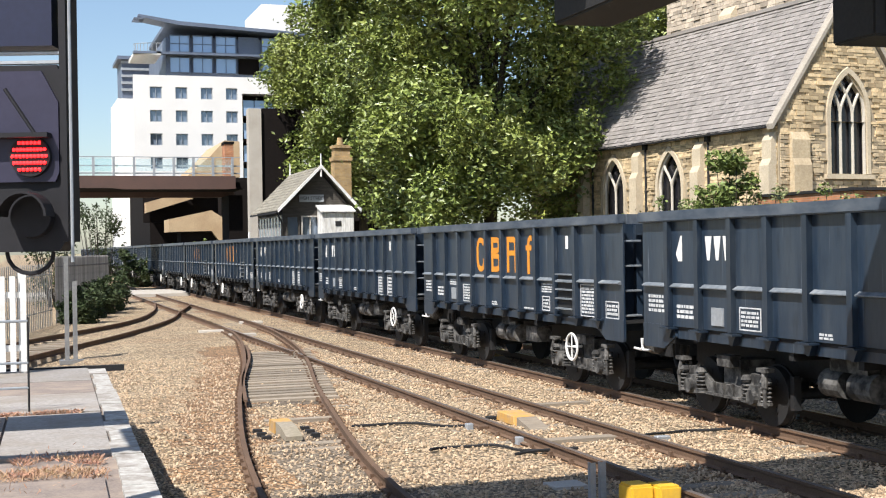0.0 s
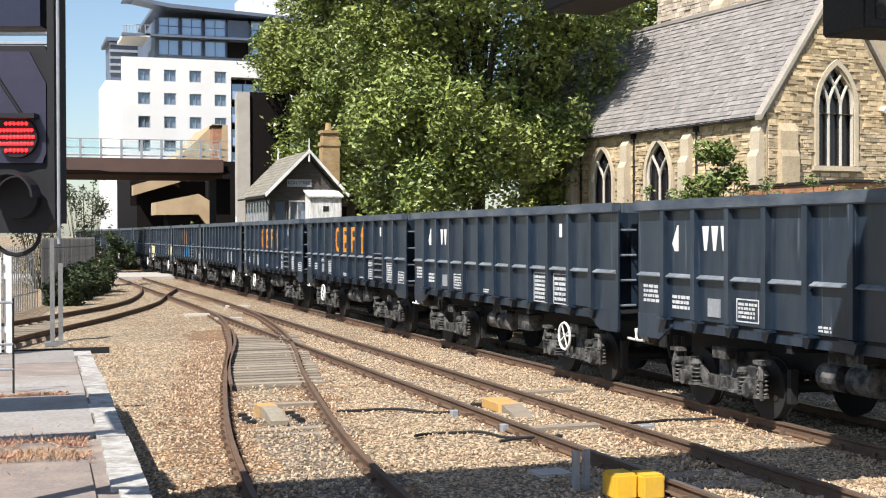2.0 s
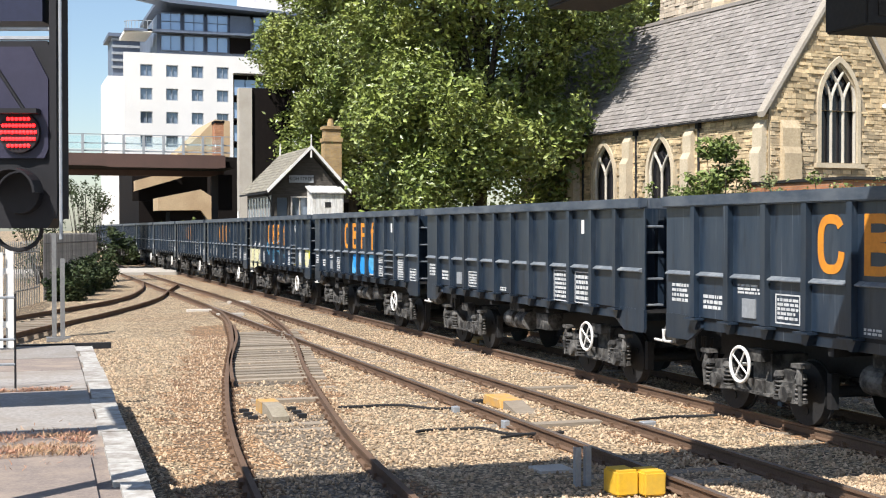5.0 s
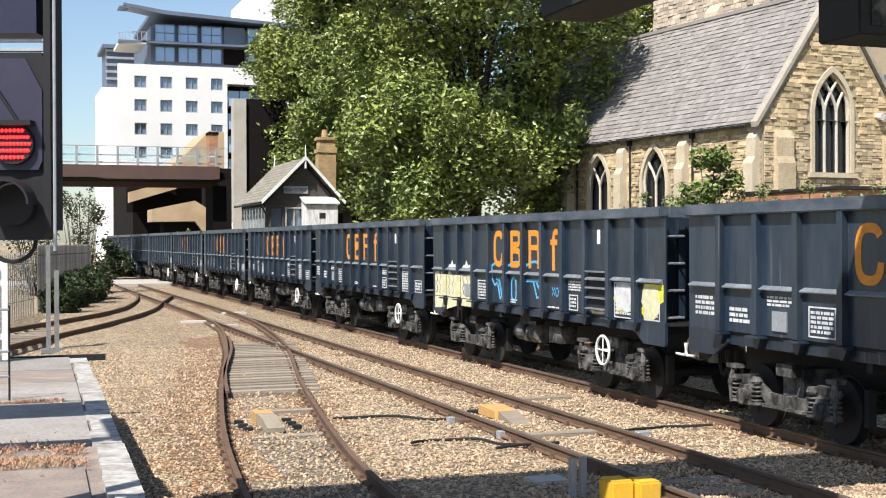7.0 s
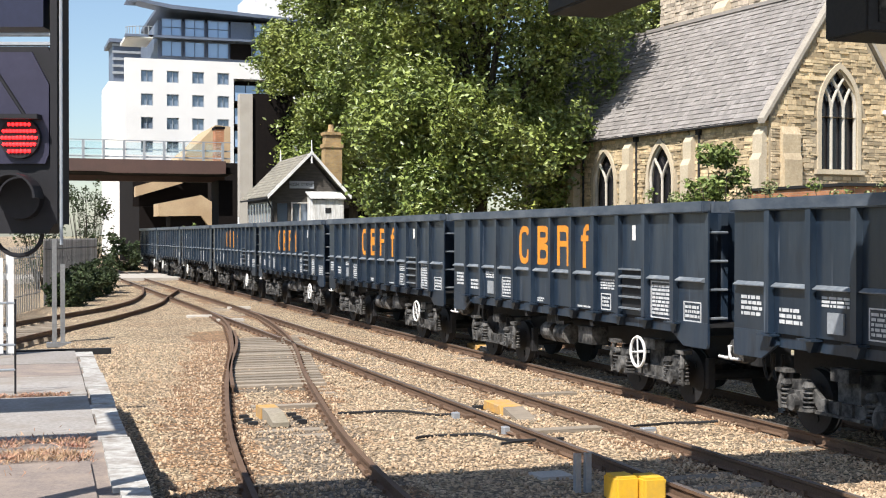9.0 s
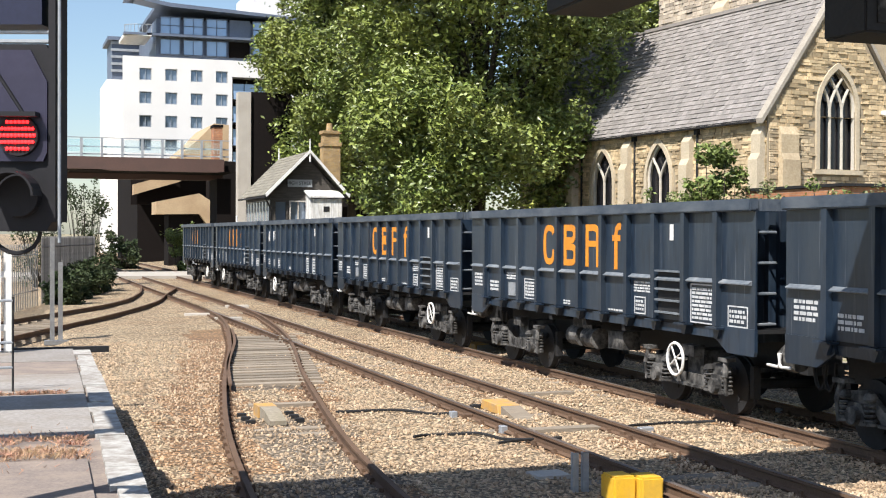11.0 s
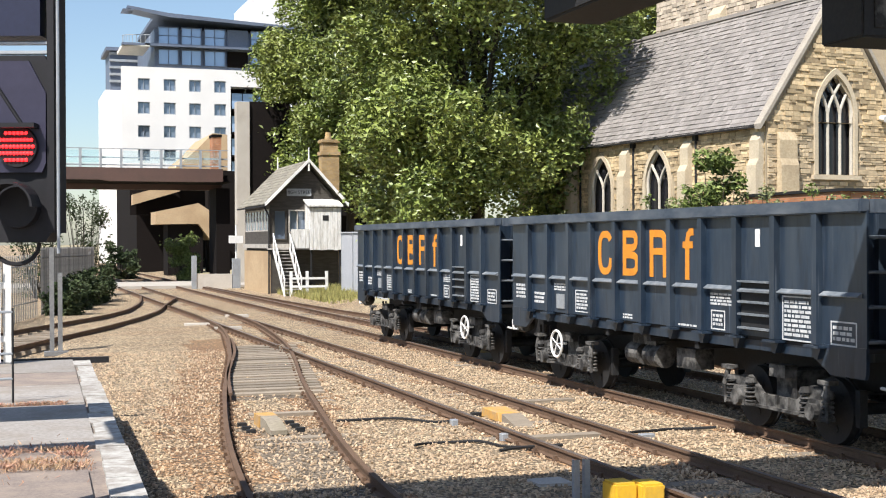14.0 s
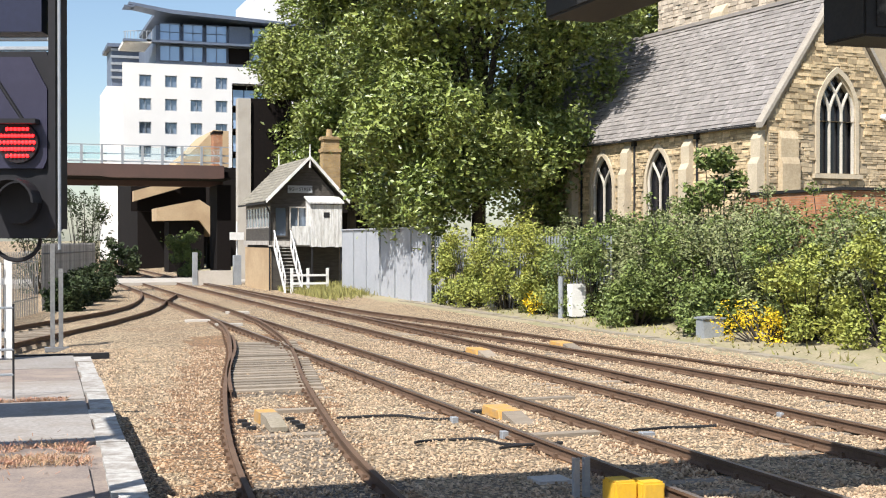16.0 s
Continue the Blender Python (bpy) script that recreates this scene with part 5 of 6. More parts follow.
    for y in (Y0 - 0.6, Y1 + 0.3):
        bm = bmesh.new()
        rod(bm, (AX, y, 7.0 if y < Y1 else 7.5), (AX, y, 8.35), 0.06, 8, 0.03)
        part("finial", bm, WHITE, s)
    bm = bmesh.new()
    bx(bm, X0 - 0.46, X0 - 0.36, Y0 - 0.5, Y1 + 0.3, 4.9, 5.0)
    rod(bm, (X0 - 0.4, Y0 - 0.45, 4.9), (X0 - 0.08, Y0 - 0.1, 4.4), 0.05, 6)
    rod(bm, (X0 - 0.08, Y0 - 0.1, 4.4), (X0 - 0.08, Y0 - 0.1, -0.2), 0.05, 6)
    part("gutter", bm, BLACK, s)
    # name board
    bm = bmesh.new()
    bx(bm, 15.75, 17.2, Y0 - 0.10, Y0 - 0.03, 5.55, 5.98)
    board = part("name_board", bm, GREY_STEEL, s, "pale grey name board")
    cu = bpy.data.curves.new("lettering", "FONT")
    cu.body, cu.size, cu.extrude, cu.align_x, cu.align_y = "HIGH STREET", 0.27, 0.004, "CENTER", "CENTER"
    tx = new("lettering", cu)
    dg = bpy.context.evaluated_depsgraph_get()
    me = bpy.data.meshes.new_from_object(tx.evaluated_get(dg))
    bpy.data.objects.remove(tx)
    me.transform(pose(16.475, Y0 - 0.107, 5.765, 90, 0, 0))
    me.materials.clear()
    me.materials.append(BLACK)
    ob = new("lettering", me)
    ob.parent = board
    # porch
    bm = bmesh.new()
    bx(bm, 16.84, 18.71, Y0 - 1.195, Y0 - 0.03, 2.42, 2.5)
    porch = part("porch", bm, OLDWOOD_W, s, "flaking white boarded porch")
    for k in range(9):
        x = 16.85 + k * 0.205
        bm = bmesh.new()
        bx(bm, x, x + 0.195, Y0 - 1.25, Y0 - 1.2, 2.40 + random.uniform(-0.05, 0.02), 4.85)
        part("board", bm, OLDWOOD_W, porch)
    bm = bmesh.new()
    for k in range(6):
        y = Y0 - 1.19 + k * 0.195
        bx(bm, 16.82, 16.87, y, y + 0.185, 2.5, 4.9 + k * 0.05)
        bx(bm, 18.68, 18.73, y, y + 0.185, 2.5, 4.9 + k * 0.05)
    part("side_board", bm, OLDWOOD_W, porch)
    bm = bmesh.new()
    prism(bm, [(Y0 - 1.4, 4.9), (Y0 - 0.03, 5.3), (Y0 - 0.03, 5.38), (Y0 - 1.4, 4.98)], 16.7, 18.8, "x")
    part("porch_roof", bm, OLDWOOD_W, porch)
    bm = bmesh.new()
    bx(bm, 17.6, 17.95, Y0 - 1.27, Y0 - 1.252, 4.1, 4.4)
    part("small_window", bm, BLACK, porch)
    bm = bmesh.new()
    for x, y in ((16.9, Y0 - 1.15), (18.6, Y0 - 1.15)):
        bx(bm, x, x + 0.1, y, y + 0.1, -0.3, 2.45)
    part("porch_post", bm, BLACK, porch)
    bm = bmesh.new()
    for k in range(5):
        x = 15.75 + k * 0.21
        bx(bm, x, x + 0.2, Y0 - 1.23, Y0 - 1.19, 2.5, 3.6)
    part("landing_screen", bm, OLDWOOD_W, s, "white boarded landing screen")
    bm = bmesh.new()
    bx(bm, 14.6, 16.84, Y0 - 1.18, Y0 - 0.03, 2.42, 2.5)
    part("landing", bm, OLDWOOD, s)
    # staircase towards the track
    for k in range(13):
        bm = bmesh.new()
        y = Y0 - 1.35 - k * 0.22
        bx(bm, 14.75, 15.6, y - 0.13, y + 0.13, 2.3 - k * 0.19, 2.34 - k * 0.19)
        part("stair_tread", bm, OLDWOOD, s)
    for x in (14.68, 15.64):
        bm = bmesh.new()
        for dz, th in ((-0.12, 0.22), (0.85, 0.09)):
            prism(bm, [(Y0 - 1.2, 2.42 + dz), (Y0 - 1.2, 2.42 + dz + th), (Y0 - 4.3, -0.15 + dz + th), (Y0 - 4.3, -0.15 + dz)], x, x + 0.06, "x")
        for k in range(5):
            y = Y0 - 1.3 - k * 0.72
            bx(bm, x + 0.001, x + 0.059, y - 0.04, y + 0.04, 2.3 - k * 0.6, 3.2 - k * 0.6)
        part("stair_rail", bm, WHITE, s, "white painted stair rail")
    f = empty("rail_fence", 15.0, Y0 - 4.6, -0.25, "white post-and-rail fence by the stairs", "fence")
    for x in (0, 0.9, 2.0):
        bm = bmesh.new()
        bx(bm, x - 0.07, x + 0.07, -0.07, 0.07, 0, 1.5)
        part("post", bm, WHITE, f)
    for z in (0.6, 1.05):
        bm = bmesh.new()
        bx(bm, 0, 2.0, -0.1, -0.071, z, z + 0.12)
        part("rail", bm, WHITE, f)
    c = empty("chimney", 19.9, 80.5, -0.2, "buff brick chimney stack with stepped cap", "chimney")
    bm = bmesh.new()
    bx(bm, -0.55, 0.55, -0.5, 0.5, 0, 8.6)
    part("shaft", bm, BUFF_W, c)
    bm = bmesh.new()
    bx(bm, -0.62, 0.62, -0.57, 0.57, 8.61, 8.85)
    bx(bm, -0.5, 0.5, -0.45, 0.45, 8.86, 9.4)
    bx(bm, -0.6, 0.6, -0.55, 0.55, 9.41, 9.6)
    part("cap", bm, BUFF_W, c)
    for x in (-0.05,):
        bm = bmesh.new()
        rod(bm, (x, 0, 9.6), (x, 0, 10.1), 0.24, 10, 0.17)
        part("chimney_pot", bm, BUFF_W, c)


# ---- church ----
CH = pose(27, 41.5, 0, 0, 0, 6.6)


def arch_half(w, zs, za, z):
    """Half the width of a pointed arch at height z."""
    if z <= zs:
        return w / 2
    r = w * 0.95
    top = math.acos((r - w / 2) / r)
    f = min(1.0, (z - zs) / (za - zs))
    return max(0.0, w / 2 - r * (1 - math.cos(math.asin(f * math.sin(top)))))


def arch_pts(w, z0, zs, za, n=8):
    """A pointed arch outline, from lower left round to lower right."""
    r = w * 0.95
    top = math.acos((r - w / 2) / r)
    side = [(w / 2 - r * (1 - math.cos(top * k / n)), zs + (za - zs) * math.sin(top * k / n) / math.sin(top)) for k in range(n + 1)]
    side[-1] = (0.0, za)
    return [(-w / 2, z0), *[(-x, z) for x, z in side], *side[-2::-1], (w / 2, z0)]


def band(bm, inner, outer, a0, a1, tf):
    """A moulded band between two outlines of equal count, from depth a0 to a1."""
    n = len(inner)
    vi = [[bm.verts.new(tf(p, a)) for a in (a0, a1)] for p in inner]
    vo = [[bm.verts.new(tf(p, a)) for a in (a0, a1)] for p in outer]
    for i in range(n - 1):
        bm.faces.new((vi[i][0], vi[i + 1][0], vo[i + 1][0], vo[i][0]))
        bm.faces.new((vi[i][0], vi[i][1], vi[i + 1][1], vi[i + 1][0]))
        bm.faces.new((vo[i][0], vo[i + 1][0], vo[i + 1][1], vo[i][1]))


def church_window(parent, tf, w, z0, zs, za, lights):
    """Pointed window. tf takes (along, height), depth out of the wall."""
    bm = bmesh.new()
    band(bm, arch_pts(w, z0, zs, za), arch_pts(w + 0.34, z0 - 0.02, zs + 0.05, za + 0.24), 0.085, -0.3, tf)
    win = part("window", bm, DRESSED, parent, "pointed window with pale stone surround")
    bm = bmesh.new()
    pts = arch_pts(w, z0, zs, za)
    bm.faces.new([bm.verts.new(tf(p, -0.22)) for p in pts])
    bm.faces.new([bm.verts.new(tf(p, -0.24)) for p in reversed(pts)])
    part("leaded_glass", bm, DARK_PANE, win)
    bm = bmesh.new()
    full = arch_pts(w, z0, zs, za)
    half = len(full) // 2
    for run, corner in ((full[1:half + 1], (-w / 2 - 0.02, za + 0.03)), (full[half:-1], (w / 2 + 0.02, za + 0.03))):
        for d in (0.02, -0.1):
            vs = [bm.verts.new(tf(q, d)) for q in [corner, *run]]
            for i in range(1, len(vs) - 1):
                bm.faces.new((vs[0], vs[i], vs[i + 1]))
    part("spandrel", bm, MORTAR, win)
    bm = bmesh.new()

    def bar(p, q, r=0.06):
        rod(bm, tf(p, -0.08), tf(q, -0.08), r, 8)
    for k in range(1, lights):
        u = -w / 2 + w * k / lights
        bar((u, z0), (u, zs + 0.1))
        for sg in (-1, 1):
            prev = (u, zs + 0.1)
            for j in range(1, 7):
                t = j / 6
                q = (u + sg * w / lights * t ** 1.5 * 1.0, zs + 0.1 + (za - zs) * 0.72 * t)
                lim = arch_half(w, zs, za, q[1])
                q = (max(-lim, min(lim, q[0])), q[1])
                bar(prev, q)
                prev = q
    for sg in (-1, 1):
        bar((sg * (w / 2 - 0.03), z0), (sg * (w / 2 - 0.03), zs), 0.07)
        prev = (sg * w / 2, zs)
        for j in range(1, 7):
            zz = zs + (za - zs) * j / 6
            q = (sg * arch_half(w, zs, za, zz), zz)
            bar(prev, q, 0.07)
            prev = q
    part("tracery", bm, TRACERY, win, "pale stone tracery bars")
    bm = bmesh.new()
    vs = bx(bm, -w / 2 - 0.3, w / 2 + 0.3, -0.2, 0.16, z0 - 0.2, z0 - 0.03)
    for v in vs:
        v.co = tf((v.co.x, v.co.z), v.co.y)
    bmesh.ops.recalc_face_normals(bm, faces=bm.faces[:])
    part("sill", bm, DRESSED, win)


def build_church():
    c = empty("church", 27, 41.5, 0, "golden limestone church with steep tiled roof", "church", rz=6.6)
    W, L, ZE, ZR = 6.8, 19.0, 7.35, 12.25
    side = [(11.3, 1.7, 3.3, 5.1, 6.6, 2), (6.95, 1.7, 3.3, 5.1, 6.65, 2), (15.8, 0.9, 2.4, 3.2, 3.9, 2)]
    gab = (3.34, 1.8, 5.35, 7.6, 9.2, 3)
    bm = bmesh.new()
    holes = [(y - w / 2, y + w / 2, z0, za + 0.02) for y, w, z0, zs, za, n in side]
    m = Matrix(((0, 1, 0, 0), (1, 0, 0, 0), (0, 0, 1, 0), (0, 0, 0, 1)))
    holed_wall(bm, 0.5, L, -0.3, ZE - 0.05, 0.0, 0.5, holes)
    for v in bm.verts:
        v.co = m @ v.co
    bmesh.ops.recalc_face_normals(bm, faces=bm.faces[:])
    x, w, z0, zs, za, n = gab
    holed_wall(bm, 0, W, -0.3, ZE, 0.0, 0.5, [(x - w / 2, x + w / 2, z0, ZE - 0.001)])
    prism(bm, [(0, ZE), (x - w / 2, ZE), (x - w / 2, zs + 0.5), (x, za), (W / 2, ZR)], 0, 0.5, "y")
    prism(bm, [(x + w / 2, ZE), (W, ZE), (W / 2, ZR), (x, za), (x + w / 2, zs + 0.5)], 0, 0.5, "y")
    bx(bm, W - 0.5, W, 0.51, L, -0.3, ZE)
    prism(bm, [(0.5, -0.3), (0.5, ZE), (W / 2, ZR - 0.3), (W - 0.5, ZE), (W - 0.5, -0.3)], L - 0.4, L, "y")
    part("wall", bm, MORTAR, c)
    tf_side = lambda yc: (lambda p, d: Vector((-d, yc - p[0], p[1])))
    tf_gab = lambda p, d: Vector((x + p[0], -d, p[1]))
    for y, ww, a, b_, d_, n in side:
        church_window(c, tf_side(y), ww, a, b_, d_, n)
    church_window(c, tf_gab, w, z0, zs, za, 3)

    def in_arch(u, z, uc, ww, a, b_, d_):
        if not a - 0.25 < z < d_ + 0.35:
            return False
        half = ww / 2 + 0.19
        if z > b_:
            half = arch_half(ww + 0.38, b_, d_ + 0.28, z)
        return abs(u - uc) < half + 0.02
    # stones: gable (parts) and side (joined past the first 300)
    rnd = random.Random(21)
    blocks = []
    z = 3.0
    while z < ZR - 0.3:
        h = rnd.choice((0.08, 0.10, 0.13, 0.16, 0.2))
        if z + h > ZR - 0.3:
            break
        u = 0.02
        lo, hi = (0.05, W - 0.05) if z + h < ZE else ((z + h - ZE) / (ZR - ZE) * W / 2 + 0.12, W - (z + h - ZE) / (ZR - ZE) * W / 2 - 0.12)
        u = lo
        while u < hi - 0.1:
            l = min(rnd.uniform(0.12, 0.5), hi - u)
            if not in_arch(u + l / 2, z + h / 2, x, w + l * 0.8, z0, zs, za):
                blocks.append(("g", u, l, z, h))
            u += l
        z += h
    z = 1.2
    while z < ZE - 0.3:
        h = rnd.choice((0.08, 0.10, 0.13, 0.16))
        u = 0.05
        while u < L - 0.1:
            l = min(rnd.uniform(0.12, 0.5), L - u)
            if not any(in_arch(u + l / 2, z + h / 2, s[0], s[1] + l * 0.8, s[2], s[3], s[4]) for s in side):
                blocks.append(("s", u, l, z, h))
            u += l
        z += h
    shared = []
    for k in range(5):
        bm = bmesh.new()
        bx(bm, -0.5, 0.5, -0.5, 0.5, -0.5, 0.5)
        for v in bm.verts:
            if v.co.y < 0:
                v.co.x *= 0.96 + rnd.uniform(-0.02, 0.02)
                v.co.z *= 0.9 + rnd.uniform(-0.04, 0.04)
        ob = part("stone", bm, CHURCH_STONE)
        shared.append(ob.data)
        bpy.data.objects.remove(ob)
    rest = bmesh.new()
    count = 0
    for kind, u, l, z, h in blocks:
        d = rnd.uniform(0.015, 0.08)
        if kind == "g" and count < 300 and z > 4.2:
            ob = new("stone", shared[count % 5])
            ob.parent = c
            ob.matrix_basis = pose(u + l / 2, -d / 2 + 0.012, z + h / 2) @ Matrix.Diagonal((l - 0.014, d, h - 0.012, 1))
            count += 1
        elif kind == "g":
            bx(rest, u + 0.007, u + l - 0.007, -d, 0.01, z + 0.006, z + h - 0.006)
        else:
            bx(rest, -d, 0.01, u + 0.007, u + l - 0.007, z + 0.006, z + h - 0.006)
    tagged(part("stonework", rest, STONE_ISLE, c), kind="stuff")
    # buttresses
    def buttress(px, py, along_y):
        bm = bmesh.new()
        prof = [(0, -0.3), (0, 6.9), (-0.06, 6.9), (-0.26, 6.6), (-0.26, 5.9), (-0.4, 5.65), (-0.4, -0.3)]
        if along_y:
            prism(bm, prof, py - 0.27, py + 0.27, "y")
            for v in bm.verts:
                v.co.x += px - 0.02
        else:
            prism(bm, [(b, z) for b, z in prof], px - 0.42, px + 0.42, "x")
            for v in bm.verts:
                v.co.y = v.co.y * 0.7 + py - 0.02
        part("buttress", bm, DRESSED if along_y else CHURCH_STONE, c, "stepped stone buttress")
    for y in (13.6, 9.2, 4.75, 0.36):
        buttress(0, y, True)
    buttress(0.9, 0, False)
    buttress(6.3, 0, False)
    for y in (13.0, 8.65, 4.2):
        bm = bmesh.new()
        rod(bm, (-0.09, y, 6.9), (-0.09, y, 0), 0.05, 6)
        bx(bm, -0.2, 0.0, y - 0.1, y + 0.1, 6.85, 7.1)
        part("downpipe", bm, BLACK, c)
    bm = bmesh.new()
    bx(bm, -0.34, -0.22, 0.3, L, 7.06, 7.18)
    part("gutter", bm, BLACK, c)
    # roof tiles
    for sg in (-1, 1):
        xe = -0.32 if sg < 0 else W + 0.32
        ze = 7.1
        bm = bmesh.new()
        n = 26
        for k in range(n):
            xa, za_ = xe + (W / 2 - xe) * k / n, ze + (ZR + 0.12 - ze) * k / n
            xb, zb_ = xe + (W / 2 - xe) * (k + 1.15) / n, ze + (ZR + 0.12 - ze) * (k + 1.15) / n
            y = 0.1 + (0.15 if k % 2 else 0)
            while y < L + 0.2:
                wd = rnd.uniform(0.22, 0.34) if sg < 0 else 4.0
                h = rnd.uniform(0.025, 0.06)
                nx, nz = (-0.8, 0.6) if sg < 0 else (0.8, 0.6)
                pa = [(xa, za_), (xb, zb_), (xb + nx * 0.012, zb_ + nz * 0.012), (xa + nx * h, za_ + nz * h)]
                prism(bm, pa if sg < 0 else pa[::-1], y, min(y + wd - 0.006, L + 0.3), "y")
                y += wd
        tagged(part("roof_tiles", bm, SLATE, c, "weathered grey-brown roof tiles"), kind="stuff")
        bm = bmesh.new()
        q = [(xe - 0.05 * -sg, ze - 0.12), (W / 2, ZR + 0.08), (W / 2, ZR + 0.3), (xe + sg * 0.08, ze + 0.08)]
        prism(bm, q if sg < 0 else q[::-1], -0.16, 0.2, "y")
        part("verge_coping", bm, VERGE, c, "grey stone gable coping")
    bm = bmesh.new()
    bx(bm, W / 2 - 0.12, W / 2 + 0.12, 0.2, L + 0.3, ZR + 0.1, ZR + 0.25)
    part("ridge", bm, SLATE, c)
    bm = bmesh.new()
    rod(bm, (5.6, -0.05, 7.6), (5.6, -0.35, 7.55), 0.11, 10, 0.14)
    part("floodlight", bm, WHITE, c)
    # taller nave behind
    bm = bmesh.new()
    bx(bm, 7.6, 14.0, 1.0, 17.8, -0.3, 19.0)
    part("nave", bm, MORTAR, c, "pale rubble stone nave")
    bm = bmesh.new()
    z = 11.0
    while z < 19:
        h = rnd.choice((0.16, 0.2, 0.25))
        u = 1.0
        while u < 17.6:
            l = min(rnd.uniform(0.25, 0.6), 17.8 - u)
            bx(bm, 7.6 - rnd.uniform(0.02, 0.09), 7.61, u + 0.01, u + l - 0.01, z + 0.01, z + h - 0.01)
            u += l
        z += h
    tagged(part("stonework", bm, STONE_PALE, c), kind="stuff")
    bm = bmesh.new()
    for y, wd in ((12.0, 1.0), (5.0, 0.5)):
        prism(bm, [(7.59, 10.5), (7.59, 14.3), (7.2, 13.8), (6.9, 10.5)], y, y + wd, "y")
    part("nave_buttress", bm, DRESSED, c)
    # low outbuilding with a lean-to roof on the gable side
    a = empty("vestry", 27, 41.5, 0, "stone vestry with lead-grey roof beside church", "building", rz=6.6)
    bm = bmesh.new()
    prism(bm, [(6.95, -0.3), (6.95, 9.0), (8.2, 7.2), (12, 7.2), (12, -0.3)], -1.2, 0.9, "y")
    part("wall", bm, MORTAR, a)
    bm = bmesh.new()
    prism(bm, [(6.9, 9.1), (8.2, 7.25), (12, 7.25), (12, 7.45), (8.35, 7.45), (6.95, 9.4)], -1.4, 0.95, "y")
    part("roof", bm, BLUECLAD, a)


# ---- behind the tracks ----
def build_fence():
    f = empty("sheet_fence", 17.5, 0, 0, "grey galvanised sheet fence beside the track", "fence")
    n = 6
    for k in range(n):
        y0, y1 = 68.0 - k * 2.5, 68.0 - (k + 1) * 2.5
        bm = bmesh.new()
        fold = []
        for j in range(12):
            y = y1 + 0.06 + j * 0.2
            fold += [(-0.012, y), (-0.012, y + 0.09), (-0.018, y + 0.11), (-0.018, y + 0.18)]
        fold += [(0.02, y0 - 0.02), (0.02, y1 + 0.02)]
        prism(bm, fold, -0.35, 3.3, "z")
        part("panel", bm, PALE_SHEET, f)
        bm = bmesh.new()
        bx(bm, -0.08, 0.1, y1 - 0.045, y1 + 0.015, -0.35, 3.35)
        part("post", bm, GREY_STEEL, f)
    bm = bmesh.new()
    bx(bm, -0.08, 0.02, 53.0, 68.0, 3.31, 3.38)
    part("top_rail", bm, PALE_SHEET, f)
    bm = bmesh.new()
    bx(bm, 0, 2.5, 68.02, 68.1, -0.35, 3.3)
    part("return_panel", bm, GREY_STEEL, f)
    pale_fence(17.7, 52.7, 19.8, 40, 3.2, 64, "grey galvanised palisade fence among the bushes")
    pale_fence(-1.0, 46, 1.4, 57, 2.6, 34, "pale galvanised palisade fence beside the siding", DARK_STEEL)
    pale_fence(1.6, 57.6, 4.6, 70, 2.9, 80, "dark weathered palisade fence beside the siding", TIMBER_DARK)


def pale_fence(x0, y0, x1, y1, top, n, label, material=None):
    material = material or GREY_STEEL
    p = empty("palisade_fence", 0, 0, 0, label, "fence")
    bm = bmesh.new()
    prism(bm, [(-0.035, 0), (0.035, 0), (0.035, top), (0.015, top + 0.1), (-0.015, top + 0.1), (-0.035, top)], -0.008, 0.008, "x")
    ob = part("pale", bm, material, p)
    data = ob.data
    bpy.data.objects.remove(ob)
    ang = math.degrees(math.atan2(x1 - x0, y1 - y0))
    for k in range(n):
        t = k / (n - 1)
        o = new("pale", data)
        o.parent = p
        o.matrix_basis = pose(x0 + (x1 - x0) * t, y0 + (y1 - y0) * t, -0.35 + random.uniform(-0.02, 0.02), 0, 0, -ang) @ Matrix.Diagonal((1, 1.6, 1, 1))
    for z in (0.4, top - 0.7):
        bm = bmesh.new()
        d = Vector((x1 - x0, y1 - y0, 0)).normalized()
        nn = Vector((d.y, -d.x, 0)) * 0.035
        rod(bm, Vector((x0, y0, z)) + nn, Vector((x1, y1, z)) + nn, 0.025, 4)
        part("rail", bm, material, p)


def build_brick_wall():
    w = empty("brick_wall", 24, 0, 0, "red brick boundary wall with dark coping", "wall")
    bm = bmesh.new()
    bx(bm, 0, 0.35, 32.9, 38.2, -0.2, 4.3)
    bx(bm, 0.36, 14, 32.9, 33.25, -0.2, 4.3)
    part("brickwork", bm, BRICK_W, w)
    bm = bmesh.new()
    bx(bm, -0.06, 0.41, 32.8, 38.2, 4.31, 4.4)
    bx(bm, 0.42, 14, 32.8, 33.3, 4.31, 4.4)
    part("coping", bm, BLACK, w)
    l = empty("church_wall", 24.3, 0, 0, "low stone churchyard wall with dark coping", "wall")
    bm = bmesh.new()
    bx(bm, 0, 0.3, 38.3, 64, -0.2, 3.3)
    part("stonework", bm, DRESSED, l)
    bm = bmesh.new()
    bx(bm, -0.1, 0.4, 38.3, 64, 3.31, 3.42)
    part("coping", bm, BLACK, l)


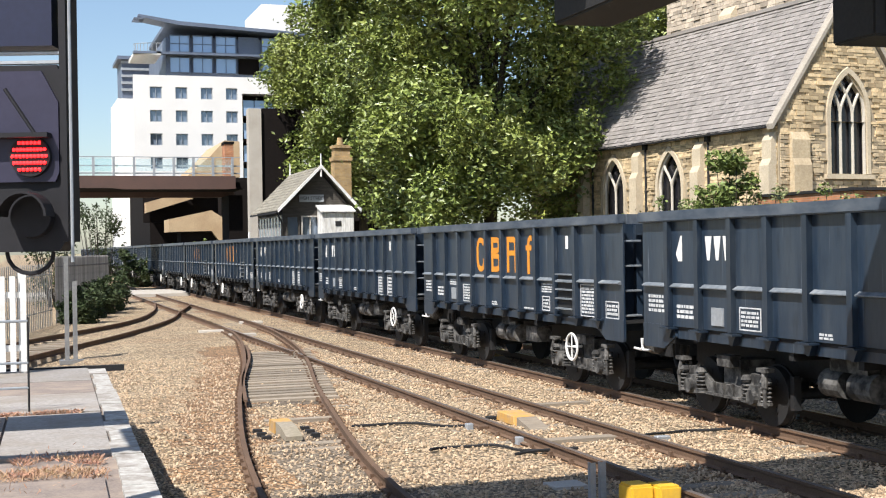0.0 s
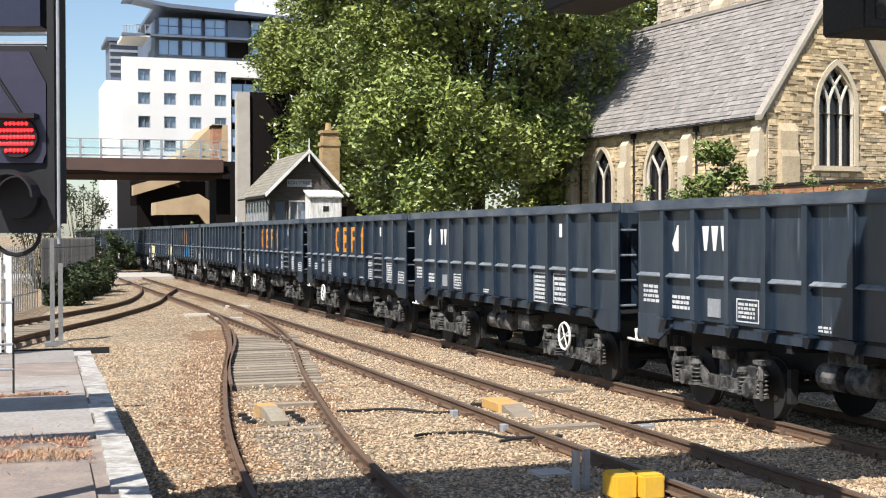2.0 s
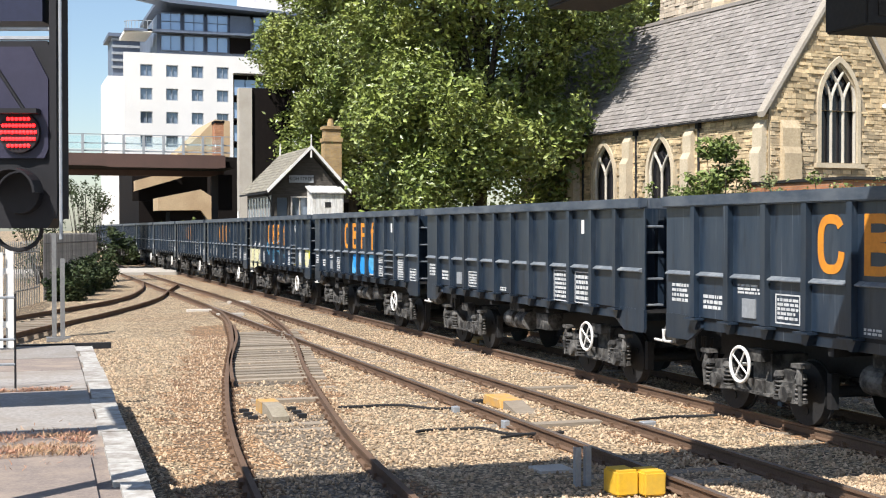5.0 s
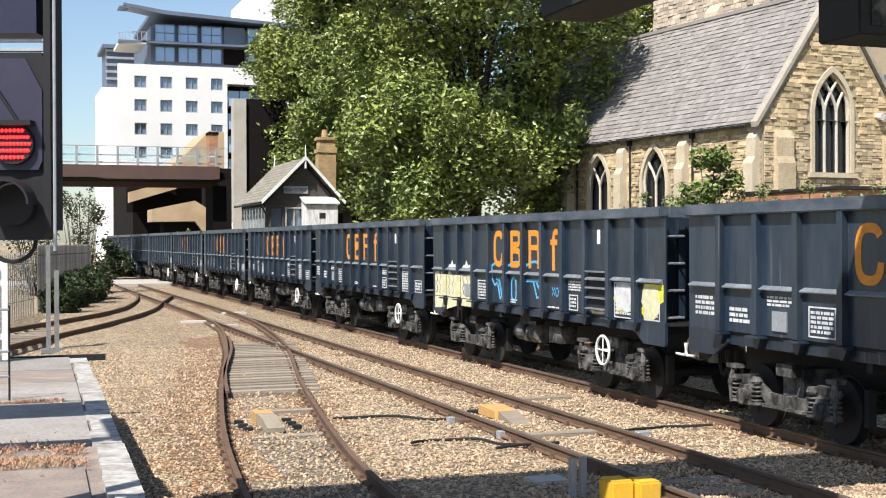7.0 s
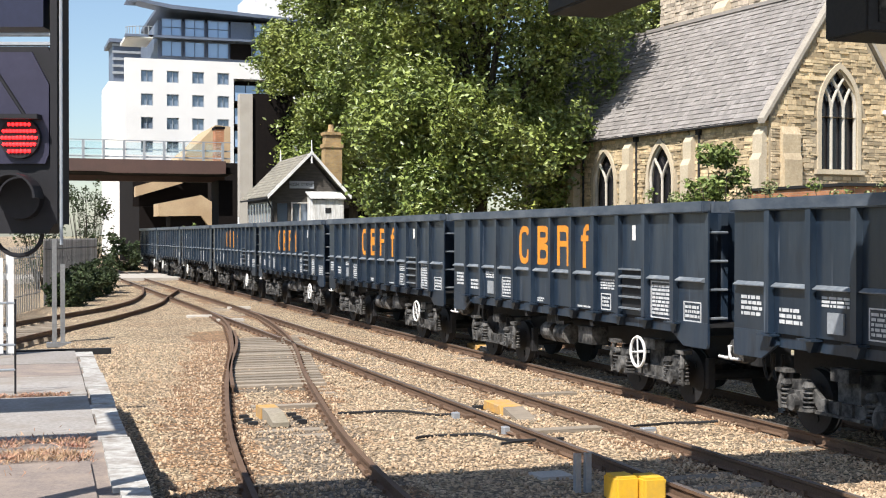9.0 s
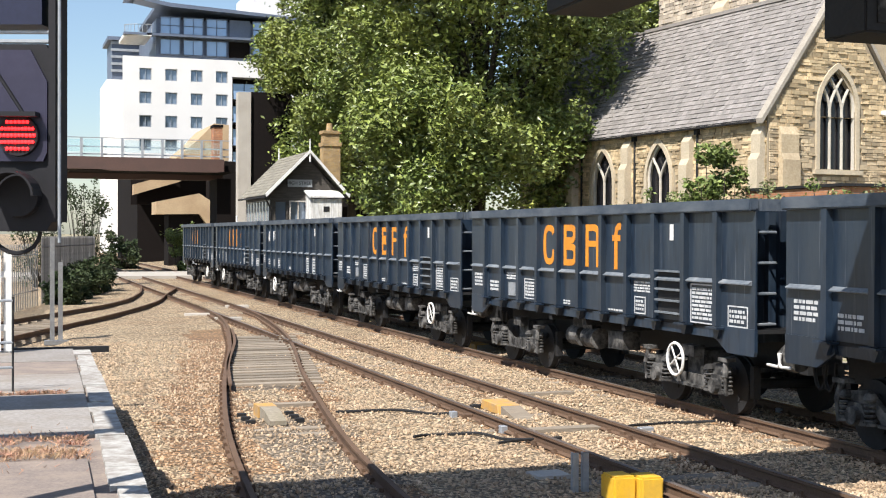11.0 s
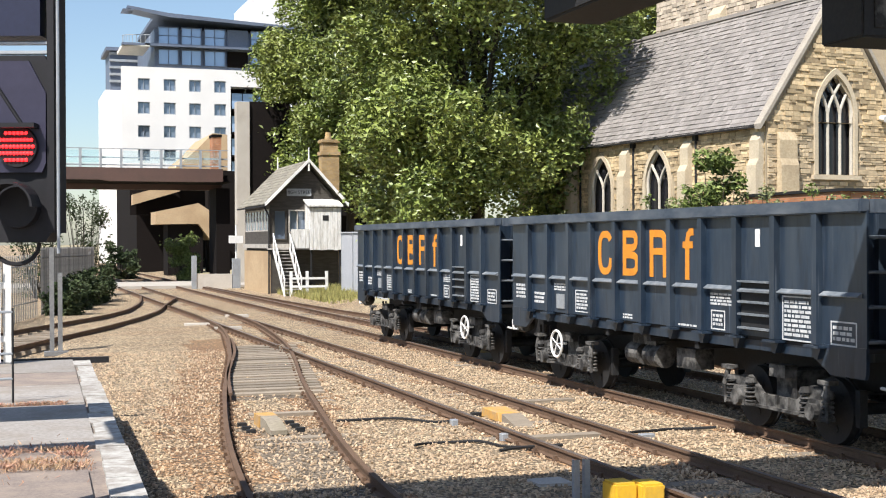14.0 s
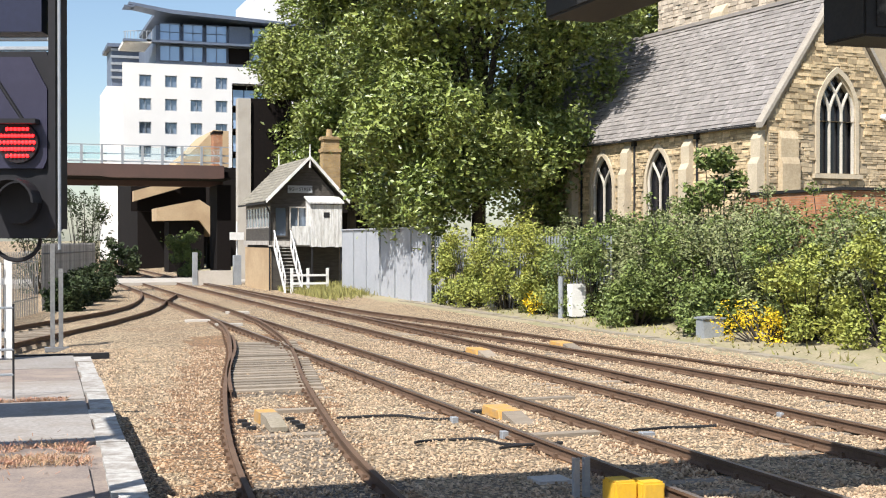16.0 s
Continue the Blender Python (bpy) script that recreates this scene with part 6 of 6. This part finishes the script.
def build_green():
    make_tree(24.0, 91, 5.0, 25, 6.3, 6.0, 120000, 0.30, 3, "tall leafy green plane tree behind the chimney")
    make_tree(20.9, 56.2, 4.4, 25, 6.2, 6.4, 175000, 0.25, 8, "large leafy green plane tree beside the church")
    make_tree(33.2, 67, 3.0, 22, 5.0, 4.6, 70000, 0.27, 9, "dark leafy tree behind the church end")
    make_bush(20.4, 63.8, 2.0, 5.1, 5200, 0.16, 31, SHRUB_Y, "light green elder bush with white blossom", flowers=WHITE)
    rnd = random.Random(77)
    spots = [(17.9, 51.0, 0.9, 2.9, SHRUB_Y), (18.2, 49.0, 1.4, 3.4, SHRUB_Y), (18.5, 46.3, 1.7, 3.8, SHRUB_Y), (19.0, 43.2, 1.8, 3.5, SHRUB_Y), (19.4, 40.3, 1.9, 3.3, SHRUB), (19.9, 37.4, 2.0, 3.5, SHRUB_GREY), (20.1, 34.6, 2.0, 3.5, SHRUB), (20.6, 31.9, 2.1, 3.5, SHRUB_GREY),
             (20.9, 29.3, 2.0, 3.3, SHRUB), (21.3, 26.9, 2.0, 3.3, SHRUB_GREY), (21.6, 24.2, 2.1, 3.4, SHRUB_Y), (22.2, 38, 1.9, 4.3, SHRUB), (22.4, 34.5, 1.8, 3.8, SHRUB_GREY), (22.5, 31, 1.9, 3.7, SHRUB), (22.6, 27.5, 1.9, 3.9, SHRUB_GREY),
             (19.4, 28.0, 1.3, 2.3, SHRUB_Y), (18.7, 36, 1.2, 1.7, SHRUB), (18.5, 43.2, 1.0, 1.5, SHRUB_Y), (21.8, 42.5, 1.9, 3.5, SHRUB), (20.1, 25.4, 1.4, 2.9, SHRUB_Y), (18.9, 31.8, 1.1, 1.5, SHRUB), (20.9, 46, 1.7, 3.4, SHRUB_GREY), (23.0, 24.5, 1.8, 3.9, SHRUB)]
    for k, (x, y, w, h, m) in enumerate(spots):
        make_bush(x, y, w, h, 10000, 0.115, 100 + k, m, ("yellow-green" if m is SHRUB_Y else "grey-green" if m is SHRUB_GREY else "dense green") + " leafy bush beside the track")
    make_bush(22.2, 37.0, 1.1, 6.2, 5000, 0.2, 140, SHRUB, "tall young sapling rising above the bushes")
    make_bush(18.8, 28.9, 1.3, 0.8, 1500, 0.08, 150, FLOWER, "low bush covered in yellow flowers")
    make_bush(18.2, 42.6, 0.5, 0.6, 600, 0.10, 151, FLOWER, "small bush covered in yellow flowers")
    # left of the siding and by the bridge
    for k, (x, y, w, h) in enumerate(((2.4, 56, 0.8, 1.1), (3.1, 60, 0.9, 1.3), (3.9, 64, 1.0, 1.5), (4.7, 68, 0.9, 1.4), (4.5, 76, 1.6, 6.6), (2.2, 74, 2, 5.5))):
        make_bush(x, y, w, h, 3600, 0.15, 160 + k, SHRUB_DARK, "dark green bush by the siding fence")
    make_bush(9.4, 110, 1.6, 3.6, 2200, 0.28, 170, SHRUB_DARK, "dark green bush beyond the level crossing")
    make_bush(13.7, 105, 1.5, 3.9, 6500, 0.2, 171, SHRUB, "dark green bush beyond the level crossing")
    # dry grass by the signal box
    rnd = random.Random(5)
    v, f = [], []
    for _ in range(9000):
        x, y = rnd.uniform(15, 18.6), rnd.uniform(16, 74)
        if rnd.random() < 0.5:
            y = rnd.uniform(62, 73)
        if y < 60 and (x < 17.4 or rnd.random() < 0.5):
            continue
        h = rnd.uniform(0.1, 0.45) if y > 60 else rnd.uniform(0.05, 0.22)
        a = rnd.uniform(0, 6.3)
        dx, dy = 0.03 * math.cos(a), 0.03 * math.sin(a)
        z = ground_height(x, y) - 0.02
        k = len(v)
        v += [(x - dx, y - dy, z), (x + dx, y + dy, z), (x + rnd.gauss(0, .1), y + rnd.gauss(0, .1), z + h)]
        f.append((k, k + 1, k + 2))
    me = bpy.data.meshes.new("dry_grass")
    me.from_pydata(v, [], f)
    me.materials.append(DRY)
    tagged(new("dry_grass", me), "tufts of dry yellow grass by the track", "grass", kind="stuff")


# ---- track furniture ----
def magnet(x, y, label):
    g = empty("track_magnet", x, y, -0.17, label, "track magnet", "track magnets")
    bm = bmesh.new()
    prism(bm, [(-0.5, 0), (-0.42, 0.16), (0.3, 0.17), (0.36, 0)], -0.2, 0.2, "x")
    bmesh.ops.bevel(bm, geom=bm.edges[:], offset=0.012, segments=1, affect="EDGES")
    part("cover", bm, OCHRE, g)
    bm = bmesh.new()
    prism(bm, [(-1.15, 0.0), (-1.1, 0.03), (-0.52, 0.15), (-0.52, 0.0)], -0.17, 0.17, "x")
    part("ramp", bm, TIMBER, g, "grey sloping ramp plate")
    bm = bmesh.new()
    bx(bm, -0.32, 0.32, 0.42, 0.56, 0, 0.05)
    part("bracket", bm, BLACK, g)


def build_track_furniture():
    magnet(A_MID, 20.2, "worn ochre-yellow track magnet between the rails")
    magnet(B_MID, 31.3, "worn ochre-yellow track magnet between the rails")
    magnet(14.6, 32.6, "worn ochre-yellow track magnet between the rails")
    g = empty("rail_box", 4.05, 20.2, -0.17, "grey and yellow box between turnout rails", "track box")
    bm = bmesh.new()
    prism(bm, [(-0.55, 0.0), (-0.55, 0.07), (-0.1, 0.17), (0.3, 0.19), (0.3, 0.0)], -0.13, 0.13, "x")
    part("cover", bm, TROUGH, g)
    bm = bmesh.new()
    bx(bm, -0.15, 0.15, 0.31, 0.75, 0.0, 0.19)
    part("end_block", bm, OCHRE, g)
    for dx in (-0.45, 0.33):
        for dy in (-0.3, 0.1, 0.5):
            bm = bmesh.new()
            bx(bm, dx, dx + 0.14, dy, dy + 0.12, -0.02, 0.06)
            part("clip", bm, BLACK, g)
    y = empty("yellow_case", 6.72, 12.98, -0.17, "pair of bright yellow track cases", "track case")
    for dx, dy, h in ((-0.17, 0.1, 0.29), (0.12, 0.0, 0.28)):
        bm = bmesh.new()
        bx(bm, dx - 0.14, dx + 0.14, dy - 0.25, dy + 0.1, 0, h)
        bmesh.ops.bevel(bm, geom=bm.edges[:], offset=0.025, segments=2, affect="EDGES")
        part("case", bm, YELLOW, y)
    st = empty("steel_stake", 6.22, 13.5, -0.17, "pair of galvanised steel stakes by the rail", "stake")
    for dx in (0, 0.13):
        bm = bmesh.new()
        prism(bm, [(dx, 0), (dx + 0.07, 0), (dx + 0.07, 0.012), (dx + 0.012, 0.012), (dx + 0.012, 0.07), (dx, 0.07)], 0, 0.46, "z")
        part("stake", bm, GREY_STEEL, st)
    # cables lying on the ballast
    rnd = random.Random(2)
    for pts in ([(5.6, 17.6), (6.0, 17.9), (6.5, 17.75), (6.9, 17.2), (7.0, 16.9)], [(6.6, 16.8), (7.0, 16.9), (7.6, 16.9)], [(5.2, 20.6), (6.2, 20.4), (7.0, 19.8)], [(9.0, 17.6), (9.9, 18.0), (10.6, 17.7)]):
        bm = bmesh.new()
        path = [(a, b) for a, b in curve_of([(p[0], p[1]) for p in pts], 0.1)]
        for (a, b), (c_, d) in zip(path, path[1:]):
            rod(bm, (b, a, -0.13 + 0.02 * math.sin(a * 9)), (d, c_, -0.13 + 0.02 * math.sin(c_ * 9)), 0.022, 6)
        tagged(part("cable", bm, BLACK), "black cable lying across the ballast", "cable")
    # lineside posts and boxes
    p = empty("lineside_post", 18.1, 40.4, -0.2, "grey post with a pale cabinet beside bushes", "post")
    bm = bmesh.new()
    rod(bm, (0, 0, 0), (0, 0, 1.75), 0.09, 10)
    part("post", bm, GREY_STEEL, p)
    bm = bmesh.new()
    bx(bm, 0.15, 0.65, -0.6, -0.2, 0.4, 1.5)
    part("cabinet", bm, WHITE, p)
    bm = bmesh.new()
    bx(bm, 0.3, 0.4, -0.45, -0.35, 0, 0.4)
    part("leg", bm, GREY_STEEL, p)
    b = empty("lineside_box", 18.35, 31.0, -0.12, "grey steel lineside box on short legs", "equipment box")
    bm = bmesh.new()
    bx(bm, -0.33, 0.33, -0.2, 0.2, 0.2, 0.75)
    bmesh.ops.bevel(bm, geom=bm.edges[:], offset=0.02, segments=2, affect="EDGES")
    part("body", bm, GREY_STEEL, b)
    bm = bmesh.new()
    prism(bm, [(-0.36, 0.76), (0.36, 0.76), (0.36, 0.8), (0, 0.84), (-0.36, 0.8)], -0.24, 0.24, "y")
    part("lid", bm, GREY_STEEL, b)
    for x in (-0.25, 0.25):
        bm = bmesh.new()
        bx(bm, x - 0.03, x + 0.03, -0.03, 0.03, -0.1, 0.2)
        part("leg", bm, GREY_STEEL, b)
    q = empty("steel_post", 1.25, 37.2, -0.3, "grey steel double post beside the siding", "post")
    for dx in (0, 0.22):
        bm = bmesh.new()
        bx(bm, dx, dx + 0.12, 0, 0.12, 0, 3.0 if dx == 0 else 2.3)
        part("post", bm, DARK_STEEL, q)
    bm = bmesh.new()
    bx(bm, -0.15, 0.5, -0.1, 0.25, 0, 0.12)
    part("foot", bm, DARK_STEEL, q)
    # concrete boards of the turnout
    for x, y in ((6.7, 47.0), (9.0, 52.0), (7.4, 44.5)):
        bm = bmesh.new()
        bx(bm, x - 0.45, x + 0.45, y - 0.22, y + 0.22, -0.2, -0.09)
        tagged(part("loose_board", bm, CONCRETE), "pale board lying between the rails", "board")
    # concrete trough along the far side
    bm = bmesh.new()
    for k in range(40):
        bx(bm, 17.0, 17.35, 16 + k * 1.0, 16.97 + k * 1.0, -0.3, ground_height(17.2, 16.5 + k) + 0.03 + random.uniform(-0.012, 0.012))
    tagged(part("cable_trough", bm, TROUGH), "dirty concrete cable trough lids", "cable trough", kind="stuff")


def build_point_gear():
    """Rodding and plates beside the far rails."""
    for x, y, n in ((12.5, 19.2, 5), (8.75, 17.2, 3), (7.1, 17.9, 2), (6.9, 19.6, 2)):
        g = empty("point_gear", x, y, -0.19, "small dark rail joint and clamp pieces", "rail fastening", "rail joints")
        rnd = random.Random(int(x * 10 + y))
        for k in range(n):
            bm = bmesh.new()
            a, b = rnd.uniform(-0.25, 0.3), -k * 0.22
            bx(bm, a, a + rnd.uniform(0.08, 0.25), b, b + 0.13, 0, rnd.uniform(0.06, 0.13))
            bmesh.ops.bevel(bm, geom=bm.edges[:], offset=0.01, segments=1, affect="EDGES")
            part("clamp", bm, RAIL if k % 3 else GREY_STEEL, g)
    for x, y, w, d, m in ((7.9, 17.9, 0.75, 0.13, TIMBER), (4.6, 21.9, 0.6, 0.12, TIMBER), (6.35, 14.5, 0.22, 0.2, CONCRETE), (9.6, 22.0, 0.5, 0.12, TIMBER)):
        bm = bmesh.new()
        bx(bm, x - w, x + w, y - d, y + d, -0.2, -0.125)
        tagged(part("loose_plank", bm, m), "weathered plank lying on the ballast", "plank")


def build_stones():
    """Loose stones of the near ballast."""
    rnd = random.Random(12)
    ico = bmesh.new()
    bmesh.ops.create_icosphere(ico, subdivisions=1, radius=1)
    base = np.array([v.co[:] for v in ico.verts])
    faces = np.array([[v.index for v in f.verts] for f in ico.faces])
    ico.free()
    vs, fs = [], []
    rails_x = (A_MID - 0.75, A_MID + 0.75, B_MID - 0.75, B_MID + 0.75)
    n = 0
    while n < 40000:
        y = 12.0 + 24.0 * rnd.random() ** 1.5
        x = rnd.uniform(1.7, 17.0)
        if min(abs(x - r) for r in rails_x) < 0.09 or abs(x - lerp_path(D_LEFT, y)) < 0.09 or abs(x - lerp_path(D_RIGHT, y)) < 0.09:
            continue
        s = rnd.uniform(0.013, 0.034)
        if 24 < y < 37 and lerp_path(D_LEFT, y) < x < lerp_path(D_RIGHT, y) and rnd.random() < 0.8:
            continue
        q = np.array(Euler((rnd.uniform(0, 6), rnd.uniform(0, 6), rnd.uniform(0, 6))).to_matrix())
        sc = np.array([s, s * rnd.uniform(0.6, 0.9), s * rnd.uniform(0.5, 0.8)])
        p = (base * sc * np.random.uniform(0.65, 1.3, (12, 1))) @ q.T + np.array([x, y, ground_height(x, y) + s * 0.3])
        fs.append(faces + len(vs) * 12)
        vs.append(p)
        n += 1
    me = bpy.data.meshes.new("ballast_stones")
    me.from_pydata(np.concatenate(vs).tolist(), [], np.concatenate(fs).tolist())
    me.materials.append(STONE_BIT)
    tagged(new("ballast_stones", me), "loose tan ballast stones round the rails", "ballast", kind="stuff")


def brick_mat(name, c1, c2, mortar):
    m = bpy.data.materials.new(name)
    m.use_nodes = True
    n, l = m.node_tree.nodes, m.node_tree.links
    tc, mp, br, bp = n.new("ShaderNodeTexCoord"), n.new("ShaderNodeMapping"), n.new("ShaderNodeTexBrick"), n.new("ShaderNodeBump")
    sep, comb, add = n.new("ShaderNodeSeparateXYZ"), n.new("ShaderNodeCombineXYZ"), n.new("ShaderNodeMath")
    l.new(tc.outputs["Object"], sep.inputs[0])
    l.new(sep.outputs[0], add.inputs[0])
    l.new(sep.outputs[1], add.inputs[1])
    l.new(add.outputs[0], comb.inputs[0])
    l.new(sep.outputs[2], comb.inputs[1])
    l.new(comb.outputs[0], br.inputs["Vector"])
    br.inputs["Scale"].default_value, br.inputs["Brick Width"].default_value, br.inputs["Row Height"].default_value, br.inputs["Mortar Size"].default_value = 1.0, 0.225, 0.075, 0.006
    br.inputs["Color1"].default_value, br.inputs["Color2"].default_value, br.inputs["Mortar"].default_value = (*c1, 1), (*c2, 1), (*mortar, 1)
    ns, mx = n.new("ShaderNodeTexNoise"), n.new("ShaderNodeMix")
    ns.inputs["Scale"].default_value = 1.4
    mx.data_type, mx.blend_type = "RGBA", "MULTIPLY"
    mx.inputs[0].default_value = 0.7
    l.new(tc.outputs["Object"], ns.inputs[0])
    rp = n.new("ShaderNodeMapRange")
    rp.inputs[1].default_value, rp.inputs[2].default_value, rp.inputs[3].default_value = 0.3, 0.7, 0.5
    l.new(ns.outputs[0], rp.inputs[0])
    l.new(br.outputs["Color"], mx.inputs[6])
    l.new(rp.outputs[0], mx.inputs[7])
    b = n["Principled BSDF"]
    b.inputs["Roughness"].default_value = 0.9
    l.new(mx.outputs[2], b.inputs["Base Color"])
    bp.inputs["Distance"].default_value, bp.inputs["Strength"].default_value, bp.invert = 0.01, 0.6, True
    l.new(br.outputs["Fac"], bp.inputs["Height"])
    l.new(bp.outputs[0], b.inputs["Normal"])
    return m


DRY = mat("dry grass blade", (0.34, 0.30, 0.10), (0.24, 0.24, 0.08), 0.8, fine=4, bump=0, rnd=0.4, island=True)
BRICK_W = brick_mat("red brickwork", (0.54, 0.24, 0.11), (0.42, 0.17, 0.08), (0.36, 0.27, 0.2))
BUFF_W = brick_mat("buff brickwork", (0.50, 0.33, 0.14), (0.40, 0.26, 0.11), (0.36, 0.3, 0.22))
STONE_ISLE = mat("golden limestone blocks", (0.62, 0.49, 0.30), (0.48, 0.36, 0.21), 0.92, fine=10, coarse=0.8, bump=0.6, rnd=0.38, island=True, c3=(0.32, 0.24, 0.15))
STONE_PALE = mat("pale rubble blocks", (0.58, 0.50, 0.40), (0.45, 0.38, 0.30), 0.92, fine=10, coarse=0.8, bump=0.5, rnd=0.35, island=True, c3=(0.25, 0.2, 0.15))
LICHEN = mat("lichened slate", (0.27, 0.245, 0.19), (0.17, 0.155, 0.125), 0.9, fine=9, coarse=1.0, rnd=0.18, island=True, c3=(0.20, 0.185, 0.15))
# Weathered wood of the walls; its dark also paints the base's shaded front.
DARKWOOD_SHADE = mat("dark weathered boarding", (0.06, 0.052, 0.044), (0.042, 0.037, 0.032), 0.85, fine=10, coarse=1.5, stretch=(1, 1, 6), c3=(0.11, 0.10, 0.085))
OLDWOOD_W = mat("flaking white boards", (0.72, 0.71, 0.68), (0.62, 0.61, 0.58), 0.8, fine=10, coarse=2.5, stretch=(3, 3, 0.4), c3=(0.28, 0.25, 0.21), amount=0.6, rnd=0.1, island=True)
TIMBER_DARK = mat("dark weathered pales", (0.13, 0.125, 0.12), (0.20, 0.19, 0.18), 0.8, fine=8, coarse=1, rnd=0.35)
CLEAR = bpy.data.materials.new("clear parapet glass")
CLEAR.use_nodes = True
CLEAR.node_tree.nodes["Principled BSDF"].inputs["Transmission Weight"].default_value = 0.95
CLEAR.node_tree.nodes["Principled BSDF"].inputs["Roughness"].default_value = 0.02
CLEAR.node_tree.nodes["Principled BSDF"].inputs["Base Color"].default_value = (0.8, 0.92, 0.95, 1)
CLEAR.node_tree.nodes["Principled BSDF"].inputs["IOR"].default_value = 1.05

build_ground()
build_tracks()
build_train()
build_platform()
build_red_signal()
build_footbridge()
build_building()
build_bridge()
build_signal_box()
build_church()
build_fence()
build_brick_wall()
build_green()
build_track_furniture()
build_point_gear()
build_stones()
motions()
